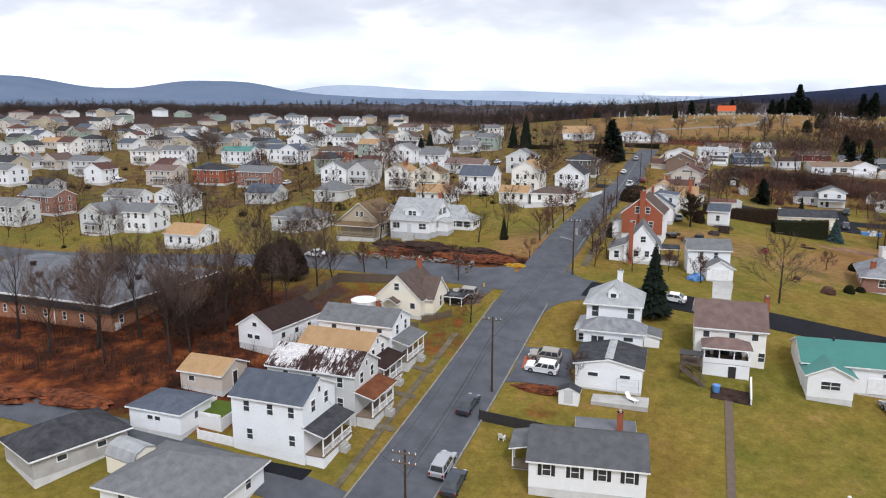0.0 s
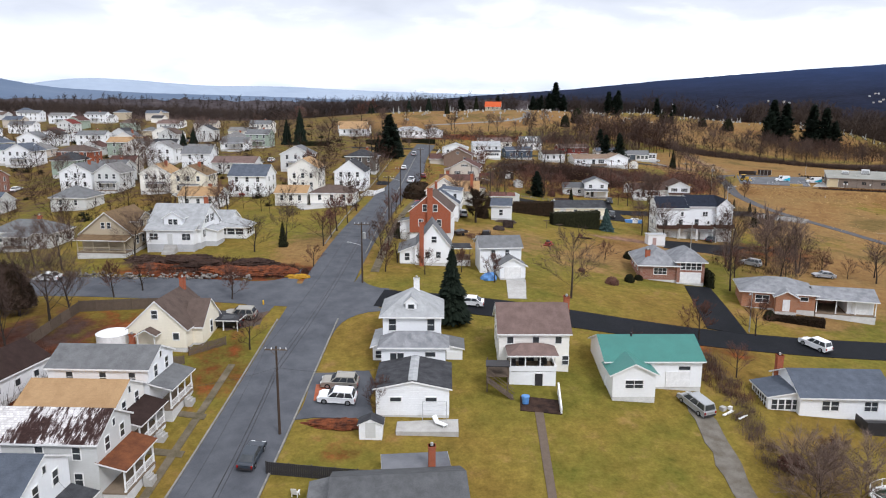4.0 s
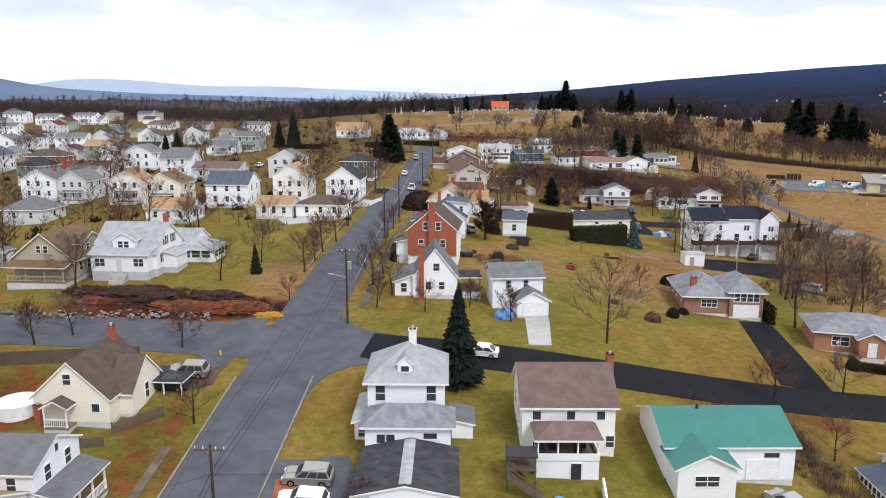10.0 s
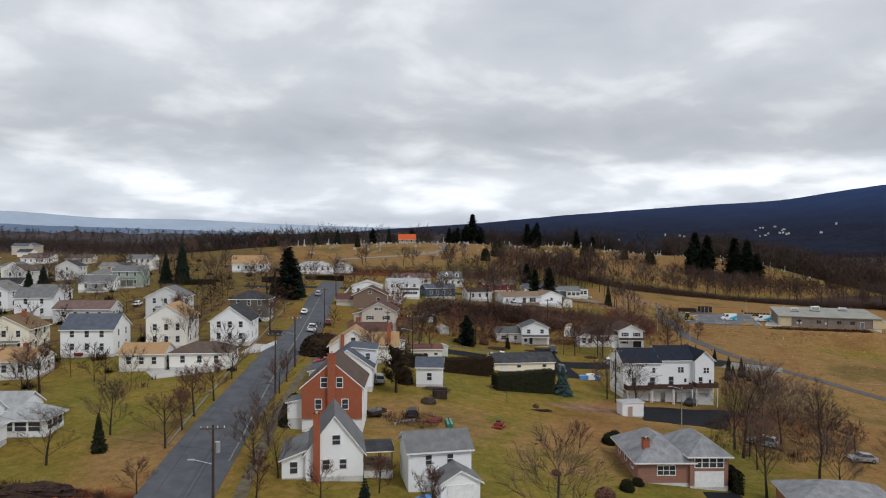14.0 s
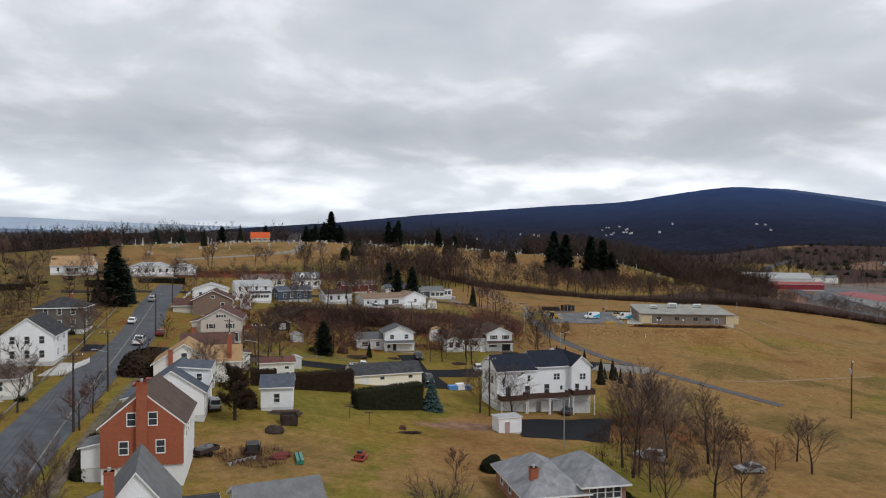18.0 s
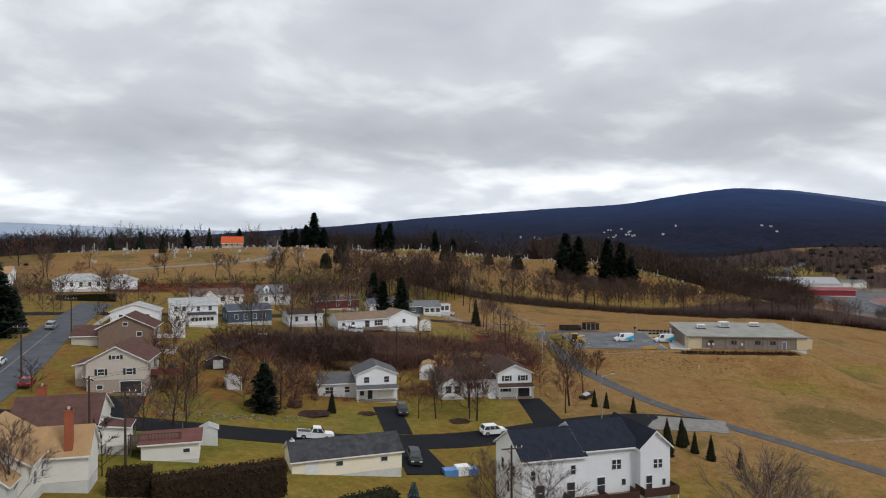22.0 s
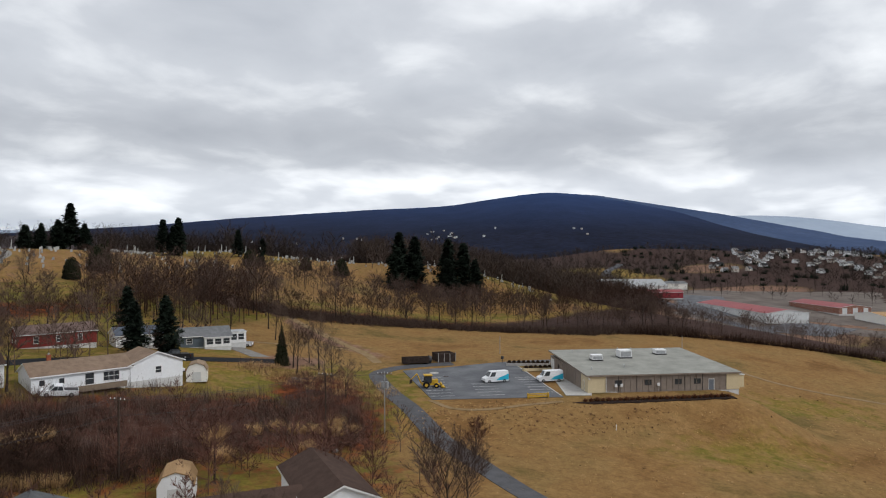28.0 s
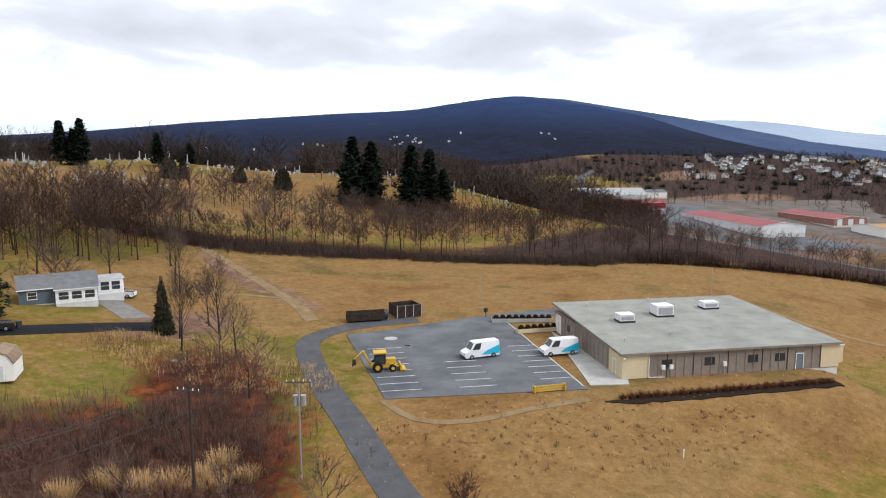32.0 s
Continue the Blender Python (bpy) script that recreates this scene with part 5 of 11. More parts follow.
# ---------- townhouses ----------
h = home_at("row of white townhouses with navy roofs and brown balconies", 123.6, 176.3, -20, 0.9, name="townhouse_row", category="townhouse")
wing(h, 11.0, 9.0, 6.7, "gx", 2.4, WHITE, ROOFNAVY, -5.6, 4.5, 1.0, 0.45, win={"f": [((-3.6,), 4.7, 0.8, 1.1), ((3.4,), 5.0, 0.8, 1.1), ((-2.4, 3.0), 2.5, 1.4, 1.9)], "l": [(2, 4.6), (1, 2.2)]})
wing(h, 10.0, 9.0, 7.1, "gx", 2.4, WHITE, ROOFNAVY, 5.1, 5.2, 1.0, 0.45, win={"f": [((0.6, 1.5), 4.9, 0.75, 1.2), ((-1.8,), 2.5, 1.4, 1.9), ((2.4,), 2.6, 0.7, 0.8)]})
wing(h, 5.6, 10.0, 7.1, "gy", 1.9, WHITE, ROOFNAVY, 12.6, 4.6, 1.0, 0.45, win={"f": [((0.0, 0.9), 4.9, 0.7, 1.1), ((-1.2,), 2.5, 1.1, 1.9), ((1.6,), 2.5, 0.6, 0.8)], "r": [(3, 4.6), (3, 2.2)]})
for u_ in (-8.6, -5.2, -1.6, 2.6, 6.0, 11.2, 13.9):
    part("garage_door", Soup().box(u_ - 1.4, u_ + 1.4, -0.06, 0.05, -0.9, 1.2).mesh("garage_door", TRIM), h, "white garage door under the balconies")
for cx, w, z in ((-7.4, 7.0, 2.2), (-0.6, 6.2, 2.4), (5.4, 5.6, 2.3), (12.4, 6.4, 2.5)):
    bal = part("balcony", Soup().box(cx - w / 2, cx + w / 2, -2.2, 0.3, z, z + 0.2).mesh("balcony", DECKWOOD), h)
    part("balcony_front", Soup().box(cx - w / 2, cx + w / 2, -2.26, -2.16, z - 0.05, z + 1.0).mesh("balcony_front", BROWNRAIL), bal, "dark brown boarded balcony front")
    for sx in (-1, 1):
        part("balcony_side", Soup().box(cx + sx * w / 2 - 0.05, cx + sx * w / 2 + 0.05, -2.16, 0.0, z, z + 1.0).mesh("balcony_side", BROWNRAIL), bal)
        part("balcony_post", Soup().box(cx + sx * (w / 2 - 0.15) - 0.09, cx + sx * (w / 2 - 0.15) + 0.09, -2.15, -1.97, -2.2, z).mesh("balcony_post", TRIM), bal)
h.matrix_basis = h.matrix_basis @ Matrix.Translation((-0.4, 0, 0)) @ Matrix.Scale(0.76, 4, Vector((1, 0, 0)))


def plain_home(label, x, y, turn, w, d, h0, roof, rise, wall, cover_mat, rows=1, lift=0.0, fw=3, sw=2, chim=None, extra=None, over=0.4, z0=0.5):
    """A simple one- or two-storey house."""
    h = home_at(label, x, y, turn, lift)
    zs = [1.5] if rows == 1 else [1.5, 4.2]
    wing(h, w, d, h0, roof, rise, wall, cover_mat, 0, 0, z0, over, win={"f": [(fw, z) for z in zs], "l": [(sw, z) for z in zs], "r": [(sw, z) for z in zs]})
    if chim:
        chimney(h, chim[0], chim[1], 2, z0 + h0 + rise + 0.8)
    if extra:
        extra(h)
    return h


plain_home("small white two-storey outbuilding with a grey roof", 70.9, 182.2, -26, 5.0, 5.6, 3.3, "gx", 1.4, WHITE, ROOFSLATE, 1, 0.2, 1, 1)
plain_home("white bungalow with a pale gabled roof", 101.5, 309.5, -20, 11.0, 9.5, 2.9, "gy", 1.8, WHITE, ROOFPALE, 1)
plain_home("slate-blue ranch house with a grey roof", 131.5, 312.0, -8, 12.0, 8.0, 3.2, "gx", 1.4, BLUESIDE, ROOFSLATE, 1, 0, 4)
plain_home("white cottage with a dark brown roof", 146.0, 306.5, -8, 10.0, 7.0, 2.8, "gx", 1.4, WHITE, ROOFHAZEL, 1)
plain_home("white cottage with a blue-grey roof behind the spruces", 190.0, 334.5, -14, 11.5, 7.0, 2.7, "gx", 1.5, WHITE, ROOFSLATE, 1)
plain_home("barn-red ranch house with a mauve roof", 172.5, 338.0, -8, 15.5, 7.0, 2.8, "gx", 1.5, REDSIDE, ROOFMAUVE, 1)
plain_home("white ranch house with a pale hipped roof", 99.0, 376.0, -4, 15.5, 8.5, 2.9, "hip", 1.8, WHITE, ROOFPALE, 1, 0, 5)
plain_home("white garage with a pale hipped roof", 112.8, 379.0, -4, 8.5, 7.0, 2.6, "hip", 1.4, WHITE, ROOFPALE, 1, 0, 1)
plain_home("white gabled house with a blue roof", 12.0, 231.0, -21, 11.0, 10.0, 5.2, "gx", 2.8, WHITE, ROOFSLATE, 2)
plain_home("tall cream gabled house with a tan roof", 28.0, 233.0, -21, 9.0, 10.0, 6.4, "gy", 2.8, IVORY, ROOFTAN, 2)
plain_home("white garage with a tan roof", 21.5, 209.0, -21, 8.5, 7.0, 2.8, "gx", 1.6, IVORY, ROOFTAN, 1)
plain_home("low house with a dark brown roof", 32.0, 206.0, -21, 11.5, 8.0, 2.7, "hip", 1.6, IVORY, ROOFBROWN, 1)
plain_home("white gabled house with a charcoal roof", 42.0, 233.0, -21, 9.0, 11.0, 5.0, "gy", 3.3, WHITE, ROOFDARK, 2)


# ---------- the houses that the eye passes, with their own shapes ----------
h = home_at("white split-level house with a grey gabled roof", 130.1, 238.2, -24)
wing(h, 8.0, 9.0, 5.0, "gy", 1.6, WHITE, ROOFPEWTER, 0, 4.5, 0.3, 0.45, win={"f": [((-2.0, 2.0), 3.9, 1.0, 1.1), ((-2.9,), 1.3, 0.8, 0.9)], "r": [(2, 3.8)]}, doors=[("f", 1.9, 0.0, 3.0, 2.1, IVORY, "garage"), ("f", -1.3, 0.1, 0.9, 2.0, DARKTRIM, "plain")])
porch(h, 8.0, 1.5, 0, -0.75, 0.25, 2.5, ROOFPEWTER, "sf", 0.6, 2, False, 0.15)
wing(h, 7.4, 7.4, 2.9, "gx", 1.5, GREYSIDE, ROOFPEWTER, -7.7, 5.6, 0.5, 0.4, win={"f": [((-1.5,), 1.6, 1.6, 1.2), ((2.0,), 1.6, 1.0, 1.2)], "l": [(2, 1.5)]})

h = home_at("white split-level house with a brown gabled roof", 155.9, 226.0, -27)
wing(h, 7.2, 14.6, 4.9, "gy", 1.6, WHITE, ROOFHAZEL, 0, 7.3, 0.3, 0.5, win={"f": [((-1.7, 1.7), 3.8, 1.0, 1.0), ((-2.0,), 1.4, 1.3, 0.6)], "r": [(2, 3.6)]}, shut=DARKTRIM, doors=[("f", 1.9, 0.0, 2.4, 2.0, DARKTRIM, "garage")])
porch(h, 7.2, 1.5, 0, -0.75, 0.2, 2.4, ROOFHAZEL, "sf", 0.6, 3, False, 0.15)
wing(h, 12.0, 7.8, 3.0, "gx", 1.8, WHITE, ROOFHAZEL, -9.5, 5.2, 0.9, 0.45, win={"f": [((-4.0,), 1.6, 2.0, 1.3), ((0.6, 2.2), 1.6, 0.9, 1.2)], "l": [(2, 1.5)]}, shut=DARKTRIM, doors=[("f", 4.4, 0.1, 0.95, 2.0, TRIM, "plain")])
steps(h, -4.8, 1.2, 1.4, 1.0, 5, 0, TRIM)
wing(h, 4.6, 2.4, 2.6, "gy", 1.0, WHITE, ROOFHAZEL, -13.0, 1.0, 0.8, 0.3, win={"f": [((-0.9, 0.9), 1.4, 1.1, 1.4)]})

h = home_at("beige house with a stone base and maroon roof", 84.0, 248.2, -25)
wing(h, 9.6, 12.0, 3.2, "gy", 2.5, BEIGE, ROOFMAROON, 0, 6.0, 2.4, 0.55, base=None, win={"f": [((-2.4, 2.2), 1.4, 1.0, 1.0), ((-0.35, 0.35), 3.9, 0.5, 0.6)], "r": [(2, 1.5)]}, shut=DARKTRIM)
wing(h, 9.5, 11.9, 2.4, None, 0, STONEWALL, ROOFMAROON, 0, 6.0, 0.0, 0, win={"f": [((-2.6,), 1.2, 0.9, 0.7)]}, doors=[("f", 2.4, 0.0, 3.4, 2.1, DARKTRIM, "garage")])
wing(h, 2.6, 7.0, 2.4, "sl", 0.7, BEIGE, ROOFMAROON, -6.1, 6.5, 2.2, 0.4, base=STONEWALL)
dk = part("deck", Soup().box(4.9, 9.6, 4.0, 11.0, 2.3, 2.5).mesh("deck", DECKRED), h, "red-stained timber deck")
for u, v in ((5.1, 4.2), (9.4, 4.2), (9.4, 10.8), (7.2, 4.2), (9.4, 7.5)):
    part("deck_post", Soup().box(u - 0.08, u + 0.08, v - 0.08, v + 0.08, -2.5, 3.4).mesh("deck_post", DECKRED), dk)
part("deck_rail", Soup().box(4.9, 9.6, 3.96, 4.04, 2.6, 3.4).box(9.56, 9.64, 4.04, 11.0, 2.6, 3.4).mesh("deck_rail", DECKRED), dk)
part("grill", Soup().box(7.4, 8.6, 6.0, 6.7, 2.5, 3.4).box(7.5, 8.5, 6.05, 6.65, 3.4, 3.8).mesh("grill", DARKTRIM), dk, "black lidded garden grill")

h = home_at("brown house with a broad brown gabled roof", 92.5, 280.4, -23)
wing(h, 11.0, 11.0, 4.4, "gy", 2.6, surf("brown_siding", (0.22, 0.155, 0.12), rough=0.7), ROOFMAROON, 0, 5.5, 0.5, 0.6, win={"f": [((0.0,), 5.2, 0.9, 0.7), ((2.8,), 3.0, 1.0, 0.9)], "r": [(3, 3.2)]})
wing(h, 6.5, 8.0, 2.6, "gx", 1.7, BEIGE, ROOFMAROON, -8.0, 6.0, 0.6, 0.5)
porch(h, 4.2, 6.0, 7.8, 3.0, 0.2, 2.5, ROOFPALE, "flat", 0, 3, False, 0.1, wood=WOODGREY)

h = home_at("white ranch house with a tan roof and gable wing", 160.6, 296.4, -6)
ROOFFAWN = shingle("fawn_shingles", (0.23, 0.165, 0.12))
wing(h, 16.0, 7.6, 2.8, "gx", 1.7, WHITE, ROOFFAWN, 0, 3.8, 0.5, 0.45, win={"f": [((-6.4, -3.4), 1.6, 0.8, 0.9), ((1.0,), 1.4, 1.4, 1.9), ((4.6,), 1.5, 2.6, 1.5)]})
wing(h, 9.6, 8.4, 3.0, "gy", 1.9, WHITE, ROOFFAWN, 12.6, 4.0, 0.4, 0.5, win={"f": [((0.2,), 1.7, 1.0, 1.1)]})
part("deck", Soup().box(-1.5, 6.5, -2.2, 0.0, 0.2, 0.4).mesh("deck", DECKWOOD), h)
part("deck_rail", Soup().box(-1.5, 6.5, -2.2, -2.12, 0.4, 1.2).mesh("deck_rail", DECKWOOD), h)
chimney(h, -4.0, 5.0, 3, 6.0, 0.6, 0.6)

h = home_at("small slate-blue cottage with a glazed white porch", 204.4, 328.8, -22)
wing(h, 12.0, 7.4, 2.7, "gx", 1.7, GREYDARKBLUE, ROOFGREY, 0, 4.4, 0.5, 0.4, win={"f": [((-4.0,), 1.5, 1.3, 1.1)]})
wing(h, 6.4, 2.2, 2.3, "sf", 0.5, TRIM, ROOFGREY, 2.6, 0.3, 0.5, 0.3, win={"f": [((-2.0, 0.0, 2.0), 1.3, 1.5, 1.3)]})
wing(h, 4.4, 4.6, 2.7, "flat", 0, TRIM, ROOFPALE, 8.4, 6.6, 0.5, 0.2, win={"f": [((-0.9, 0.9), 1.5, 1.4, 1.5)], "r": [(2, 1.5, 1.4, 1.5)]})

h = home_at("white two-storey house with a glazed front porch", 115.0, 305.6, -12)
wing(h, 12.0, 8.0, 5.0, "gx", 1.6, WHITE, ROOFPALE, 0, 5.6, 0.5, 0.4, win={"f": [((-4.6, -2.6, 1.0, 4.0), 4.0, 0.8, 1.1), ((-4.2,), 1.5)], "r": [(2, 4.0)]})
wing(h, 6.8, 2.6, 2.4, "sf", 0.7, WHITE, ROOFDARK, 1.8, 0.4, 0.4, 0.3, win={"f": [(6, 1.5, 0.8, 0.9)]})

h = home_at("pale bungalow with a mauve roof and porch gable", 133.5, 342.4, -11)
wing(h, 16.0, 8.0, 2.9, "gx", 1.8, IVORY, ROOFMAUVE, 0, 4.4, 0.5, 0.45, win={"f": [((-6.4,), 1.5, 1.0, 1.2), ((1.6, 5.8), 1.5, 1.5, 1.2)]})
wing(h, 5.4, 3.0, 2.7, "gy", 1.7, IVORY, ROOFMAUVE, -2.6, 0.0, 0.4, 0.4, win={"f": [((-1.2, 1.2), 1.3, 1.2, 1.6)]})

h = home_at("white cape house with two roof dormers", 154.5, 346.5, -9)
wing(h, 10.5, 8.0, 3.0, "gx", 3.0, WHITE, ROOFGREY, 0, 4.0, 0.5, 0.4, win={"f": [(3, 1.5)]})
for cx in (-2.8, 2.2):
    wing(h, 1.7, 3.0, 1.5, "gy", 0.9, WHITE, ROOFGREY, cx, 2.0, 4.2, 0.2, None, win={"f": [(1, 0.8, 0.7, 1.0)]})

h = home_at("white gabled house with slate roofs and a box dormer", 53.0, 178.2, -23)
wing(h, 9.0, 12.5, 3.4, "gy", 3.1, WHITE, ROOFSLATE, 0, 6.2, 0.6, 0.4, win={"f": [((-0.4,), 4.3, 0.9, 1.3), ((-2.6, 2.6), 1.6)], "r": [(4, 1.6)]})
wing(h, 4.4, 7.0, 2.6, "sr", 0.5, WHITE, ROOFSLATE, 2.6, 7.6, 3.9, 0.35, None, win={"f": [((0.8,), 1.5, 0.7, 1.0)], "r": [(2, 1.5, 0.8, 1.1)]})
wing(h, 2.2, 8.0, 2.4, "sl", 0.6, WHITE, ROOFSLATE, -5.9, 6.0, 0.5, 0.3)

h = home_at("ivory house with tan gabled roofs and red chimneys", 60.8, 199.0, -21)
wing(h, 10.0, 10.0, 3.6, "gy", 3.2, IVORY, ROOFTAN, 0, 5.0, 0.6, 0.5, win={"f": [((0.0,), 4.6, 0.9, 1.3), ((-2.6, 2.6), 1.6)], "r": [(3, 1.6)]})
wing(h, 5.0, 4.0, 2.8, "gy", 2.0, GREYSIDE, ROOFTAN, 1.6, -1.4, 0.5, 0.4, win={"f": [((0.0,), 1.6, 0.9, 1.3)]})
wing(h, 8.0, 5.0, 3.0, "gx", 2.4, IVORY, ROOFTAN, 5.4, 8.0, 0.5, 0.4)
chimney(h, -2.2, -0.2, 0, 6.6, 0.7, 0.6)
chimney(h, 7.4, 6.0, 2, 8.2, 0.8, 0.8)

h = home_at("ivory house with a broad maroon roof", 70.0, 215.6, -21)
wing(h, 10.0, 10.0, 3.4, "gx", 2.7, IVORY, ROOFMAROON, 0, 5.0, 0.5, 0.5, win={"f": [((2.8,), 1.2, 0.8, 0.8)], "r": [((-2.4,), 1.4)]})
wing(h, 3.6, 4.0, 2.2, "sr", 0.5, IVORY, ROOFMAROON, 6.6, 4.0, 0.4, 0.4, base=CONCRETE)
chimney(h, -3.0, 7.6, 2, 7.6, 1.0, 0.8)
dk = part("deck", Soup().box(8.6, 15.0, 1.0, 5.6, 0.7, 0.9).mesh("deck", WOODGREY), h, "weathered grey timber deck")
baluster = Soup().box(-0.05, 0.05, 0.95, 1.05, 0.0, 1.9).mesh("baluster", WOODGREY)
for u in np.arange(8.6, 15.1, 0.4):
    part("baluster", baluster, dk, "", (u, 0, 0))
part("handrail", Soup().box(8.5, 15.1, 0.93, 1.07, 1.8, 1.92).mesh("handrail", WOODGREY), dk)
for u, v in ((8.8, 1.2), (14.8, 1.2), (8.8, 5.4), (14.8, 5.4)):
    part("deck_post", Soup().box(u - 0.08, u + 0.08, v - 0.08, v + 0.08, -2.0, 2.0).mesh("deck_post", WOODGREY), dk)
h = home_at("low store with a red-brown flat roof", 83.6, 212.8, -20, name="garage", category="garage")
wing(h, 7.0, 4.6, 2.2, "sf", 0.5, IVORY, ROOFFLATRED, 0, 0, 0.1, 0.4, win={"f": [((2.0,), 1.2, 0.8, 0.5)]})

h = home_at("long cream garage with a dark grey roof", 103.4, 200.8, -16, name="garage", category="garage")
wing(h, 15.0, 7.0, 2.4, "gx", 1.7, CREAM, ROOFDARK, 0, 3.5, 0.3, 0.4, win={"f": [((-1.2, 5.0), 1.5, 0.9, 0.6)]}, doors=[("f", -4.9, 0.0, 1.6, 2.0, TRIM, "plain")])
chimney(h, -7.0, 3.5, 0, 4.6, 0.5, 0.5, TRIM)

h = home_at("small white pump house with a grey flat roof", 104.7, 164.2, -16, name="shed", category="shed", group="garden sheds")
wing(h, 4.2, 2.8, 2.5, "flat", 0, WHITE, ROOFPALE, 0, 0, 0.1, 0.15, doors=[("f", -0.6, 0, 0.9, 1.9, surf("faded_pink_door", (0.42, 0.30, 0.28)), "plain")])

# the white house's patio and the brown house's back stair
pt = thing("patio", "grey concrete patio with a metal frame", "patio", pose(23.2, 88.3, ground(23.2, 88.3), 0, 0, -18))
part("slab", Soup().box(-3.6, 3.6, -1.7, 1.9, -1.2, 0.25).mesh("slab", CONCRETE), pt)
for u in (-0.6, 2.2):
    part("frame_post", Soup().tube((u, 1.2, 0.25), (u, 1.2, 2.7), 0.04, 0.04, 6).mesh("frame_post", STEEL), pt)
part("frame_bar", Soup().tube((-0.6, 1.2, 2.65), (2.2, 1.2, 2.65), 0.04, 0.04, 6).tube((-0.6, 1.2, 1.6), (2.2, 1.2, 1.6), 0.03, 0.03, 6).mesh("frame_bar", STEEL), pt)
ch_ = thing("lounge_chair", "pale green reclining patio chair", "chair", pose(24.6, 87.8, ground(23.2, 88.3) + 0.25, 0, 0, 30))
part("seat", Soup().box(-0.35, 0.35, -0.9, 0.5, 0.25, 0.32).mesh("seat", WHITEPLASTIC), ch_)
part("backrest", Soup().poly([(-0.35, 0.5, 0.3), (0.35, 0.5, 0.3), (0.35, 1.0, 0.95), (-0.35, 1.0, 0.95), (-0.35, 0.55, 0.27), (0.35, 0.55, 0.27), (0.35, 1.05, 0.92), (-0.35, 1.05, 0.92)], [(0, 1, 2, 3), (7, 6, 5, 4), (0, 4, 5, 1), (1, 5, 6, 2), (2, 6, 7, 3), (3, 7, 4, 0)]).mesh("backrest", WHITEPLASTIC), ch_)
for u in (-0.3, 0.3):
    for v in (-0.8, 0.4):
        part("leg", Soup().box(u - 0.03, u + 0.03, v - 0.03, v + 0.03, 0, 0.25).mesh("leg", WHITEPLASTIC), ch_)

st = thing("wooden_stair", "weathered wooden back stair with a dark awning", "stair", pose(33.6, 92.4, ground(33.6, 92.4), 0, 0, -21))
part("landing", Soup().box(-1.4, 1.4, 0.2, 3.6, 2.2, 2.35).mesh("landing", WOODGREY), st)
for u in (-1.3, 1.3):
    for v in (0.4, 3.4):
        part("post", Soup().box(u - 0.08, u + 0.08, v - 0.08, v + 0.08, -1.0, 3.6).mesh("post", WOODGREY), st)
part("awning", Soup().box(-1.5, 1.5, 0.0, 2.2, 3.6, 3.72).mesh("awning", DARKTRIM), st)
for i in range(11):
    part("tread", Soup().box(-1.3 + 0.3 * i, -1.02 + 0.3 * i, -1.0, 0.15, 2.1 - 0.22 * i, 2.16 - 0.22 * i).mesh("tread", WOODGREY), st)
for v in (-1.02, 0.15):
    part("stringer", Soup().poly([(-1.4, v, 2.0), (2.2, v, -0.65), (2.2, v, -0.35), (-1.4, v, 2.3), (-1.4, v + 0.06, 2.0), (2.2, v + 0.06, -0.65), (2.2, v + 0.06, -0.35), (-1.4, v + 0.06, 2.3)], [(0, 1, 2, 3), (7, 6, 5, 4), (0, 4, 5, 1), (1, 5, 6, 2), (2, 6, 7, 3), (3, 7, 4, 0)]).mesh("stringer", WOODGREY), st)
    part("handrail", Soup().tube((-1.3, v, 3.2), (2.1, v, 0.6), 0.05, 0.05, 6).mesh("handrail", WOODGREY), st)
yard("patio_yard", "brown paved basement yard", "paving", [(35.0, 88.4), (39.6, 86.4), (40.6, 89.2), (36.2, 91.2)], DIRT, 0.1)
wl = thing("yard_wall", "low white sloping yard wall", "wall", pose(40.4, 88.6, ground(40.4, 88.6), 0, 0, -21))
part("wall", Soup().prism([(-2.2, -0.8), (2.2, -0.8), (2.2, 1.9), (-2.2, 0.4)], "x", -0.1, 0.1).mesh("wall", TRIM), wl)
bt = thing("blue_bin", "bright blue plastic tub by the stair", "tub", pose(36.2, 89.6, ground(36.2, 89.6) + 0.1))
part("tub", Soup().tube((0, 0, 0), (0, 0, 0.9), 0.42, 0.5, 12).mesh("tub", BLUEPLASTIC), bt)
part("lid", Soup().tube((0, 0, 0.9), (0, 0, 0.98), 0.54, 0.5, 12).mesh("lid", BLUEPLASTIC), bt)

# things lying behind the brick house
def heap(name, label, category, x, y, turn, pieces):
    t = thing(name, label, category, pose(x, y, ground(x, y), 0, 0, turn))
    for nm, x0, x1, y0, y1, z0, z1, mat in pieces:
        part(nm, Soup().box(x0, x1, y0, y1, z0, z1).mesh(nm, mat), t)
    return t


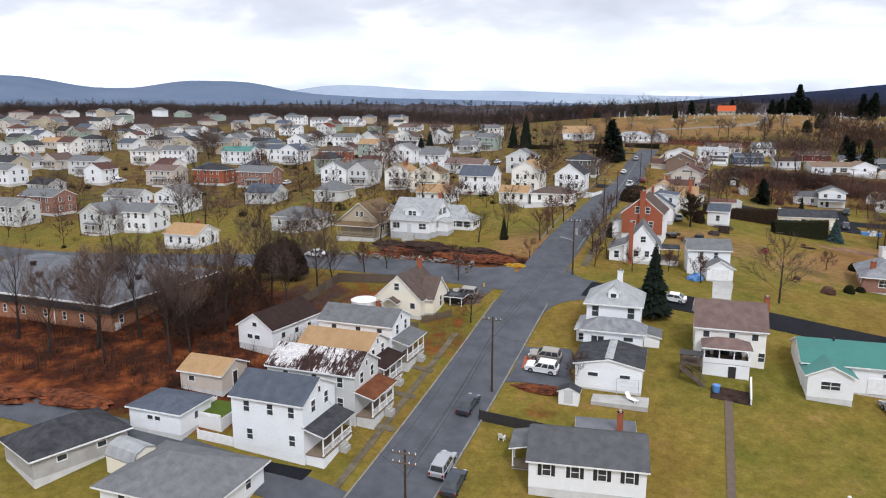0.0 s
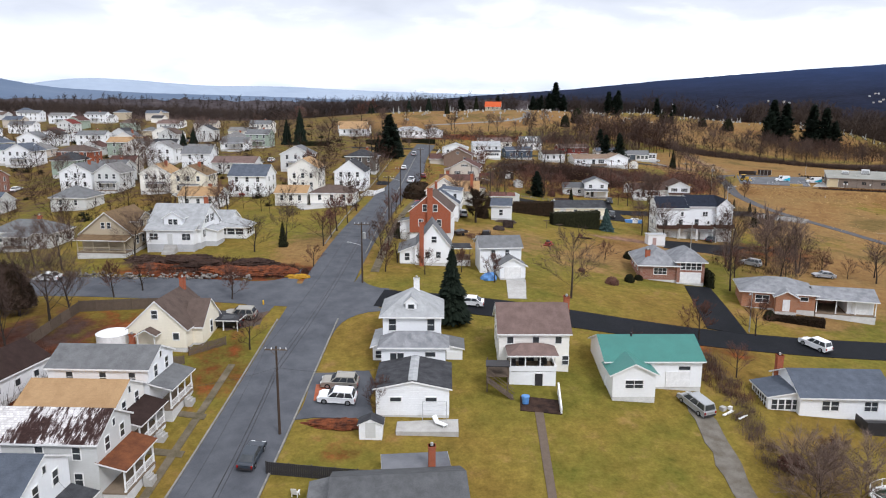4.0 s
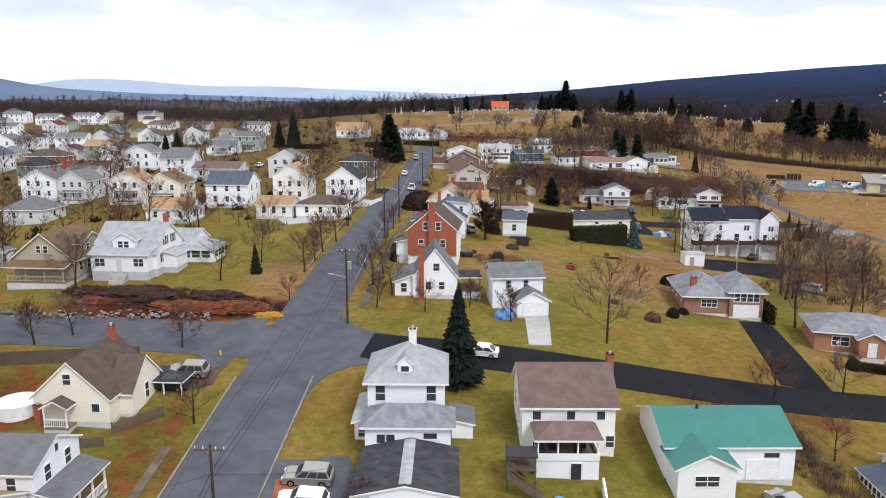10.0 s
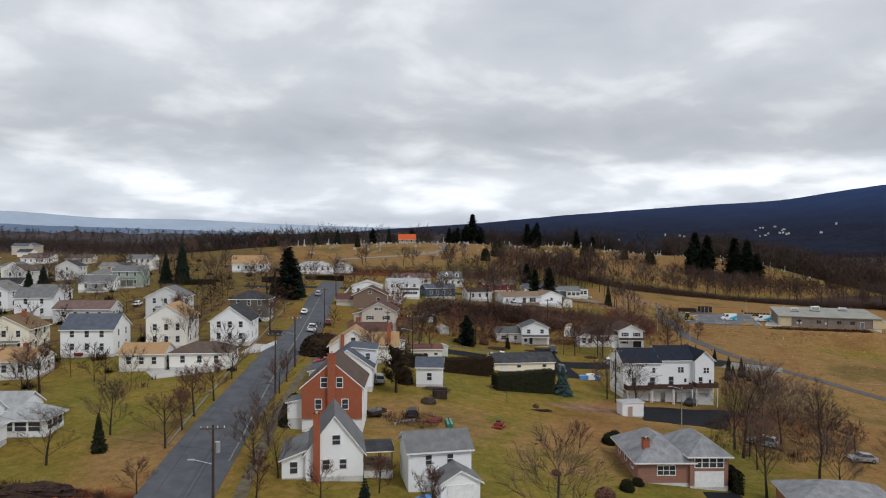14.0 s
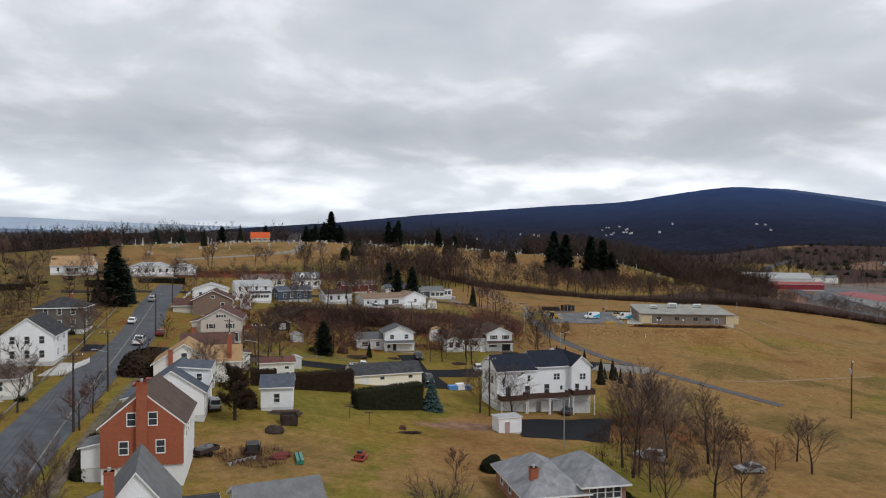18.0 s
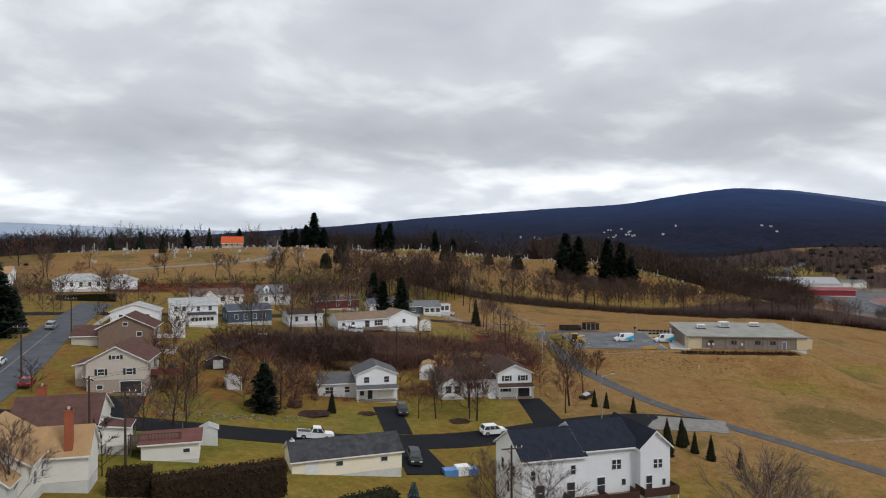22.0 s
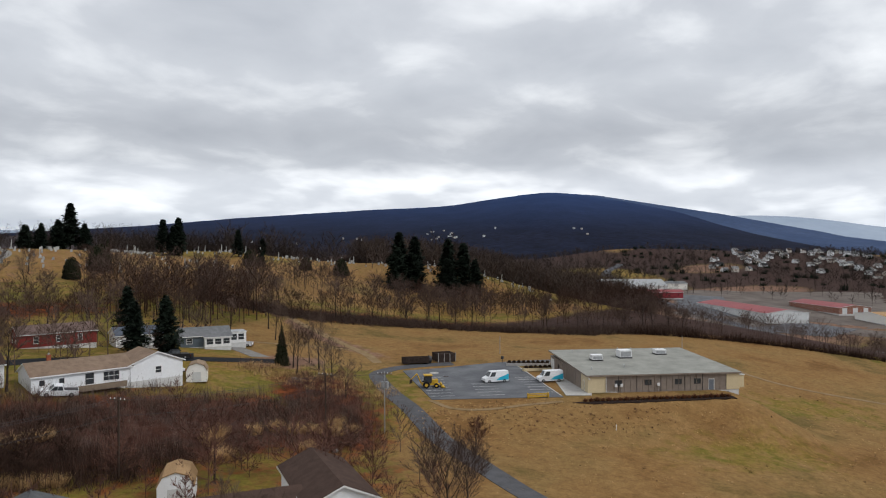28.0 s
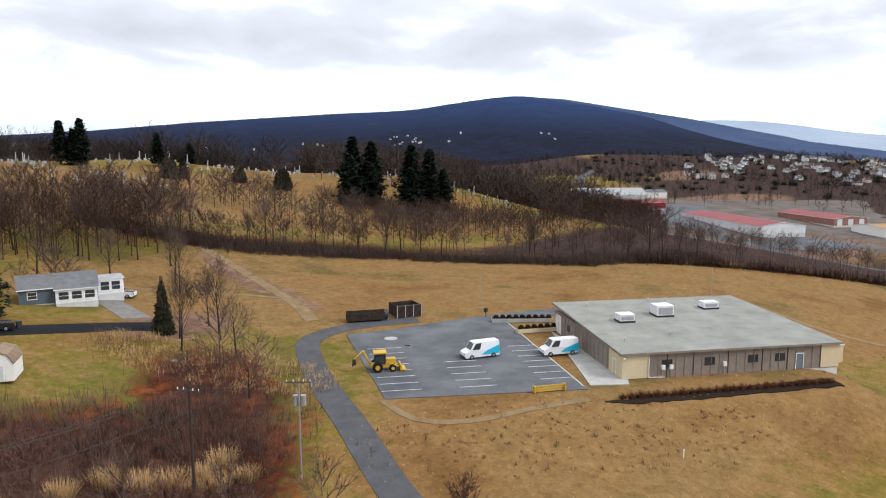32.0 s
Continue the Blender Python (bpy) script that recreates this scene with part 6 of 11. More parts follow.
heap("utility_trailer", "dark loaded utility trailer on the grass", "trailer", 58.6, 161.2, 66, [("bed", -1.6, 1.6, -0.9, 0.9, 0.5, 0.7, RUST), ("side", -1.6, 1.6, -0.95, -0.88, 0.7, 1.3, RUST), ("side", -1.6, 1.6, 0.88, 0.95, 0.7, 1.3, RUST), ("wheel", -0.3, 0.3, -1.1, -0.95, 0, 0.6, TYRE), ("wheel", -0.3, 0.3, 0.95, 1.1, 0, 0.6, TYRE), ("load", -1.2, 1.0, -0.7, 0.7, 0.7, 1.5, DARKTRIM)])
heap("rowing_boat", "upturned green boat on the grass", "boat", 63.4, 157.6, 70, [("hull", -1.9, 1.9, -0.45, 0.45, 0.0, 0.5, surf("green_boat_paint", (0.03, 0.20, 0.15), rough=0.4)), ("keel", -2.1, 2.1, -0.06, 0.06, 0.5, 0.58, RUST)])
heap("garden_tractor", "dull red garden tractor on the grass", "tractor", 71.5, 156.0, 40, [("body", -0.9, 0.9, -0.45, 0.45, 0.3, 0.9, C_OLDRED), ("seat", -0.5, 0.1, -0.3, 0.3, 0.9, 1.2, DARKTRIM), ("deck", -1.3, 1.3, -0.8, 0.8, 0.15, 0.35, C_OLDRED), ("wheel", -0.8, -0.2, -0.62, -0.45, 0, 0.6, TYRE), ("wheel", -0.8, -0.2, 0.45, 0.62, 0, 0.6, TYRE)])
heap("wood_pile", "rough stack of weathered timber", "wood pile", 70.4, 178.2, -30, [("beam", -2.6, 2.6, -0.9, -0.5, 0, 0.4, WOODGREY), ("beam", -2.2, 2.8, -0.4, 0.0, 0, 0.35, WOODGREY), ("beam", -2.5, 2.3, 0.1, 0.5, 0, 0.45, WOODGREY), ("beam", -2.0, 2.2, -0.6, 0.2, 0.45, 0.7, WOODGREY), ("sheet", -1.0, 1.8, 0.4, 1.6, 0.1, 0.2, CONCRETE)])
heap("compost_frame", "dark open timber crate on the lawn", "crate", 68.8, 173.0, -18, [("side", -1.2, 1.2, -1.2, -1.1, 0, 1.5, RUST), ("side", -1.2, 1.2, 1.1, 1.2, 0, 1.5, RUST), ("side", -1.2, -1.1, -1.1, 1.1, 0, 1.5, RUST), ("side", 1.1, 1.2, -1.1, 1.1, 0, 1.5, RUST), ("filling", -1.1, 1.1, -1.1, 1.1, 0, 1.1, DARKTRIM)])
heap("clothes_post", "grey washing line post on the lawn", "washing line", 80.2, 175.0, -10, [("post", -0.05, 0.05, -0.05, 0.05, -0.3, 2.1, WOODGREY), ("arm", -0.8, 0.8, -0.05, 0.05, 1.9, 2.05, WOODGREY)])
heap("clothes_post", "grey washing line post on the lawn", "washing line", 81.6, 171.0, -10, [("post", -0.05, 0.05, -0.05, 0.05, -0.3, 2.1, WOODGREY), ("arm", -0.8, 0.8, -0.05, 0.05, 1.9, 2.05, WOODGREY)])
heap("tarpaulin_pile", "pile under blue and white tarpaulins", "tarpaulin", 119.5, 197.2, -20, [("cover", -2.4, -0.4, -0.9, 0.8, 0, 1.0, BLUEPLASTIC), ("cover", -0.6, 1.4, -0.8, 0.9, 0, 1.3, WHITEPLASTIC), ("cover", 1.2, 2.6, -0.9, 0.6, 0, 0.9, BLUEPLASTIC)])
heap("wheelie_bin", "dark wheeled bin beside the street end", "bin", 192.4, 315.6, 0, [("bin", -0.3, 0.3, -0.3, 0.3, 0, 1.0, DARKTRIM), ("lid", -0.34, 0.34, -0.36, 0.34, 1.0, 1.08, DARKTRIM)])
heap("wheelie_bin", "pale wheeled bin beside the street end", "bin", 191.0, 316.2, 0, [("bin", -0.3, 0.3, -0.3, 0.3, 0, 1.0, CONCRETE), ("lid", -0.34, 0.34, -0.36, 0.34, 1.0, 1.08, CONCRETE)])
heap("junk_heap", "scattered pale boards and boxes by the drive", "junk", 60.6, 82.4, 20, [("board", -1.2, 0.9, -0.2, 0.1, 0, 0.15, TRIM), ("box", -0.3, 0.4, 0.5, 1.1, 0, 0.6, CONCRETE), ("board", 0.2, 1.6, -1.0, -0.8, 0, 0.12, WOODGREY), ("box", 0.8, 1.3, 0.2, 0.6, 0, 0.5, WHITEPLASTIC), ("board", -0.6, 1.2, -1.9, -1.7, 0, 0.12, TRIM)])


# ---------- the town behind, street by street ----------

GREYDARK = siding("dark_weathered_siding", (0.13, 0.115, 0.10))


def with_porch(h):
    """A front porch with a low roof, as most of the older houses have."""
    w = 5.5
    porch(h, w, 2.0, 0.4, -5.2, 0.6, 2.7, ROOFGREY, "sf", 0.6, 3, False, 0.25)

plain_home("white gabled house with an ash-grey roof", -190.6, 458.6, -22, 10.5, 10, 5.2, "gy", 2.7, WHITE, ROOFASH, 2, 0, 3, 2, None, with_porch)
plain_home("white bungalow with a grey roof", -184.1, 487.2, -19, 15.5, 8, 2.9, "gx", 1.9, WHITE, ROOFGREY, 1, 0, 4, 2, None, with_porch)
plain_home("low white ranch house with an ash-grey roof", -125.5, 407.2, -24, 15.5, 8, 2.9, "gx", 1.9, WHITE, ROOFASH, 1, 0, 4, 2, None, with_porch)
plain_home("white gabled house with a grey roof", -121.1, 491.4, -22, 10.5, 10, 5.2, "gy", 2.7, WHITE, ROOFGREY, 2, 0, 3, 2, None, with_porch)
plain_home("white house with a grey roof on the rise", -119.5, 595.3, -17, 15.5, 8.5, 5.2, "gx", 1.9, WHITE, ROOFGREY, 2, 0, 4, 2, None)
plain_home("grey house with a dull red roof", -86.3, 537.3, -23, 10.5, 10, 5.2, "gy", 2.7, GREYSIDE, ROOFRED, 2, 0, 3, 2, None)
plain_home("white bungalow before the far wood", -72.0, 596.6, -20, 15.5, 8, 2.9, "gx", 1.9, WHITE, ROOFASH, 1, 0, 4, 2, None)
plain_home("dark-roofed farm building on the rise", -271.8, 856.5, -23, 15.5, 8, 2.9, "gx", 1.9, TAN, ROOFDARK, 1, 0, 4, 2, None)
plain_home("beige ranch house with a tan roof", -195.2, 366.4, -22, 15.5, 8, 2.9, "gx", 1.9, BEIGE, ROOFTAN, 1, 0, 4, 2, (1.5, 0.8))
plain_home("grey house with a dark hipped roof", -174.9, 362.8, -20, 12.7, 8.5, 5.2, "hip", 2.0, GREYSIDE, ROOFDARK, 2, 0, 4, 2, None)
plain_home("tall ivory house with an ash-grey hipped roof", -134.3, 326.4, -18, 10.7, 8.5, 5.2, "hip", 2.0, IVORY, ROOFASH, 2, 0, 3, 2, None, with_porch)
plain_home("white house with a brick porch", -121.3, 331.0, -18, 13.0, 8.5, 5.2, "gx", 1.9, WHITE, ROOFGREY, 2, 0, 4, 2, None)
plain_home("small white gabled cottage with an ash-grey roof", -174.0, 302.1, -17, 8.2, 10, 2.9, "gy", 2.7, WHITE, ROOFASH, 1, 0, 3, 2, (1.5, 0.8), with_porch)
plain_home("beige cottage with a brown roof", -164.5, 307.9, -22, 9.4, 10, 2.9, "gy", 2.7, BEIGE, ROOFBROWN, 1, 0, 3, 2, None, with_porch)
plain_home("long grey house with a grey roof", -146.0, 296.8, -19, 14.2, 8.5, 5.2, "gx", 1.9, GREYSIDE, ROOFGREY, 2, 0, 4, 2, (1.5, 0.8), with_porch)
plain_home("white house with a green roof", -92.3, 329.3, -21, 15.5, 8.5, 5.2, "gx", 1.9, WHITE, ROOFGREEN, 2, 0, 4, 2, None)
plain_home("white house with a slate roof", -72.3, 332.7, -19, 15.5, 8.5, 5.2, "gx", 1.9, WHITE, ROOFSLATE, 2, 0, 4, 2, None)
plain_home("red brick house with a hipped roof", -47.2, 318.5, -17, 13.2, 8.5, 5.2, "hip", 2.0, BRICK, ROOFBROWN, 2, 0, 4, 2, None)
plain_home("ivory gabled house with a grey roof", -33.5, 359.3, -19, 10.5, 10, 5.2, "gy", 2.7, IVORY, ROOFGREY, 2, 0, 3, 2, (1.5, 0.8))
plain_home("white bungalow with a dark roof", -17.1, 345.6, -16, 9.8, 8, 2.9, "gx", 1.9, WHITE, ROOFDARK, 1, 0, 3, 2, None)
plain_home("dark red brick house with a dark roof", -90.3, 283.9, -18, 13.8, 8.5, 5.2, "hip", 2.0, BRICK, ROOFDARK, 2, 0, 4, 2, (1.5, 0.8))
plain_home("brick double house with a grey roof", -70.4, 275.5, -19, 14.9, 8.5, 5.2, "gx", 1.9, BRICKBROWN, ROOFGREY, 2, 0, 4, 2, (1.5, 0.8), with_porch)
plain_home("long low white house with an ash-grey roof", -108.2, 244.8, -17, 13.7, 8, 2.9, "gx", 1.9, WHITE, ROOFASH, 1, 0, 4, 2, None, with_porch)
plain_home("white two-storey gabled house", -85.6, 230.4, -18, 10.5, 10, 5.2, "gy", 2.7, WHITE, ROOFASH, 2, 0, 3, 2, None, with_porch)
plain_home("brick house with a grey roof and porch", -126.5, 228.0, -22, 14.9, 8.5, 5.2, "gx", 1.9, BRICKBROWN, ROOFGREY, 2, 0, 4, 2, None)
plain_home("grey gabled house behind bare trees", -93.2, 197.0, -24, 9.7, 10, 5.2, "gy", 2.7, GREYSIDE, ROOFGREY, 2, 0, 3, 2, None, with_porch)
plain_home("white house behind bare trees", -82.2, 196.8, -18, 8.6, 8.5, 5.2, "gx", 1.9, WHITE, ROOFGREY, 2, 0, 3, 2, (1.5, 0.8))
plain_home("pale grey house by the wood", -126.2, 209.5, -16, 9.9, 8.5, 5.2, "gx", 1.9, GREYSIDE, ROOFASH, 2, 0, 3, 2, None)
plain_home("white house with a beige roof", -60.3, 169.3, -22, 9.5, 8, 2.9, "gx", 1.9, WHITE, ROOFTAN, 1, 0, 3, 2, (1.5, 0.8))
plain_home("grey bungalow with a broad hipped roof and porch", -36.0, 181.6, -24, 13.5, 8, 2.9, "hip", 2.0, GREYSIDE, ROOFGREY, 1, 0, 4, 2, (1.5, 0.8), with_porch)
plain_home("beige house with a mauve roof", -108.6, 282.2, -19, 13.2, 8.5, 5.2, "gx", 1.9, BEIGE, ROOFMAUVE, 2, 0, 4, 2, (1.5, 0.8), with_porch)
plain_home("white house with a front porch", -52.4, 395.9, -17, 13.4, 8.5, 5.2, "gx", 1.9, WHITE, ROOFGREY, 2, 0, 4, 2, (1.5, 0.8))
plain_home("white ranch house with a dark roof", -98.7, 401.6, -17, 15.5, 8, 2.9, "gx", 1.9, WHITE, ROOFDARK, 1, 0, 4, 2, None, with_porch)
plain_home("ivory ranch house with a brown roof", -23.4, 555.9, -20, 15.5, 8, 2.9, "gx", 1.9, IVORY, ROOFBROWN, 1, 0, 4, 2, None)
plain_home("grey cottage with a dark roof", -143.7, 259.4, -20, 10.0, 8, 2.9, "gx", 1.9, GREYSIDE, ROOFDARK, 1, 0, 3, 2, None)
plain_home("white house at the edge of the wood", -162.9, 269.7, -20, 8.5, 8.5, 5.2, "gx", 1.9, WHITE, ROOFGREY, 2, 0, 3, 2, None)
plain_home("white gabled house, one of a pair", -38.3, 267.4, -22, 10.5, 10, 5.2, "gy", 2.7, WHITE, ROOFGREY, 2, 0, 3, 2, (1.5, 0.8))
plain_home("pale gabled house, one of a pair", -28.4, 258.8, -20, 8.0, 10, 5.2, "gy", 2.7, GREYSIDE, ROOFASH, 2, 0, 3, 2, None, with_porch)
plain_home("white house with a slate roof", -67.6, 328.4, -21, 10.5, 10, 5.2, "gy", 2.7, WHITE, ROOFSLATE, 2, 0, 3, 2, None, with_porch)
plain_home("white house with an ash-grey roof", -98.0, 584.5, -19, 15.5, 8.5, 5.2, "gx", 1.9, WHITE, ROOFASH, 2, 0, 4, 2, None, with_porch)
plain_home("white double house with a grey roof", -110.5, 528.7, -19, 15.5, 8.5, 5.2, "gx", 1.9, WHITE, ROOFGREY, 2, 0, 4, 2, None)
plain_home("white ranch house before the wood", -74.0, 600.7, -21, 15.5, 8, 2.9, "gx", 1.9, WHITE, ROOFGREY, 1, 0, 4, 2, None)
plain_home("ivory house with a front porch", -25.4, 321.7, -24, 10.1, 10, 5.2, "gy", 2.7, IVORY, ROOFASH, 2, 0, 3, 2, (1.5, 0.8))
plain_home("ivory house with a tan roof", -14.2, 248.6, -16, 9.1, 10, 5.2, "gy", 2.7, IVORY, ROOFTAN, 2, 0, 3, 2, (1.5, 0.8), with_porch)
plain_home("cream house with a balcony and ochre roof", -4.4, 239.6, -19, 10.5, 10, 5.2, "gy", 2.7, CREAM, ROOFOCHRE, 2, 0, 3, 2, (1.5, 0.8), with_porch)
plain_home("white house with a glazed porch", -15.8, 307.6, -21, 10.5, 10, 5.2, "gy", 2.7, WHITE, ROOFASH, 2, 0, 3, 2, None)
plain_home("white bungalow with an ash-grey roof", -2.7, 315.0, -22, 10.3, 8, 2.9, "gx", 1.9, WHITE, ROOFASH, 1, 0, 3, 2, None)
plain_home("low grey house with a mauve roof", 9.3, 273.1, -24, 15.2, 8, 2.9, "gx", 1.9, GREYSIDE, ROOFMAUVE, 1, 0, 4, 2, None)
plain_home("white garage with a tan roof", -1.6, 213.5, -22, 10.6, 8, 2.9, "gx", 1.9, WHITE, ROOFTAN, 1, 0, 3, 2, (1.5, 0.8))
plain_home("green house with a grey roof", 21.8, 343.3, -22, 10.2, 8.5, 5.2, "gx", 1.9, GREENSIDE, ROOFGREY, 2, 0, 3, 2, (1.5, 0.8), with_porch)
plain_home("pale cottage with a hipped roof", 12.6, 366.8, -18, 10.0, 8, 2.9, "hip", 2.0, IVORY, ROOFASH, 1, 0, 3, 2, (1.5, 0.8), with_porch)
plain_home("white ranch house with a tan roof", 72.7, 387.2, -21, 15.5, 8, 2.9, "gx", 1.9, WHITE, ROOFTAN, 1, 0, 4, 2, None, with_porch)
plain_home("sage green house with a porch", -31.1, 338.9, -17, 15.3, 8.5, 5.2, "gx", 1.9, GREENSIDE, ROOFTAN, 2, 0, 4, 2, (1.5, 0.8), with_porch)
plain_home("ivory house with a slate roof", -20.9, 440.9, -19, 15.5, 8, 2.9, "gx", 1.9, IVORY, ROOFSLATE, 1, 0, 4, 2, None, with_porch)
plain_home("beige ranch house with a brown roof", -1.0, 526.3, -22, 15.5, 8, 2.9, "gx", 1.9, BEIGE, ROOFBROWN, 1, 0, 4, 2, (1.5, 0.8), with_porch)
plain_home("white ranch house with a mauve roof", -25.3, 547.6, -22, 15.5, 8, 2.9, "gx", 1.9, WHITE, ROOFMAUVE, 1, 0, 4, 2, None)
plain_home("grey double house with a grey roof", -29.2, 272.1, -23, 9.1, 8.5, 5.2, "gx", 1.9, GREYSIDE, ROOFGREY, 2, 0, 3, 2, (1.5, 0.8))
plain_home("grey gabled house with a grey roof", 30.1, 271.4, -19, 10.5, 10, 5.2, "gy", 2.7, GREYSIDE, ROOFGREY, 2, 0, 3, 2, None, with_porch)
plain_home("dark weathered house among trees", 51.7, 264.9, -23, 10.5, 8.5, 5.2, "hip", 2.0, GREYDARK, ROOFDARK, 2, 0, 3, 2, (1.5, 0.8))
plain_home("white house on the far street", -76.7, 595.5, -22, 15.5, 8.5, 5.2, "gx", 1.9, WHITE, ROOFGREY, 2, 0, 4, 2, (1.5, 0.8), with_porch)
plain_home("ivory bungalow with an ash-grey roof", 18.7, 421.9, -21, 15.5, 8, 2.9, "gx", 1.9, IVORY, ROOFASH, 1, 0, 4, 2, None)
plain_home("ivory house among spruces", 29.0, 433.2, -23, 12.5, 8.5, 5.2, "gx", 1.9, IVORY, ROOFGREY, 2, 0, 4, 2, (1.5, 0.8))
plain_home("white house with a tan roof and tall chimney", 75.4, 407.2, -17, 15.5, 8, 2.9, "gx", 1.9, WHITE, ROOFTAN, 1, 0, 4, 2, None, with_porch)
plain_home("white house with a grey roof", 11.2, 334.9, -16, 11.6, 8, 2.9, "gx", 1.9, WHITE, ROOFGREY, 1, 0, 3, 2, None, with_porch)

# ---------- more of the town's houses, lot by lot ----------
rf = random.Random(77)
TAKEN = [tuple(o.matrix_basis.translation[:2]) for o in bpy.data.objects if o.parent is None and o.type == "EMPTY" and o.name.startswith("house")]
COATS = [("white", WHITE), ("tan", TAN), ("ivory", IVORY), ("pale grey", GREYSIDE), ("beige", BEIGE), ("sage", GREENSIDE)]
TOPS = [("grey", ROOFGREY), ("ash-grey", ROOFASH), ("charcoal", ROOFDARK), ("brown", ROOFBROWN), ("slate", ROOFSLATE), ("maroon", ROOFMAROON)]
made = 0
for row in range(10):
    for col in range(-16, 4):
        x, y = col * 19 + rf.uniform(-4, 4) - row * 3, 232 + row * 29 + rf.uniform(-5, 5) - col * 2.5
        if not -33 < math.degrees(math.atan2(x, y)) < 1.5 or made >= 52 or min(math.hypot(x - a, y - b) for a, b in TAKEN) < 15.5:
            continue
        (cn, coat), (tn, top) = rf.choice(COATS), rf.choice(TOPS)
        two, gable = rf.random() < 0.6, rf.choice(("gx", "gy", "hip"))
        plain_home(f"{cn} {'two-storey house' if two else 'bungalow'} with a {tn} roof in the town", x, y, rf.choice((-20, -20, 70)) + rf.uniform(-3, 3), rf.uniform(8.5, 11), rf.uniform(8, 9.5), 5.2 if two else 2.9, gable, rf.uniform(1.9, 2.7), coat, top, 2 if two else 1, 0, 2, 1)
        TAKEN.append((x, y))
        made += 1


def far_house(x, y, turn, w, d, hh, rise, gable, wall, top, label, group):
    """A house far off: walls, roof and chimney."""
    h = thing("house", label, "house", pose(x, y, ground(x, y), 0, 0, turn), group)
    s = Soup().box(-w / 2, w / 2, -d / 2, d / 2, -3, hh)
    if gable == "gx":
        s.prism([(-d / 2, hh), (d / 2, hh), (0, hh + rise)], "x", -w / 2, w / 2)
    elif gable == "gy":
        s.prism([(-w / 2, hh), (w / 2, hh), (0, hh + rise)], "y", -d / 2, d / 2)
    part("wall", s.mesh("wall", wall), h)
    part("roof", roof_soup(gable, w, d, hh, rise, 0.45, 0, 0).mesh("roof", [top, TRIM]), h)
    return h


for i in range(66):
    b, dist = radians(rf.uniform(-34, -3)), rf.uniform(470, 690)
    x, y = dist * math.sin(b), dist * math.cos(b)
    if min(math.hypot(x - a, y - c) for a, c in TAKEN) < 15:
        continue
    (cn, coat), (tn, top) = rf.choice(COATS), rf.choice(TOPS)
    two = rf.random() < 0.5
    far_house(x, y, rf.choice((-20, -20, 70)) + rf.uniform(-5, 5), rf.uniform(9, 14), rf.uniform(8, 9.5), 5.4 if two else 3.0, rf.uniform(1.8, 2.7), rf.choice(("gx", "gy", "hip")), coat, top,
              f"{cn} {'two-storey house' if two else 'bungalow'} with a {tn} roof before the far wood", "far houses of the town")
    TAKEN.append((x, y))


# ---------- far ridges ----------
def ridge(name, label, far_m, profile, mat, inner=0.62, lump=0.05, rows=26, jag=2.0):
    """A wooded ridge round the eye: (bearing, degrees above the level) along its crest."""
    ba, el = zip(*profile)
    bs = np.linspace(ba[0], ba[-1], 240)
    crest = np.interp(bs, ba, el)
    k = np.hanning(15)
    crest = np.convolve(np.pad(crest, 7, "edge"), k / k.sum(), "valid")
    vs, fs = [], []
    for j in range(rows):
        v = j / (rows - 1)
        d = far_m * (inner + (1 - inner) * v)
        for b, e_ in zip(bs, crest):
            top = 32 + far_m * math.tan(radians(e_))
            n = noise.noise((b * 0.22, v * 3.0, far_m * 0.01)) * 0.6 + noise.noise((b * 0.9, v * 7.0, 3.0)) * 0.25 + noise.noise((b * 6.0, v * 20, 9.0)) * 0.05
            z = -30 + (top + 30) * (v ** 1.25) * (1 + lump * n * (1 - v) * 3) + (noise.noise((b * 9.0, 0, 1)) * jag if v > 0.9 else 0)
            vs.append((75 + d * math.sin(radians(b)), 120 + d * math.cos(radians(b)), z))
    n = len(bs)
    for j in range(rows - 1):
        fs += [(j * n + i, j * n + i + 1, (j + 1) * n + i + 1, (j + 1) * n + i) for i in range(n - 1)]
    return tagged(new(name, mesh_of(name, vs, fs, mat, smooth=True)), label, "mountain", kind="structure")


# aerial haze is put into the colour: the mix turns bluer with height
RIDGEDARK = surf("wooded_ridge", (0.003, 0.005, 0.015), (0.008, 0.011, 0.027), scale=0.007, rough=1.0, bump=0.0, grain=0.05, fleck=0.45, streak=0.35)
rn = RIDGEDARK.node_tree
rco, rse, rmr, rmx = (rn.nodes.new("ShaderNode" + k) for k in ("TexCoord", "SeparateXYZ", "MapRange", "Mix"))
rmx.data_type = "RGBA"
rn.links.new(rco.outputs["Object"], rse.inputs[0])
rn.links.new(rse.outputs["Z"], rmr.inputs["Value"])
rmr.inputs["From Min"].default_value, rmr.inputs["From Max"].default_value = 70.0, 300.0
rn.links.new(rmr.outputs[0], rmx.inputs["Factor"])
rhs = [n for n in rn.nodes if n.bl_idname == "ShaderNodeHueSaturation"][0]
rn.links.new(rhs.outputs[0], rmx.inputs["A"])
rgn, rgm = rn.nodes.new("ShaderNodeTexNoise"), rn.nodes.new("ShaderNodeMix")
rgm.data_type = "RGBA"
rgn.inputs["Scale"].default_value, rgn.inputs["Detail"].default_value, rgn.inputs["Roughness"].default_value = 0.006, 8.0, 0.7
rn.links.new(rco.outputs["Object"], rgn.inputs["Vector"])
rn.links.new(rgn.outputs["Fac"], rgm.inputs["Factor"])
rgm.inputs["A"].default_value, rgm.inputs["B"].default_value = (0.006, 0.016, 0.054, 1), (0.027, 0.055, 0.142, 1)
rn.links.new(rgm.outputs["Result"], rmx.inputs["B"])
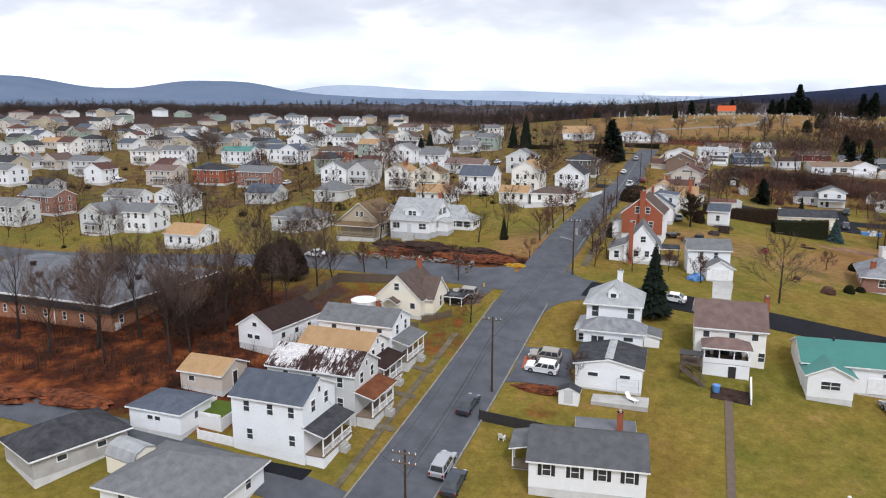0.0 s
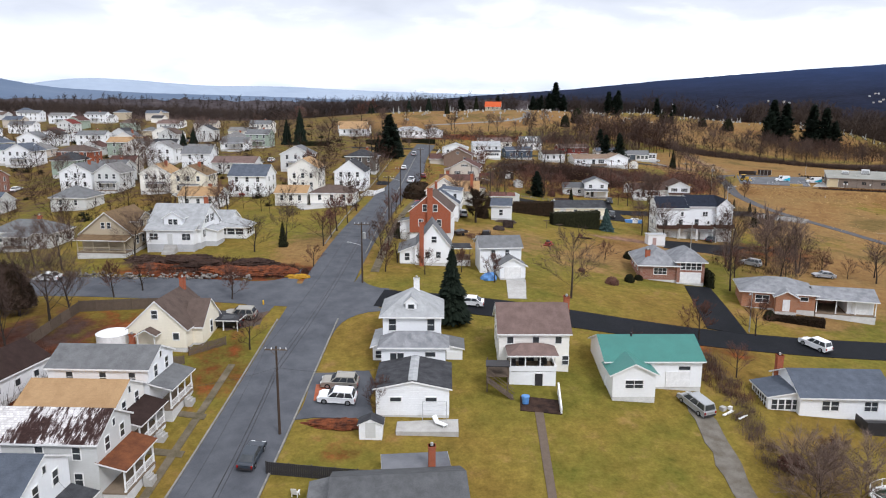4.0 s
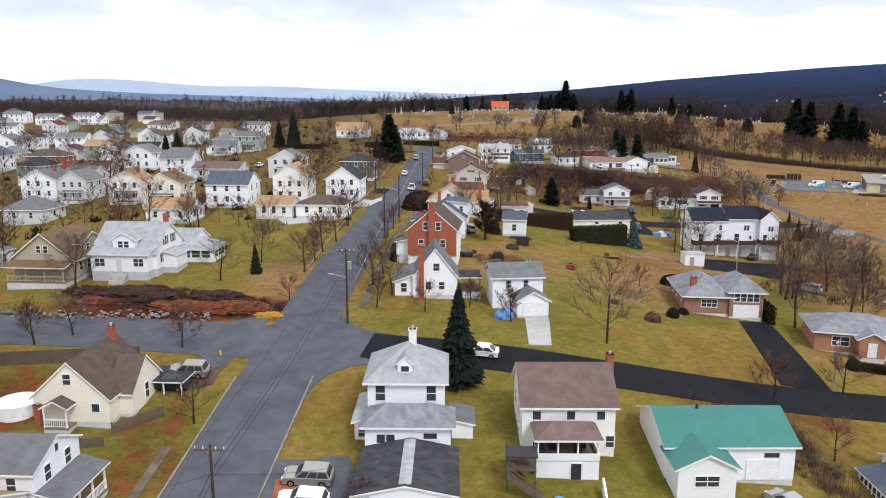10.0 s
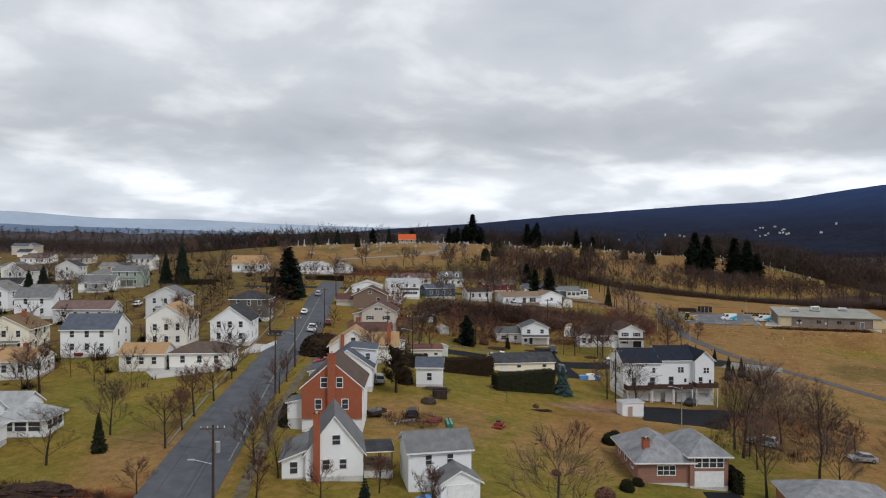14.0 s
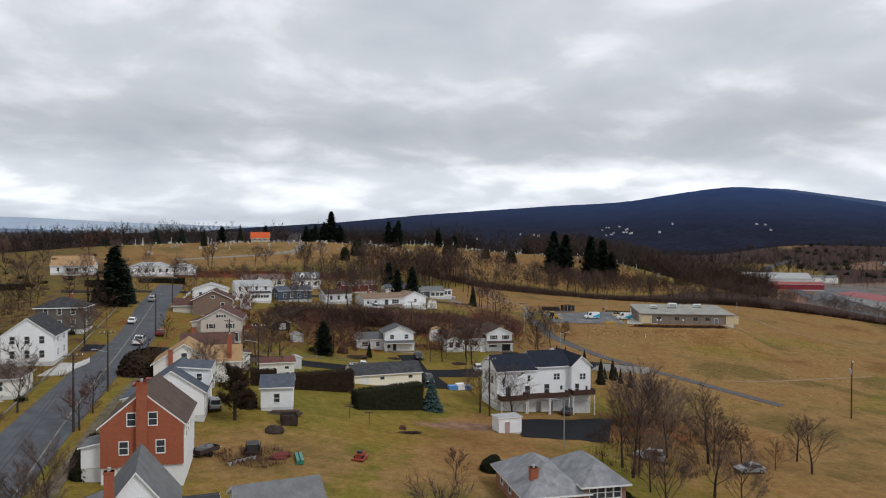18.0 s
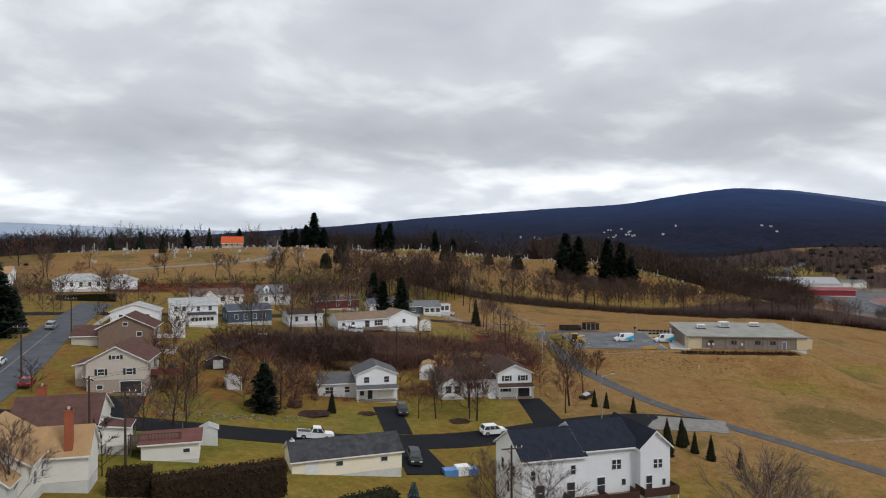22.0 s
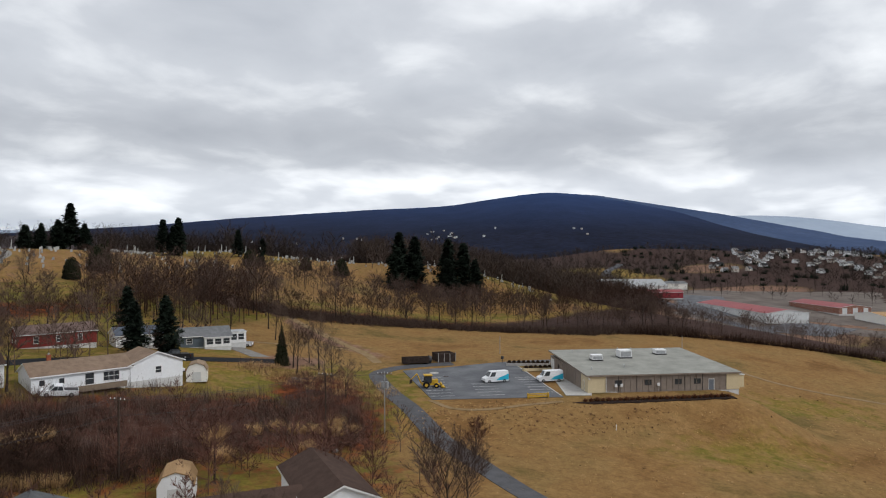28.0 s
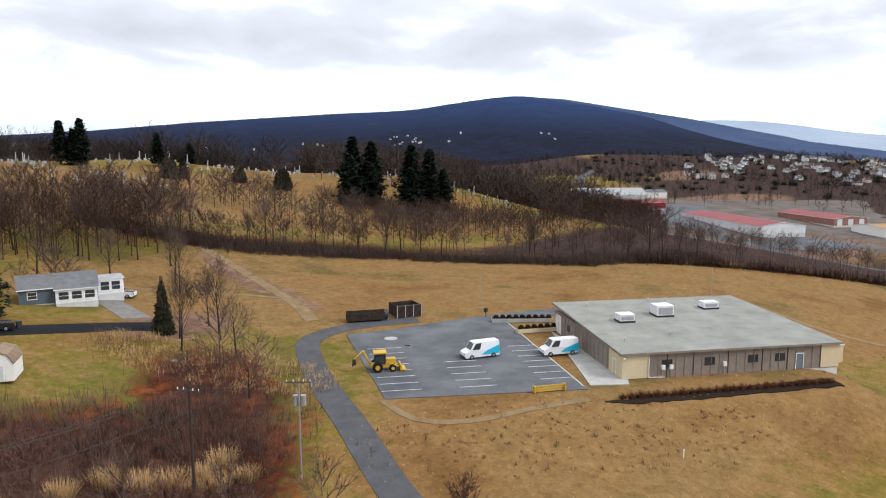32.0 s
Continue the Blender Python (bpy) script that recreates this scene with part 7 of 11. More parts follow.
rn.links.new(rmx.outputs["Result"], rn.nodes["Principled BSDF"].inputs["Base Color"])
# distance haze is painted into both ridge colours, blue and then paler
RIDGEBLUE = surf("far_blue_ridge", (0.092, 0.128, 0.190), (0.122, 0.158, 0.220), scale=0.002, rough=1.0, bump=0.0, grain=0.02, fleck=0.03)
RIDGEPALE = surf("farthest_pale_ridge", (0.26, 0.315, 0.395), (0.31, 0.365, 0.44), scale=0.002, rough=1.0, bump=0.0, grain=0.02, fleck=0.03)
ridge("backdrop_mountain", "long dark blue wooded mountain under low cloud, haze-tinted above", 4100, [(6, -0.6), (14, 0.35), (20, 0.9), (27, 1.35), (34, 2.02), (40, 2.45), (45, 2.78), (48.5, 2.92), (50.5, 3.05), (53, 3.45), (55, 3.75), (57, 4.0), (59, 4.1), (61.5, 3.7), (64, 3.3), (68, 2.45), (72, 1.45), (76, 0.5), (82, -0.6)], RIDGEDARK, 0.42)
# the mountain's far end has thicker haze painted in as a lighter blue
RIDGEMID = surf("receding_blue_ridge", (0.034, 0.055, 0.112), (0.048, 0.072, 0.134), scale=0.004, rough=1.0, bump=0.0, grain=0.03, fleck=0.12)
ridge("backdrop_mountain_end", "far end of the wooded mountain, haze painted in blue", 4230, [(52, 2.0), (57, 3.7), (59.5, 3.98), (62, 3.8), (66, 3.1), (71, 2.25), (75, 1.4), (79, 0.6), (86, -0.3)], RIDGEMID, 0.62)
RIDGEWOOD = surf("far_leafless_wood", (0.068, 0.055, 0.056), (0.036, 0.031, 0.034), scale=0.02, rough=1.0, bump=0.0, grain=0.12, fleck=0.3)
RISE = [(-70, 0.1), (-45, 0.3), (-28, 0.32), (-12, 0.5), (-4, 0.52), (2, 0.42), (8, 0.38), (13, 0.5), (18, 0.55), (24, 0.55), (28, 0.35), (34, -0.3)]
ridge("backdrop_wood", "dark leafless wooded rise beyond the town", 1450, RISE, RIDGEWOOD, 0.72, 0.03, 10, 7.0)
ridge("backdrop_ridge", "blue mountain ridge beyond the town, haze in its colour", 4250, [(-60, 1.2), (-40, 1.9), (-34, 2.35), (-31, 2.3), (-27.5, 1.6), (-24.5, 1.55), (-21, 2.2), (-16, 2.15), (-13.5, 1.55), (-11, 1.2), (-4, 0.9), (6, 0.7), (16, 0.3), (24, -0.2)], RIDGEBLUE, 0.6)
ridge("backdrop_ridge_far", "far ridge with haze painted into its pale colour", 4500, [(-40, 0.8), (-14, 1.2), (-10.5, 2.0), (-6, 1.9), (-2, 1.5), (4, 1.55), (12, 1.2), (20, 1.0), (40, 0.8), (62, 1.2), (72, 2.2), (77, 1.9), (82, 1.0), (90, 0.5), (100, 0.9)], RIDGEPALE, 0.8)

# ---------- works and dwellings in the valley ----------
def shed_hall(label, x, y, turn, w, d, hh, rise, wall, cover_mat, roof="gx", bays=0, lift=0.0):
    h = home_at(label, x, y, turn, lift, "works_hall", "works hall", "works halls in the valley")
    wing(h, w, d, hh, roof, rise, wall, cover_mat, 0, 0, 0.2, 0.5, doors=[("f", (i + 0.5) * w / bays - w / 2, 0, 3.6, 4.2, GREYSIDE, "garage") for i in range(bays)])


WORKRED = surf("faded_red_metal_roof", (0.26, 0.06, 0.06), (0.20, 0.05, 0.055), scale=0.1, rough=0.6)
WORKWHITE = surf("white_metal_cladding", (0.70, 0.70, 0.69), scale=0.2, rough=0.6)
shed_hall("white-fronted works hall with a long red roof", 664, 338, -42, 32, 95, 4.6, 2.2, WORKWHITE, WORKRED, "gy", 5)
shed_hall("second works hall with a red roof", 731, 298, -42, 26, 60, 4.6, 2, BRICKBROWN, WORKRED, "gy", 3)
shed_hall("works hall with a tan roof", 695, 248, -42, 40, 30, 5, 2, IVORY, ROOFTAN, "gx", 3)
shed_hall("large hall with a pale barrel roof", 735, 468, -50, 62, 40, 6, 5, WORKWHITE, ROOFPALE, "gx")
shed_hall("low store with a red front", 700, 428, -50, 48, 12, 5, 2, surf("red_store_front", (0.30, 0.05, 0.06)), WORKRED, "gx")
shed_hall("low store with a grey-green roof", 805, 470, -50, 56, 20, 5, 2, IVORY, ROOFGREY, "gx")
TINY = [WHITE, WHITE, WHITE, IVORY, GREYSIDE, BEIGE]
rt = random.Random(11)
for i in range(96):
    if i < 56:
        b, d = radians(rt.uniform(72.5, 85)), rt.uniform(1150, 1700)
        x, y = 116 + d * math.sin(b), 180 + d * math.cos(b)
    else:
        b, d = radians(rt.uniform(71, 84)), rt.uniform(1020, 1300)
        x, y = 116 + d * math.sin(b), 180 + d * math.cos(b)
    z = ground(x, y)
    h = thing("house", "small pale house in the valley town", "house", pose(x, y, z, 0, 0, rt.uniform(-70, -10)), "houses in the valley")
    w, dd, hh = rt.uniform(7, 10), rt.uniform(6, 8), rt.choice((2.8, 3.0, 5.0))
    m = rt.choice(TINY)
    part("wall", Soup().box(-w / 2, w / 2, -dd / 2, dd / 2, -3, hh).prism([(-dd / 2, hh), (dd / 2, hh), (0, hh + 3)], "x", -w / 2, w / 2).mesh("wall", m), h)
    part("roof", roof_soup("gx", w, dd, hh, 3, 0.5, 0, 0).mesh("roof", [rt.choice((ROOFGREY, ROOFASH, ROOFDARK, ROOFBROWN)), TRIM]), h)
for i in range(24):
    b, d = radians(rt.choice((rt.gauss(49.6, 0.8), rt.gauss(49.6, 0.8), rt.uniform(30, 62)))), rt.uniform(2560, 2900)
    x, y = 75 + d * math.sin(b), 120 + d * math.cos(b)
    v = (d / 4100 - 0.42) / 0.58
    top = 32 + 4100 * math.tan(radians(np.interp(math.degrees(b), [20, 27, 34, 40, 45, 48.5, 50.5, 53, 55, 57, 59, 62], [0.9, 1.35, 2.02, 2.45, 2.78, 2.92, 3.05, 3.45, 3.75, 4.0, 4.1, 3.6])))
    z = -30 + (top + 30) * v ** 1.25 if v > 0 else -30
    h = thing("house", "far pale house on the wooded mountain foot", "house", pose(x, y, z + 1, 0, 0, rt.uniform(-70, 0)), "houses on the mountain foot")
    w = rt.uniform(4, 6)
    part("wall", Soup().box(-w / 2, w / 2, -4, 4, -8, 3.4).prism([(-4, 3.4), (4, 3.4), (0, 5.6)], "x", -w / 2, w / 2).mesh("wall", rt.choice((BEIGE, GREYSIDE))), h)
    part("roof", roof_soup("gx", w, 8, 3.4, 2.2, 0.4, 0, 0).mesh("roof", [ROOFGREY, TRIM]), h)
yard("works_yard", "wide grey-brown gravel yard round the works halls", "yard", [(566, 352), (628, 222), (960, 300), (800, 452)], surf("works_gravel", (0.155, 0.132, 0.118), (0.088, 0.072, 0.062), scale=0.05, rough=0.95, bump=0.2, grain=0.4), 0.12, 8.0, rough=5.0)
yard("parking_lot", "pale worn asphalt lot between the works halls", "car park", [(615, 372), (640, 338), (770, 392), (752, 428)], LOT, 0.3, 12.0)
yard("parking_lot", "pale concrete apron before the works halls", "car park", [(575, 318), (592, 268), (640, 262), (648, 300)], LOT, 0.35, 12.0)
strip("road", "valley road past the works", "road", [(520, 230), (600, 330), (700, 430), (800, 480), (950, 600), (1200, 700)], 12, ASPHALT, 0.3)


# ---------- plants ----------
def limb(s, rng, p, d, length, r0, r1, n, segs, wander, lift):
    """A crooked tapering limb. Returns points along it with their direction."""
    out, q, v = [], Vector(p), Vector(d).normalized()
    for i in range(segs):
        v = (v + Vector((rng.uniform(-1, 1), rng.uniform(-1, 1), rng.uniform(-0.6, 0.6))) * wander + Vector((0, 0, lift))).normalized()
        e_ = q + v * (length / segs)
        a, b = r0 + (r1 - r0) * i / segs, r0 + (r1 - r0) * (i + 1) / segs
        s.tube(q, e_, a, b, n, 0, False)
        out.append((e_, v))
        q = e_
    return out


def twig(s, p, d, length, width):
    d = d.normalized()
    u = d.orthogonal().normalized()
    s.poly([p - u * width, p + u * width, p + d * length], [(0, 1, 2)])


def tree_meshes(seed, tall, spread=0.5, fork=0.25, counts=(12, 8, 6, 7), bark=BARK, twigs=TWIGSOFT):
    """A bare deciduous tree: trunk with main limbs, and a crown of branches and twigs."""
    rng = random.Random(seed)
    wood, crown = Soup(), Soup()
    pts = limb(wood, rng, (0, 0, -0.4), (0, 0, 1), tall * 0.72, tall * 0.017 + 0.05, 0.04, 7, 7, 0.07, 0.05)
    for i in range(counts[0]):
        k = fork + (1 - fork) * (i + rng.random() * 0.6) / counts[0]
        p, v = pts[min(6, int(k * 7))]
        az = i * 2.4 + rng.uniform(-0.5, 0.5)
        d = Vector((math.cos(az) * spread, math.sin(az) * spread, 0.55 + 0.5 * k))
        L1 = tall * (0.50 - 0.24 * k) * rng.uniform(0.85, 1.15)
        q1 = limb(wood, rng, p, d, L1, tall * 0.0036 + 0.014, 0.011, 4, 4, 0.16, 0.06)
        for j in range(counts[1]):
            p2, v2 = q1[min(3, int((0.25 + 0.75 * j / counts[1]) * 4))]
            d2 = v2 + Vector((rng.uniform(-1, 1), rng.uniform(-1, 1), rng.uniform(-0.3, 0.9))) * 0.75
            q2 = limb(crown, rng, p2, d2, L1 * rng.uniform(0.35, 0.6), 0.018, 0.007, 3, 2, 0.2, 0.06)
            for k3 in range(counts[2]):
                p3, v3 = q2[k3 % 2]
                d3 = v3 + Vector((rng.uniform(-1, 1), rng.uniform(-1, 1), rng.uniform(-0.3, 0.8))) * 0.8
                L3 = L1 * rng.uniform(0.16, 0.3)
                twig(crown, p3, d3, L3, 0.011)
                for m in range(counts[3]):
                    t = rng.uniform(0.25, 1.0)
                    twig(crown, p3 + d3.normalized() * L3 * t, d3 + Vector((rng.uniform(-1, 1), rng.uniform(-1, 1), rng.uniform(-0.4, 0.8))), L3 * rng.uniform(0.45, 1.0), 0.0095)
    return wood.mesh("trunk", bark, tidy=False), crown.mesh("crown", twigs, tidy=False)


def spruce_meshes(seed, tall, wide, mat=NEEDLE, start=0.06, dense=1.0):
    """A conifer: straight trunk and drooping tiers of boughs with ragged ends."""
    rng = random.Random(seed)
    wood = Soup().tube((0, 0, -0.3), (0, 0, tall * 0.96), tall * 0.016 + 0.05, 0.03, 6, 0, False)
    s = Soup()
    tiers = int(24 * dense)
    for i in range(tiers):
        k = i / tiers
        z = tall * (start + (1 - start) * k)
        r = wide * (1 - k) ** 0.85 * rng.uniform(0.82, 1.1) + 0.12
        n = max(6, int(20 * (1 - k) + 6))
        for j in range(n):
            az = 2 * math.pi * (j + rng.random() * 0.8) / n
            c, sn, L = math.cos(az), math.sin(az), r * rng.uniform(0.72, 1.12)
            w, drop = L * 0.20 + 0.08, L * rng.uniform(0.18, 0.42)
            root, mid_, tip = Vector((0, 0, z + 0.1 * L)), Vector((c * L * 0.6, sn * L * 0.6, z - drop * 0.35)), Vector((c * L, sn * L, z - drop))
            side = Vector((-sn, c, 0)) * w
            low_ = Vector((0, 0, -0.22 * L - 0.15))
            s.poly([root, mid_ + side + low_ * 0.5, tip, mid_ - side + low_ * 0.5, mid_ + Vector((0, 0, 0.08 * L))], [(0, 1, 4), (1, 2, 4), (2, 3, 4), (3, 0, 4)])
            for m in (-1, 1):
                q = mid_ + side * m * 0.8
                s.poly([q, q + side * m * 0.5 + low_ + Vector((c, sn, 0)) * w * 0.6, q + low_ * 0.9 + Vector((c, sn, 0)) * w * 0.2], [(0, 1, 2)])
    core = wide * 0.5
    s.tube((0, 0, tall * (start + 0.04)), (0, 0, tall * 0.9), core, 0.08, 8, 0, False)
    return wood.mesh("trunk", BARK, tidy=False), s.mesh("crown", mat, tidy=False)


def pine_meshes(seed, tall, wide, mat=NEEDLE, start=0.12, boughs=130, tufts=36):
    """An old conifer with a ragged outline: uneven boughs set with drooping tufts of needles."""
    rng = random.Random(seed)
    wood, s = Soup().tube((0, 0, -0.3), (0.15, 0.1, tall * 0.97), tall * 0.014 + 0.06, 0.03, 7, 0, False), Soup()
    for i in range(boughs):
        k = min(0.995, max(0.0, (int(16 * i / boughs) + 0.5 + rng.gauss(0, 0.22)) / 16))
        z = tall * (start + (0.99 - start) * k)
        az = i * 2.399 + rng.uniform(-0.5, 0.5)
        lobe = 0.78 + 0.22 * math.sin(az * 2 + seed) * math.cos(k * 9 + seed)
        L = (wide * min(1.0, 0.55 + k * 2.0) * (1 - k) ** 0.78 * lobe * rng.choice((0.5, 0.75, 0.9, 1.05, 1.3))) + 0.35
        c, sn, fall = math.cos(az), math.sin(az), rng.uniform(-0.22, 0.12)
        wood.tube((0, 0, z), (c * L * 0.8, sn * L * 0.8, z + fall * L * 0.8), 0.05, 0.015, 3, 0, False)
        for j in range(tufts):
            u = rng.uniform(0.12, 1.0) ** 0.7
            spread_ = L * 0.20 * (1.15 - u) + 0.18
            p = Vector((c * L * u + rng.gauss(0, spread_), sn * L * u + rng.gauss(0, spread_), z + fall * L * u + rng.gauss(0, 0.45)))
            a, q = rng.uniform(0, 6.283), 0.35 + 0.055 * tall * rng.uniform(0.3, 1.0)
            d = Vector((math.cos(a) * q, math.sin(a) * q, rng.uniform(-0.55, 0.1) * q))
            e_ = Vector((-math.sin(a), math.cos(a), rng.uniform(-0.6, 0.6))) * q * 0.5
            s.poly([p - e_, p + d * 0.5 - e_ * 0.4, p + d, p + e_], [(0, 1, 2, 3)])
    return wood.mesh("trunk", BARK, tidy=False), s.mesh("crown", mat, tidy=False)


def bush_mesh(seed, rx, ry, rz_, mat, n=420, leaf=0.22, core=0.8):
    """A clipped or wild evergreen mass: a dark heart under many small leaf sprays."""
    rng = random.Random(seed)
    s = Soup()
    rings, seg = 5, 9
    vs = [(0, 0, 0)]
    for i in range(1, rings + 1):
        a = math.pi * 0.5 * i / rings
        for j in range(seg):
            b = 2 * math.pi * j / seg
            k = core * rng.uniform(0.9, 1.08)
            vs.append((rx * k * math.sin(a) ** 0.7 * math.cos(b), ry * k * math.sin(a) ** 0.7 * math.sin(b), rz_ * 2 * k * (0.02 + 0.98 * math.cos(a) ** 0.8) if i < rings else 0))
    vs[0] = (0, 0, rz_ * 2 * core)
    fs = [(0, 1 + j, 1 + (j + 1) % seg) for j in range(seg)]
    for i in range(rings - 1):
        fs += [(1 + i * seg + j, 1 + (i + 1) * seg + j, 1 + (i + 1) * seg + (j + 1) % seg, 1 + i * seg + (j + 1) % seg) for j in range(seg)]
    s.poly(vs, fs)
    for i in range(n):
        v = Vector((rng.gauss(0, 1), rng.gauss(0, 1), abs(rng.gauss(0, 1)))).normalized()
        k = rng.uniform(0.82, 1.06)
        p = Vector((v.x * rx * k, v.y * ry * k, v.z * rz_ * 2 * k))
        a = Vector((rng.uniform(-1, 1), rng.uniform(-1, 1), rng.uniform(-1, 1))).normalized() * leaf
        b = a.cross(v).normalized() * leaf * 0.7
        s.poly([p - a, p + b, p + a, p - b], [(0, 1, 2, 3)])
    return s.mesh("foliage", mat, tidy=False)


def hedge_mesh(seed, length, w, hh, mat, n):
    rng = random.Random(seed)
    s = Soup().box(-length / 2 + 0.15, length / 2 - 0.15, -w / 2 + 0.15, w / 2 - 0.15, -0.6, hh - 0.2)
    for i in range(n):
        f_ = rng.random()
        x, y, z = rng.uniform(-length / 2, length / 2), rng.uniform(-w / 2, w / 2), rng.uniform(-0.4, hh)
        if f_ < 0.4:
            z = hh + rng.uniform(-0.25, 0.12)
        elif f_ < 0.8:
            y = w / 2 * (1 if rng.random() < 0.35 else -1) + rng.uniform(-0.1, 0.1)
        else:
            x = length / 2 * rng.choice((-1, 1)) + rng.uniform(-0.1, 0.1)
        a = Vector((rng.uniform(-1, 1), rng.uniform(-1, 1), rng.uniform(-1, 1))).normalized() * 0.15
        b = a.orthogonal().normalized() * 0.1
        p = Vector((x, y, z))
        s.poly([p - a, p + b, p + a, p - b], [(0, 1, 2, 3)])
    return s.mesh("foliage", mat, tidy=False)


BARE = [tree_meshes(1, 12, 0.75, 0.22, (13, 8, 6, 10)), tree_meshes(2, 14, 0.5, 0.3, (13, 8, 6, 10)), tree_meshes(3, 9, 0.85, 0.18, (12, 8, 6, 10)), tree_meshes(4, 16, 0.42, 0.32, (13, 8, 6, 9)), tree_meshes(5, 6, 0.8, 0.25, (10, 8, 6, 9), twigs=TWIGRED)]
TALLS = (12, 14, 9, 16, 6)
PLANTS = {}


def bare_tree(x, y, tall, kind, label="leafless deciduous tree with a fine twiggy crown", group="bare trees"):
    k = tall / TALLS[kind]
    r = random.Random(int(x * 13 + y * 7))
    m = pose(x, y, ground(x, y) - 0.1, 0, 0, r.uniform(0, 360))
    if kind not in PLANTS:
        t = thing("tree", label, "tree", None, group)
        part("trunk", BARE[kind][0], t)
        part("crown", BARE[kind][1], t)
        PLANTS[kind] = t
        t.matrix_basis = m @ Matrix.Scale(k, 4)
        return t
    t = copy_thing(PLANTS[kind], m)
    t.scale = (k, k, k * r.uniform(0.92, 1.08))
    return tagged(t, label)


# single trees, garden by garden: place, height, sort
for x, y, tall, kind in [(-53, 105, 14, 1), (-48, 109, 15, 3), (-40, 100, 13, 1), (-35, 110, 14, 3), (-28, 132, 12, 0), (-68, 110, 15, 3), (-38, 103, 12, 1), (-60, 104, 13, 1), (-44, 114, 13, 0),
                         (-30, 121, 12, 1), (-26, 116, 11, 3), (-33, 126, 13, 1), (-50, 101, 12, 3), (-72, 104, 14, 1), (-80, 108, 15, 3), (-56, 112, 13, 1)]:
    bare_tree(x, y, tall, kind, "tall leafless tree in the leaf-strewn wood", "trees of the wood by the school")
for x, y, tall, kind in [(-23, 127.5, 11, 0), (-20.5, 129, 9, 2), (-15.2, 135.4, 6, 4), (-11, 137, 6.5, 2), (2.8, 129, 6, 4), (-26, 155, 9, 2), (-31, 158, 9, 0), (7.8, 154, 7.5, 2), (21.3, 155, 7.5, 4), (26.2, 168, 8, 4),
                         (24, 162, 6, 4), (17.5, 141.5, 4.5, 4), (35, 191, 8, 2), (14.8, 163, 7, 2), (30, 176, 7, 4), (-14, 158, 9, 2), (4.5, 111.5, 6, 4), (18, 92.5, 5, 4), (29.5, 136, 5, 4), (33, 141, 6, 2)]:
    bare_tree(x, y, tall, kind)
for x, y, tall, kind in [(57.5, 64.5, 6.5, 2), (62, 69, 5, 4), (36, 133, 5, 4), (43, 133.5, 4.5, 4), (47, 127, 5, 4), (31, 146, 7, 2), (34, 152, 7, 2), (44, 186, 6, 4), (41, 178, 6, 4), (64, 196, 8, 2), (82, 220, 8, 2), (70.5, 101.5, 6.5, 4), (81.5, 102, 6, 4), (68, 90, 5, 4),
                         (94.5, 124, 11, 1), (104, 120, 9, 0), (110, 128, 10, 2), (103, 133, 6, 4), (80, 146, 4, 4), (105.5, 138, 13, 1), (108, 142, 12, 1), (123.7, 138, 12, 0), (120, 143, 10, 2), (136, 128, 9, 2), (141, 133, 7, 4), (128, 135, 6, 4)]:
    bare_tree(x, y, tall, kind)
for x, y, tall, kind in [(112, 171, 10, 2), (110, 178, 9, 0), (88, 228, 9, 2), (92, 236, 8, 2), (139, 217.5, 10, 0), (143, 225, 10, 0), (133, 222, 9, 3),
                         (161.5, 216, 12, 1), (172, 222, 9, 1), (99, 252, 8, 2), (108, 262, 8, 2), (138, 297, 13, 0), (145, 295, 14, 1), (128, 299, 10, 2), (150, 300, 12, 3)]:
    bare_tree(x, y, tall, kind)
for x, y, tall, kind in [(209, 301, 10, 3), (214, 298, 11, 3), (206, 296, 9, 1), (217, 305, 8, 1), (211, 290, 9, 1), (203, 277, 6, 4), (194, 238, 6, 4), (228, 330, 10, 3), (222, 345, 11, 1), (232, 338, 10, 3),
                         (240, 352, 12, 3), (210, 350, 12, 1), (196, 356, 12, 3), (186, 352, 11, 1), (178, 356, 12, 3), (168, 362, 12, 1), (248, 371, 12, 3), (236, 376, 13, 1), (226, 366, 12, 3), (216, 374, 12, 1)]:
    bare_tree(x, y, tall, kind)
rp = random.Random(5)
for i in range(34):
    u = i / 33
    x, y = np.interp(u, [0, 0.25, 0.5, 0.75, 1.0], [243, 262, 296, 331, 372]) + rp.uniform(-4, 4), np.interp(u, [0, 0.25, 0.5, 0.75, 1.0], [388, 360, 334, 292, 268]) + rp.uniform(2, 12)
    bare_tree(x, y, rp.uniform(7, 14), rp.choice((1, 3, 3, 2)), "slender leafless tree in the field hedgerow", "hedgerow trees")
for i in range(64):
    b, d = rp.uniform(-31, 13), rp.uniform(185, 520)
    x, y = d * math.sin(radians(b)), d * math.cos(radians(b))
    bare_tree(x, y, rp.uniform(7, 14), rp.choice((0, 1, 2, 2, 4)), "leafless tree between the houses of the town", "trees of the town")
for i in range(22):
    x, y = rp.uniform(60, 260), rp.uniform(392, 440)
    if ground(x, y) < 24:
        bare_tree(x, y, rp.uniform(6, 11), rp.choice((0, 2, 2)), "leafless tree below the cemetery", "trees below the cemetery")

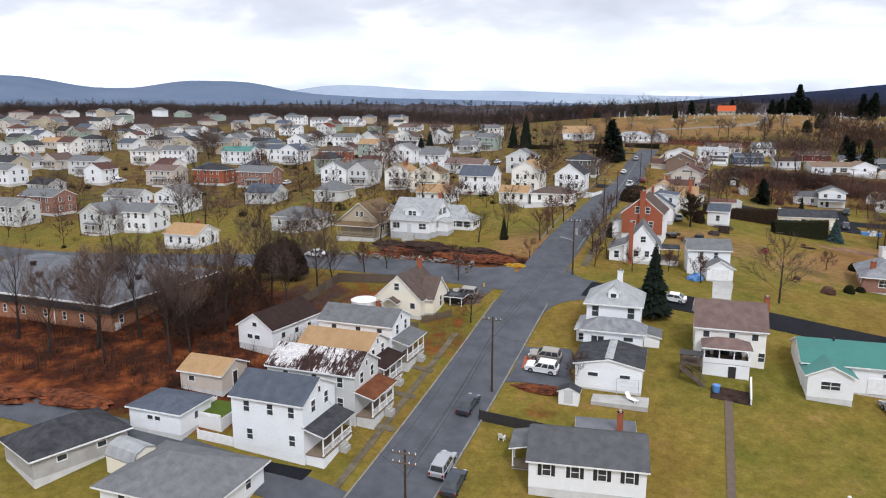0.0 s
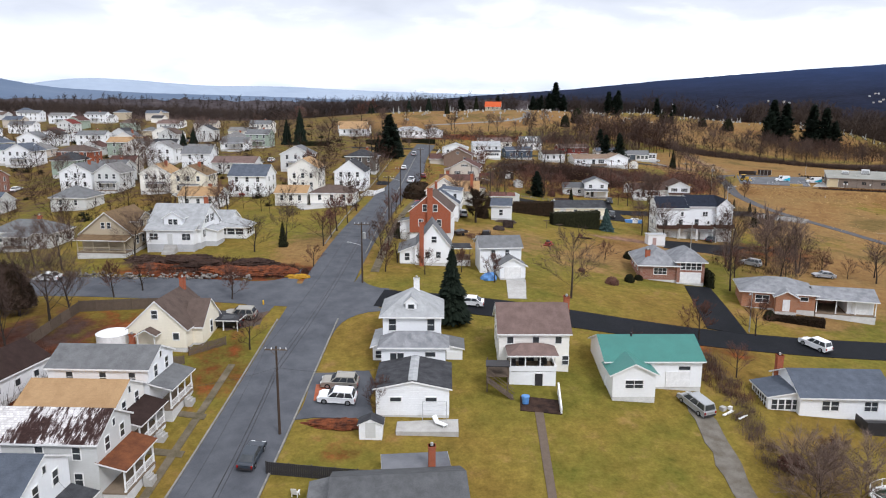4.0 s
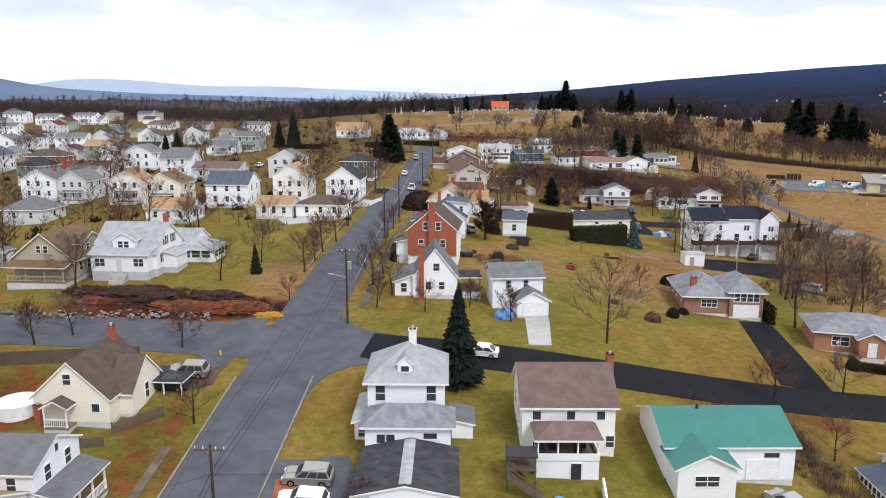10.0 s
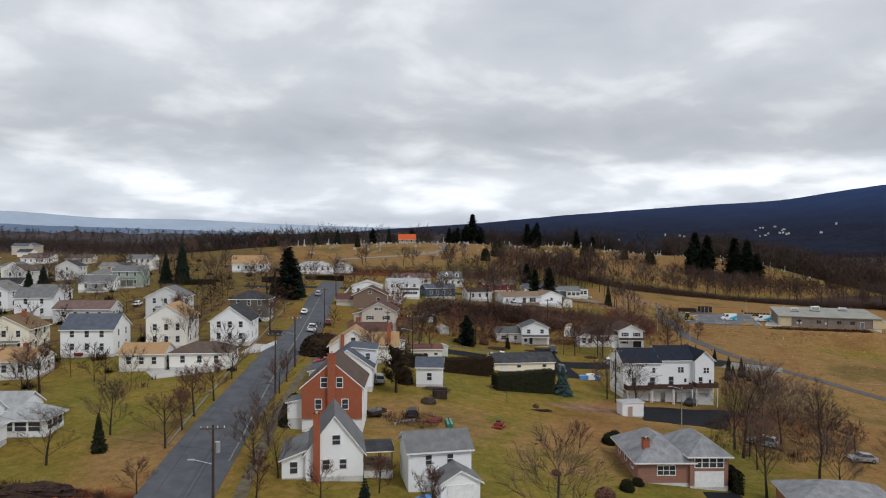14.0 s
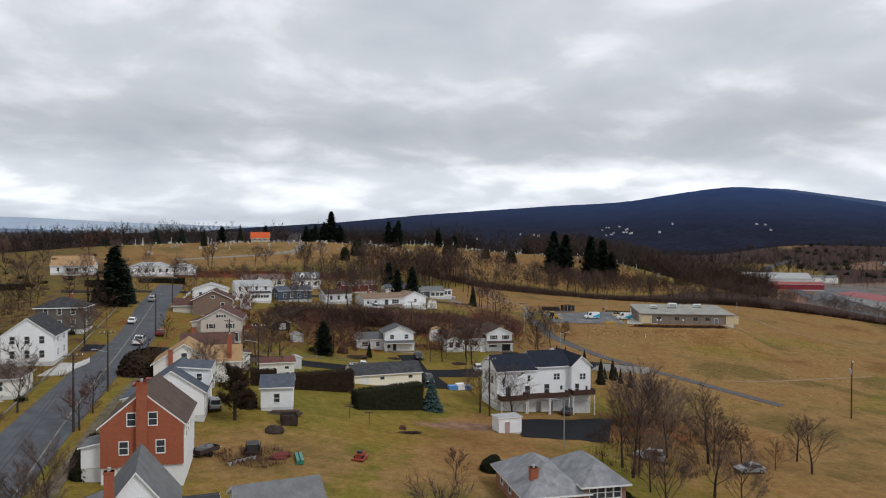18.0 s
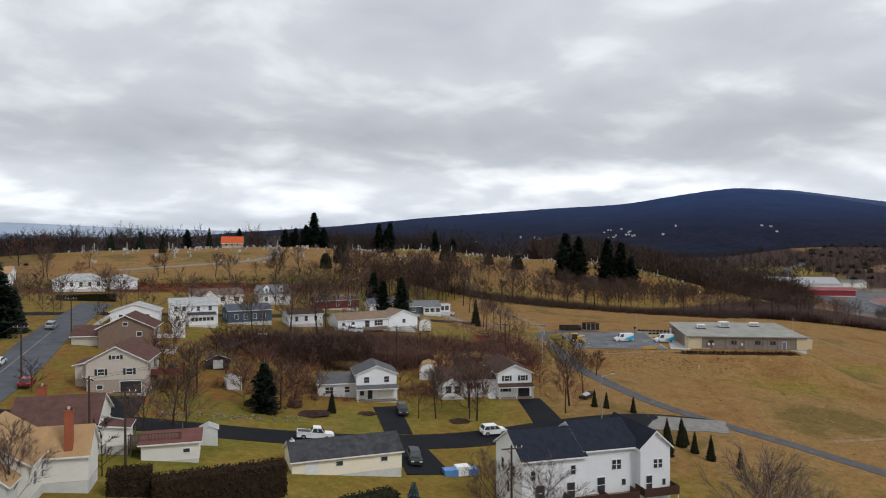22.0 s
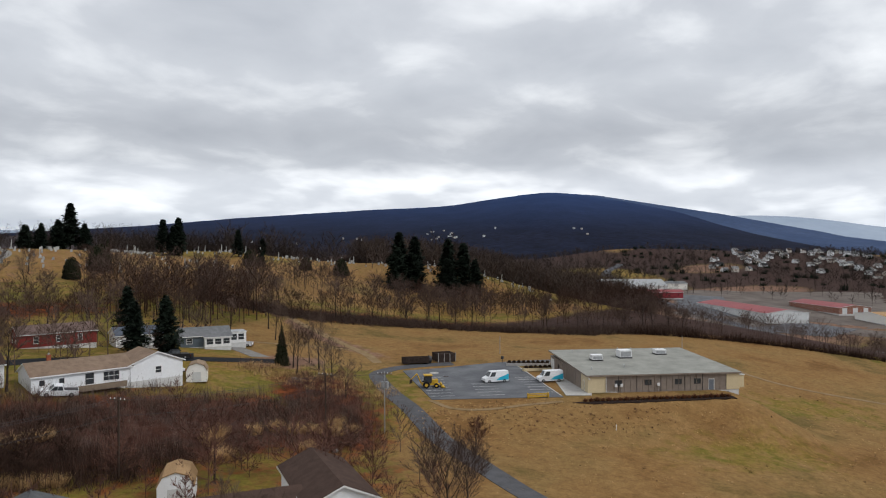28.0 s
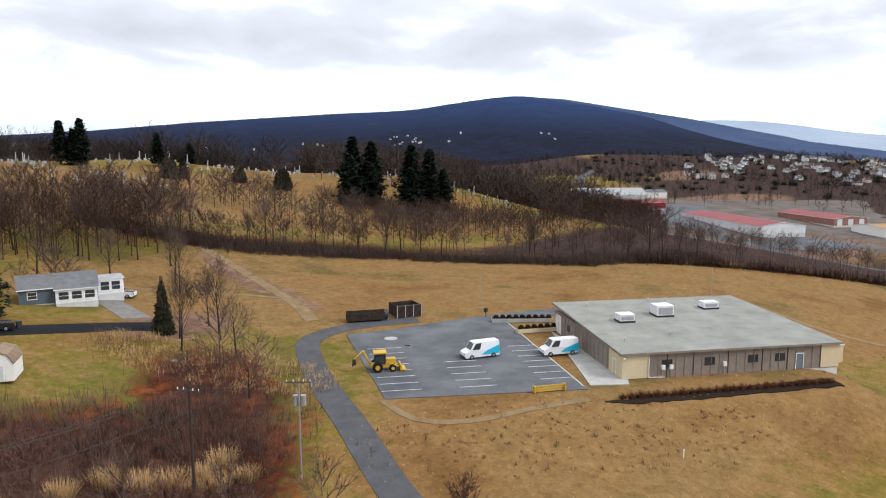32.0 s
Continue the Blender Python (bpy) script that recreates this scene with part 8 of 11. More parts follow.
SPRUCE = [spruce_meshes(1, 18, 4.2, dense=1.3), spruce_meshes(2, 12, 3.4, dense=1.2), spruce_meshes(3, 9, 1.9, HEDGE, 0.02, 1.3), spruce_meshes(4, 7, 2.6, NEEDLEBLUE, 0.03), spruce_meshes(6, 22, 5.2, NEEDLE, 0.14, 1.9),
          pine_meshes(1, 22, 6.6, boughs=130), pine_meshes(2, 20, 7.0, start=0.06, boughs=140), pine_meshes(3, 17, 7.4, start=0.03, boughs=130, tufts=42)]
SPRTALL = (18, 12, 9, 7, 22, 22, 20, 17)
SPRLAB = ("tall dark spruce with drooping boughs", "dark green spruce with drooping boughs", "narrow dark columnar evergreen", "blue-green young spruce on a lawn", "massive old dark spruce with heavy boughs", "tall ragged dark pine on the hill", "old ragged dark conifer with uneven boughs", "broad dark spruce with hanging ragged boughs")
for x, y, tall, kind in [(33.8, 111.4, 12.5, 4), (39.7, 347, 17.5, 0), (34, 350, 13, 0), (69.5, 298, 17, 7), (74, 302, 11, 1), (66, 303, 9, 1), (13.5, 156.5, 5.5, 2), (-10, 330, 10, 1), (-6, 334, 11, 1), (100.1, 180.0, 6.5, 3),
                         (246, 505, 21, 5), (240, 503, 13, 7), (251, 502, 12, 7), (186, 512, 12, 2), (172, 505, 10, 7), (228, 505, 10, 7), (235, 512, 9, 7), (206, 520, 11, 6), (283, 492, 17, 5), (291, 492, 18, 6), (287, 490, 14, 7), (318, 482, 14, 5), (342, 495, 9, 7), (232, 500, 11, 6), (224, 497, 10, 7), (310, 452, 8, 7), (150, 512, 11, 1), (136, 514, 10, 1), (110, 520, 10, 1)]:
    k = tall / SPRTALL[kind]
    t = thing("spruce", SPRLAB[kind], "conifer", pose(x, y, ground(x, y) - 0.2, 0, 0, x * 37 % 360) @ Matrix.Scale(k, 4), "conifers")
    part("trunk", SPRUCE[kind][0], t)
    part("crown", SPRUCE[kind][1], t)
for x, y, tall, kind in [(363, 413, 26, 5), (370, 409, 24, 6), (357, 409, 20, 7), (366, 406, 17, 7), (379, 395, 26, 6), (385, 390, 25, 5), (374, 391, 18, 7), (389, 386, 17, 7), (430, 470, 28, 5), (105.0, 234.0, 8.5, 7), (182.7, 322.2, 11.5, 6), (190.2, 322.5, 13.0, 6), (193, 346, 13, 6),
                         (208.5, 304.5, 9.5, 2), (132.3, 240, 6, 2), (117, 232, 4.5, 2), (170, 207, 3.5, 2), (164, 191, 3.4, 1), (161, 192, 3.2, 1), (236, 448, 9, 2), (150, 470, 10, 2)]:
    k = tall / SPRTALL[kind]
    t = thing("spruce", SPRLAB[kind], "conifer", pose(x, y, ground(x, y) - 0.2, 0, 0, x * 37 % 360) @ Matrix.Scale(k, 4), "conifers")
    part("trunk", SPRUCE[kind][0], t)
    part("crown", SPRUCE[kind][1], t)

BUSH = {"green": bush_mesh(1, 1, 1, 0.6, HEDGE, 2200, 0.075, 0.9), "russet": bush_mesh(2, 1, 1, 0.6, HEDGEBROWN, 2200, 0.075, 0.9), "twig": bush_mesh(3, 1, 1, 0.6, TWIGRED, 900, 0.1, 0.6)}
for i, (x, y, r, hh) in enumerate(((-30.2, 134.6, 3.6, 5.0), (-33.4, 135.2, 3.0, 4.2), (-28.0, 132.6, 2.4, 3.6))):
    tagged(new("shrub", bush_mesh(20 + i, r, r, hh * 0.6, HEDGEBROWN, 2600, 0.22, 0.9)), "massive rounded brown-green shrub by the side street", "shrub").matrix_basis = pose(x, y, ground(x, y) + hh * 0.35)
BUSHLAB = {"green": "rounded dark evergreen shrub on the lawn", "russet": "rounded russet-brown shrub beside a house", "twig": "leafless reddish garden shrub"}
for x, y, r, hh, sort in [(87, 147.5, 1.4, 1.8, "green"), (89, 149, 1.2, 1.6, "green"), (76, 130, 1.0, 1.5, "green"), (79, 131.5, 0.9, 1.0, "green"), (90, 108.5, 1.0, 1.6, "green"), (40.4, 164.5, 1.5, 3.4, "green"), (38.6, 160, 1.6, 3.6, "green"),
                          (57, 212.5, 4.2, 4.6, "russet"), (60, 218, 3.4, 4.0, "russet"), (66, 183, 1.6, 3.0, "russet"), (104, 238.6, 0.9, 1.1, "russet"), (77, 240, 0.8, 1.0, "green"), (112, 237, 1.4, 2.0, "twig"),
                          (69, 136, 0.7, 0.8, "twig"), (86, 168, 0.6, 0.7, "twig"), (71, 128, 1.3, 1.4, "twig"), (76, 68.5, 2.2, 5.0, "green"), (60.5, 71.5, 1.6, 1.6, "twig"), (224.9, 430.8, 4.0, 9.0, "green"), (210.6, 419.8, 2.8, 7.0, "green"), (304, 452, 3.6, 7.5, "green"), (342, 432, 3.8, 8.0, "green"), (330, 444, 3.0, 6.0, "green")]:
    b = thing("shrub", BUSHLAB[sort], "shrub", pose(x, y, ground(x, y) - 0.05), "shrubs")
    part("foliage", BUSH[sort], b)
    b.scale = (r, r, hh / 1.2)
for x, y, turn, L, w, hh, mat, label in [(92.6, 128.4, 66, 6.0, 1.3, 2.6, HEDGE, "tall clipped evergreen hedge beside the garage"), (93.5, 106.5, -33, 9.0, 1.4, 1.1, HEDGEBROWN, "low brown shrubs before the brick house"), (91.6, 181.5, -2, 13.5, 3.0, 4.0, HEDGE, "dense dark evergreen hedge on the lawn"), (84.5, 196.3, -11, 14.5, 2.8, 3.3, HEDGEBROWN, "clipped russet-brown garden hedge"), (75.5, 199.6, -16, 4.5, 2.6, 2.8, HEDGEBROWN, "clipped russet-brown garden hedge"),
                                         (97, 352, -15, 16, 2.0, 1.8, HEDGE, "dark evergreen hedge by the street"), (74, 342, -30, 10, 2.2, 2.2, HEDGE, "dark evergreen hedge by the street"), (45, 340, -10, 12, 2, 1.8, HEDGE, "dark evergreen hedge in the town")]:
    tagged(new("hedge", hedge_mesh(int(x), L, w, hh, mat, int(L * 240))), label, "hedge").matrix_basis = pose(x, y, ground(x, y), 0, 0, turn)


def wood_template(rng, limbs, branches, twigs, spread, low, width):
    """A simple leafless tree of height 1 as triangles: stem, rising limbs, branches and sprays of twigs."""
    tris = []

    def blade(p, d, L, w):
        q = np.cross(d, rng.normal(0, 1, 3))
        q = q / (np.linalg.norm(q) + 1e-6) * w
        tris.append((p - q, p + q, p + d * L))

    def bent(d, k, lift):
        v = d + rng.normal(0, k, 3) + np.array((0, 0, lift))
        return v / np.linalg.norm(v)
    for a in (0.0, 2.1, 4.2):
        tris.append((np.array((math.cos(a), math.sin(a), 0)) * 0.0105, np.array((math.cos(a + 2.1), math.sin(a + 2.1), 0)) * 0.0105, np.array((0.02, 0.01, 0.86))))
    for i in range(limbs):
        u = low + (0.72 - low) * (i + rng.random()) / limbs
        az, el = i * 2.4 + rng.uniform(-0.4, 0.4), 0.45 + 0.75 * u + rng.uniform(-0.2, 0.2)
        d = np.array((math.cos(az) * math.cos(el), math.sin(az) * math.cos(el), math.sin(el)))
        L = spread * (1.15 - 0.75 * u) * rng.uniform(0.8, 1.15)
        blade(np.array((0, 0, u)), d, L, width * 1.5)
        for j in range(branches):
            k = 0.2 + 0.8 * (j + rng.random()) / branches
            p, e_ = np.array((0, 0, u)) + d * L * k, bent(d, 0.42, 0.22)
            M = L * rng.uniform(0.35, 0.6)
            blade(p, e_, M, width)
            for m in range(twigs):
                blade(p + e_ * M * rng.uniform(0.2, 1.0), bent(e_, 0.5, 0.12), M * rng.uniform(0.35, 0.7), width * 0.8)
    return np.array(tris)


def wood_stuff(name, label, spots, seed, mat, size=(8, 5, 3), width=0.004, low=0.2, spread=0.42, rest=ground):
    """Many simple leafless trees joined into one mesh."""
    rng = np.random.default_rng(seed)
    kinds = [wood_template(rng, *size, spread * k, low, width) for k in (0.75, 0.95, 1.1, 1.3, 0.6)]
    out = []
    for x, y, t in spots:
        a = rng.uniform(0, 6.283)
        c, s_ = math.cos(a), math.sin(a)
        w = t * rng.uniform(0.85, 1.2)
        out.append(kinds[rng.integers(5)] @ np.array(((c * w, s_ * w, 0), (-s_ * w, c * w, 0), (0, 0, t))) + np.array((x, y, rest(x, y) - 0.2)))
    v = np.concatenate(out).reshape(-1, 3)
    n = len(v) // 3
    me = bpy.data.meshes.new(name)
    me.vertices.add(3 * n)
    me.vertices.foreach_set("co", v.ravel())
    me.loops.add(3 * n)
    me.loops.foreach_set("vertex_index", np.arange(3 * n))
    me.polygons.add(n)
    me.polygons.foreach_set("loop_start", np.arange(n) * 3)
    me.materials.append(mat)
    me.update(calc_edges=True)
    return tagged(new(name, me), label, "woodland", kind="stuff")


rw = random.Random(21)


def scatter(n, fn, tall):
    out = []
    while len(out) < n:
        x, y = fn()
        out.append((x, y, rw.uniform(*tall)))
    return out


def polar(b0, b1, d0, d1, ex=75.0, ey=120.0):
    b, d = radians(rw.uniform(b0, b1)), d0 + (d1 - d0) * rw.random() ** 1.0
    return ex + d * math.sin(b), ey + d * math.cos(b)


def within(cx, cy, rx, ry, turn=0.0):
    a, r = rw.uniform(0, 6.283), math.sqrt(rw.random())
    u, v, c, s_ = rx * r * math.cos(a), ry * r * math.sin(a), math.cos(radians(turn)), math.sin(radians(turn))
    return cx + u * c - v * s_, cy + u * s_ + v * c


def along(xs, ys, jx, jy0, jy1):
    """A place beside a line."""
    u = rw.random()
    q = np.linspace(0, 1, len(xs))
    return np.interp(u, q, xs) + rw.uniform(-jx, jx), np.interp(u, q, ys) + rw.uniform(jy0, jy1)


BUILT = [(*o.matrix_basis.translation[:2], 20.0 if o.name.startswith(("hall", "school", "townhouse")) else 8.5) for o in bpy.data.objects if o.parent is None and o.type == "EMPTY" and o.name.split(".")[0] in ("house", "garage", "hall", "school_building", "townhouse_row", "shed", "chapel")]
PAVED = [Vector(p).lerp(Vector(q), k / 12) for line in (STREET, CROSS, LANE, CLOSE, ACCESS) for p, q in zip(line, line[1:]) for k in range(12)]


def clear(fn, extra=0.0):
    """A place that fn gives, off the roads and the buildings."""
    while True:
        x, y = fn()
        if all(math.hypot(x - a, y - b) > r + extra for a, b, r in BUILT) and all(math.hypot(x - p.x, y - p.y) > 6.2 for p in PAVED):
            return x, y


wood_stuff("woodland", "brown leafless wood behind the cemetery crest", scatter(1000, lambda: (lambda p, k: (p[0] + k * 0.55, p[1] + k * 0.75))(along((20, 85, 150, 255, 300, 334, 352, 374, 402, 430), (519, 515, 512, 508, 528, 518, 496, 472, 452, 422), 6, -2, 4), rw.uniform(3, 46)), (7, 13)), 8, TWIGDARK, (9, 6, 5), 0.0052, 0.06, 0.5)
wood_stuff("woodland", "grey-brown leafless wood on the slope below the graves", scatter(430, lambda: (lambda p, k: (p[0] + k, p[1] + k * 0.4))(along((440, 452, 455, 430, 405), (420, 395, 365, 330, 300), 6, -6, 6), rw.uniform(2, 80)), (9, 16)), 9, TWIG, (8, 5, 3), 0.005, 0.15)
wood_stuff("woodland", "grey-brown leafless woodland on the far slope", scatter(1500, lambda: polar(42, 62, 430, 850), (11, 18)), 1, TWIGFAR, (7, 4, 2), 0.008, 0.1, 0.46)
wood_stuff("woodland", "brown leafless woodland beyond the cemetery", scatter(1500, lambda: polar(2, 48, 520, 1100), (10, 17)), 2, TWIGFAR, (7, 3, 2), 0.012, 0.1, 0.5)


def on_rise(x, y):
    """Height of the wooded rise beyond the town."""
    b, d = math.degrees(math.atan2(x - 75, y - 120)), math.hypot(x - 75, y - 120)
    v = min(max((d / 1450 - 0.72) / 0.28, 0.0), 1.0)
    return max(ground(x, y), -30 + (62 + 1450 * math.tan(radians(np.interp(b, *zip(*RISE))))) * v ** 1.25) - 1.0


wood_stuff("woodland", "dark leafless wood on the rise beyond the town", scatter(1500, lambda: polar(-50, 30, 1240, 1448), (10, 17)), 47, TWIGDARK, (8, 4, 2), 0.017, 0.1, 0.36, on_rise)
wood_stuff("woodland", "dark brown tree line beyond the town", scatter(620, lambda: polar(-44, 8, 600, 760), (8, 13)), 12, TWIGDARK, (8, 5, 4), 0.0055, 0.1, 0.5)
wood_stuff("woodland", "brown leafless woodland beyond the town", scatter(1700, lambda: polar(-44, 6, 640, 1300), (9, 15)), 3, TWIGFAR, (7, 3, 2), 0.012, 0.1, 0.5)
wood_stuff("woodland", "dense brown leafless wood on the spur beyond the graves", scatter(520, lambda: within(482, 424, 95, 42, -38), (11, 17)), 48, TWIGDARK, (9, 5, 3), 0.0075, 0.1, 0.4)
wood_stuff("woodland", "slender leafless trees on the shoulder of the grave hill", scatter(150, lambda: within(378, 362, 46, 14, -46), (7, 12)), 49, TWIG, (10, 7, 5), 0.0036, 0.15, 0.34)
wood_stuff("woodland", "tall brown leafless wood behind the graves", scatter(330, lambda: polar(33, 52, 455, 590), (14, 20)), 50, TWIGDARK, (9, 5, 3), 0.0065, 0.1, 0.36)
wood_stuff("woodland", "dark woodland filling the valley", [(x, y, t) for x, y, t in scatter(2600, lambda: polar(40, 88, 800, 2300), (10, 17)) if not (y < 520 and 560 < x < 1050) and all(math.hypot((x - a) / rx, (y - b) / ry) > 1 for a, b, rx, ry in ((1475, 814, 90, 50), (1700, 560, 140, 60), (1650, 700, 130, 55), (1560, 330, 130, 65)))], 4, TWIGDARK, (6, 3, 1), 0.018, 0.1, 0.55)
wood_stuff("woodland", "leafless trees among the houses of the town", scatter(210, lambda: polar(-32, 11, 190, 560, 0, 0), (6, 11)), 7, TWIG, (11, 7, 6), 0.0034, 0.12, 0.36)
wood_stuff("woodland", "leafless trees along the valley road", scatter(380, lambda: polar(56, 84, 330, 470), (5, 10)), 5, TWIGSOFT, (9, 6, 4), 0.0042)
wood_stuff("woodland", "leafless trees among the houses of the valley", scatter(900, lambda: polar(60, 86, 650, 1650, 148, 205), (8, 14)), 10, TWIGDARK, (6, 3, 2), 0.014)
wood_stuff("woodland", "leafless trees below the cemetery", scatter(150, lambda: along((165, 205, 245, 290, 330, 372), (366, 372, 364, 354, 324, 288), 7, 0, 12), (5, 13)), 6, TWIG, (9, 6, 4), 0.0038, 0.12)
wood_stuff("woodland", "tall leafless trees behind the cottages", scatter(46, lambda: within(222, 372, 26, 10, -20), (13, 20)), 11, TWIG, (10, 6, 4), 0.0032, 0.2, 0.34)

wood_stuff("woodland", "tall slender leafless trees on the hill below the graves", scatter(80, lambda: within(238, 396, 34, 13, -14), (11, 18)), 14, TWIGSOFT, (10, 7, 5), 0.0032, 0.15, 0.36)
wood_stuff("woodland", "leafless trees scattered on the grave hill", scatter(105, lambda: within(325, 382, 60, 18, -42), (8, 14)), 41, TWIGSOFT, (10, 7, 5), 0.0034, 0.15, 0.38)
wood_stuff("woodland", "brown leafless trees among the gardens", scatter(34, lambda: clear(lambda: within(125, 262, 62, 50, -20)), (5, 9)), 42, TWIGRED, (12, 8, 6), 0.0046, 0.08, 0.42)
wood_stuff("woodland", "brown leafless trees round the cottages", scatter(70, lambda: clear(lambda: within(140, 335, 80, 28, 0)), (6, 12)), 43, TWIGSOFT, (11, 7, 6), 0.0046, 0.1, 0.4)
wood_stuff("woodland", "leafless garden trees beside the street", scatter(22, lambda: clear(lambda: within(55, 260, 50, 70, -20)), (6, 10)), 44, TWIG, (12, 8, 6), 0.0046, 0.1, 0.42)
wood_stuff("woodland", "leafless street trees among the nearer town houses", scatter(36, lambda: clear(lambda: within(-50, 220, 75, 50, -20), 3.0), (6, 10)), 45, TWIG, (12, 8, 6), 0.0036, 0.1, 0.42)

wood_stuff("woodland", "dense grey-brown bare trees below the townhouses", [(133, 158, 13), (128, 152, 12), (138, 163, 11), (131, 149, 8), (141, 157, 8), (148, 164, 8)], 15, TWIGPALE, (15, 10, 8), 0.0026, 0.06, 0.44)
wood_stuff("woodland", "dense tan bare shrub tree beside the lawn", [(57.8, 65.5, 7), (60.5, 66.5, 7.5), (63.2, 68.5, 6.5), (59.5, 69.5, 6), (62, 64, 6.5), (65.5, 66.5, 6)], 16, TWIGPALE, (18, 12, 9), 0.0034, 0.03, 0.52)


def brush_stuff(name, label, spots, seed, mat, blades=26, width=0.03):
    """Tangled low growth: sprays of thin stems."""
    rng = np.random.default_rng(seed)
    vs, fs = [], []
    for x, y, t in spots:
        z = ground(x, y) - 0.1
        for i in range(blades):
            a, e_ = rng.uniform(0, 6.283), rng.uniform(0.35, 1.5)
            L = t * rng.uniform(0.5, 1.15)
            bx, by = x + rng.normal(0, 0.45) * t * 0.6, y + rng.normal(0, 0.45) * t * 0.6
            n = len(vs)
            q = (-math.sin(a) * width, math.cos(a) * width)
            vs.extend(((bx - q[0], by - q[1], z), (bx + q[0], by + q[1], z), (bx + math.cos(a) * math.cos(e_) * L, by + math.sin(a) * math.cos(e_) * L, z + math.sin(e_) * L)))
            fs.append((n, n + 1, n + 2))
    return tagged(new(name, mesh_of(name, vs, fs, mat)), label, "undergrowth", kind="stuff")


brush_stuff("undergrowth", "tangled reddish brambles on the bank", scatter(760, lambda: within(160, 278, 47, 16, -12), (0.8, 2.6)), 1, TWIGRED, 28, 0.026)
brush_stuff("undergrowth", "tall reddish saplings by the access road", scatter(130, lambda: within(200, 280, 8, 17, -32), (0.9, 3.2)), 31, TWIGRED, 24, 0.024)
wood_stuff("woodland", "dense dark shrubs along the foot of the bank", scatter(46, lambda: within(130, 273, 22, 8, -10), (3.5, 6.5)), 32, TWIG, (14, 9, 8), 0.0046, 0.03, 0.5)
wood_stuff("woodland", "reddish bare trees at the end of the bank", [(206, 287, 9.5), (208, 282, 7), (199, 284, 5), (178, 262, 8), (171, 259, 7), (183, 254, 8), (165, 257, 7), (189, 249, 8), (187, 240, 8), (179, 236, 7)], 33, TWIGSOFT, (10, 7, 6), 0.0046, 0.1, 0.42)
brush_stuff("undergrowth", "dark leafless thicket above the bank", scatter(320, lambda: within(164, 288, 42, 8, -14), (1.4, 3.6)), 2, TWIGSOFT)
brush_stuff("undergrowth", "tangled brown brush by the access road", scatter(300, lambda: within(188, 270, 9, 14, -20), (1.0, 2.8)), 3, TWIG)
brush_stuff("undergrowth", "leafless hedge along the field edge", scatter(1350, lambda: (lambda u: (np.interp(u, [0, 0.25, 0.5, 0.75, 1.0], [243, 262, 296, 331, 372]) + rw.uniform(-3, 3), np.interp(u, [0, 0.25, 0.5, 0.75, 1.0], [386, 358, 332, 290, 268]) + rw.uniform(0, 13)))(rw.random()), (1.6, 4.6)), 4, TWIGSOFT, 60, 0.026)
brush_stuff("undergrowth", "dark tangled foot of the field hedge", scatter(700, lambda: (lambda u: (np.interp(u, [0, 0.25, 0.5, 0.75, 1.0], [243, 262, 296, 331, 372]) + rw.uniform(-3, 3), np.interp(u, [0, 0.25, 0.5, 0.75, 1.0], [386, 358, 332, 290, 268]) + rw.uniform(0, 10)))(rw.random()), (1.0, 2.6)), 46, TWIG, 40, 0.035)
wood_stuff("woodland", "dense dark brown thicket beside the school", scatter(46, lambda: within(-38, 117, 7, 13, -10), (4.5, 9.5)), 46, TWIG, (14, 9, 7), 0.0042, 0.04, 0.42)
brush_stuff("undergrowth", "brown undergrowth in the wood by the school", scatter(520, lambda: within(-42, 108, 36, 15, -10), (0.8, 3.4)), 5, TWIG, 30, 0.028)
brush_stuff("undergrowth", "leafless garden shrubs of the town", scatter(300, lambda: polar(-31, 12, 190, 480, 0, 0), (1.0, 2.8)), 12, TWIG, 26, 0.045)
brush_stuff("undergrowth", "dark evergreen garden bushes of the town", scatter(170, lambda: polar(-31, 12, 190, 480, 0, 0), (1.0, 2.8)), 13, HEDGE, 70, 0.14)
brush_stuff("undergrowth", "brown brush on the slope below the townhouses", scatter(200, lambda: within(128, 150, 24, 12, 30), (0.8, 2.6)), 6, TWIG)
brush_stuff("undergrowth", "leafless shrubs behind the cottages", scatter(240, lambda: within(138, 284, 22, 8, -8), (1.2, 3.6)), 7, TWIG)
brush_stuff("undergrowth", "dark evergreen trees among the valley houses", scatter(150, lambda: polar(64, 85, 850, 1650, 116, 180), (4, 9)), 51, NEEDLE, 60, 0.5)
brush_stuff("undergrowth", "brush along the valley edge of the field", scatter(300, lambda: (lambda u: (np.interp(u, [0, 1], [345, 420]), np.interp(u, [0, 1], [285, 190])))(rw.random()), (2, 5)), 8, TWIG, 26, 0.07)
brush_stuff("undergrowth", "brown weeds beside the gravel drive", scatter(150, lambda: within(62.5, 82, 1.5, 16, -21), (0.6, 2.0)), 9, TWIGSOFT, 34, 0.018)
brush_stuff("undergrowth", "brown shrubs below the cemetery fence", scatter(260, lambda: within(150, 388, 80, 9, 4), (1.2, 3.4)), 11, TWIG, 24, 0.05)
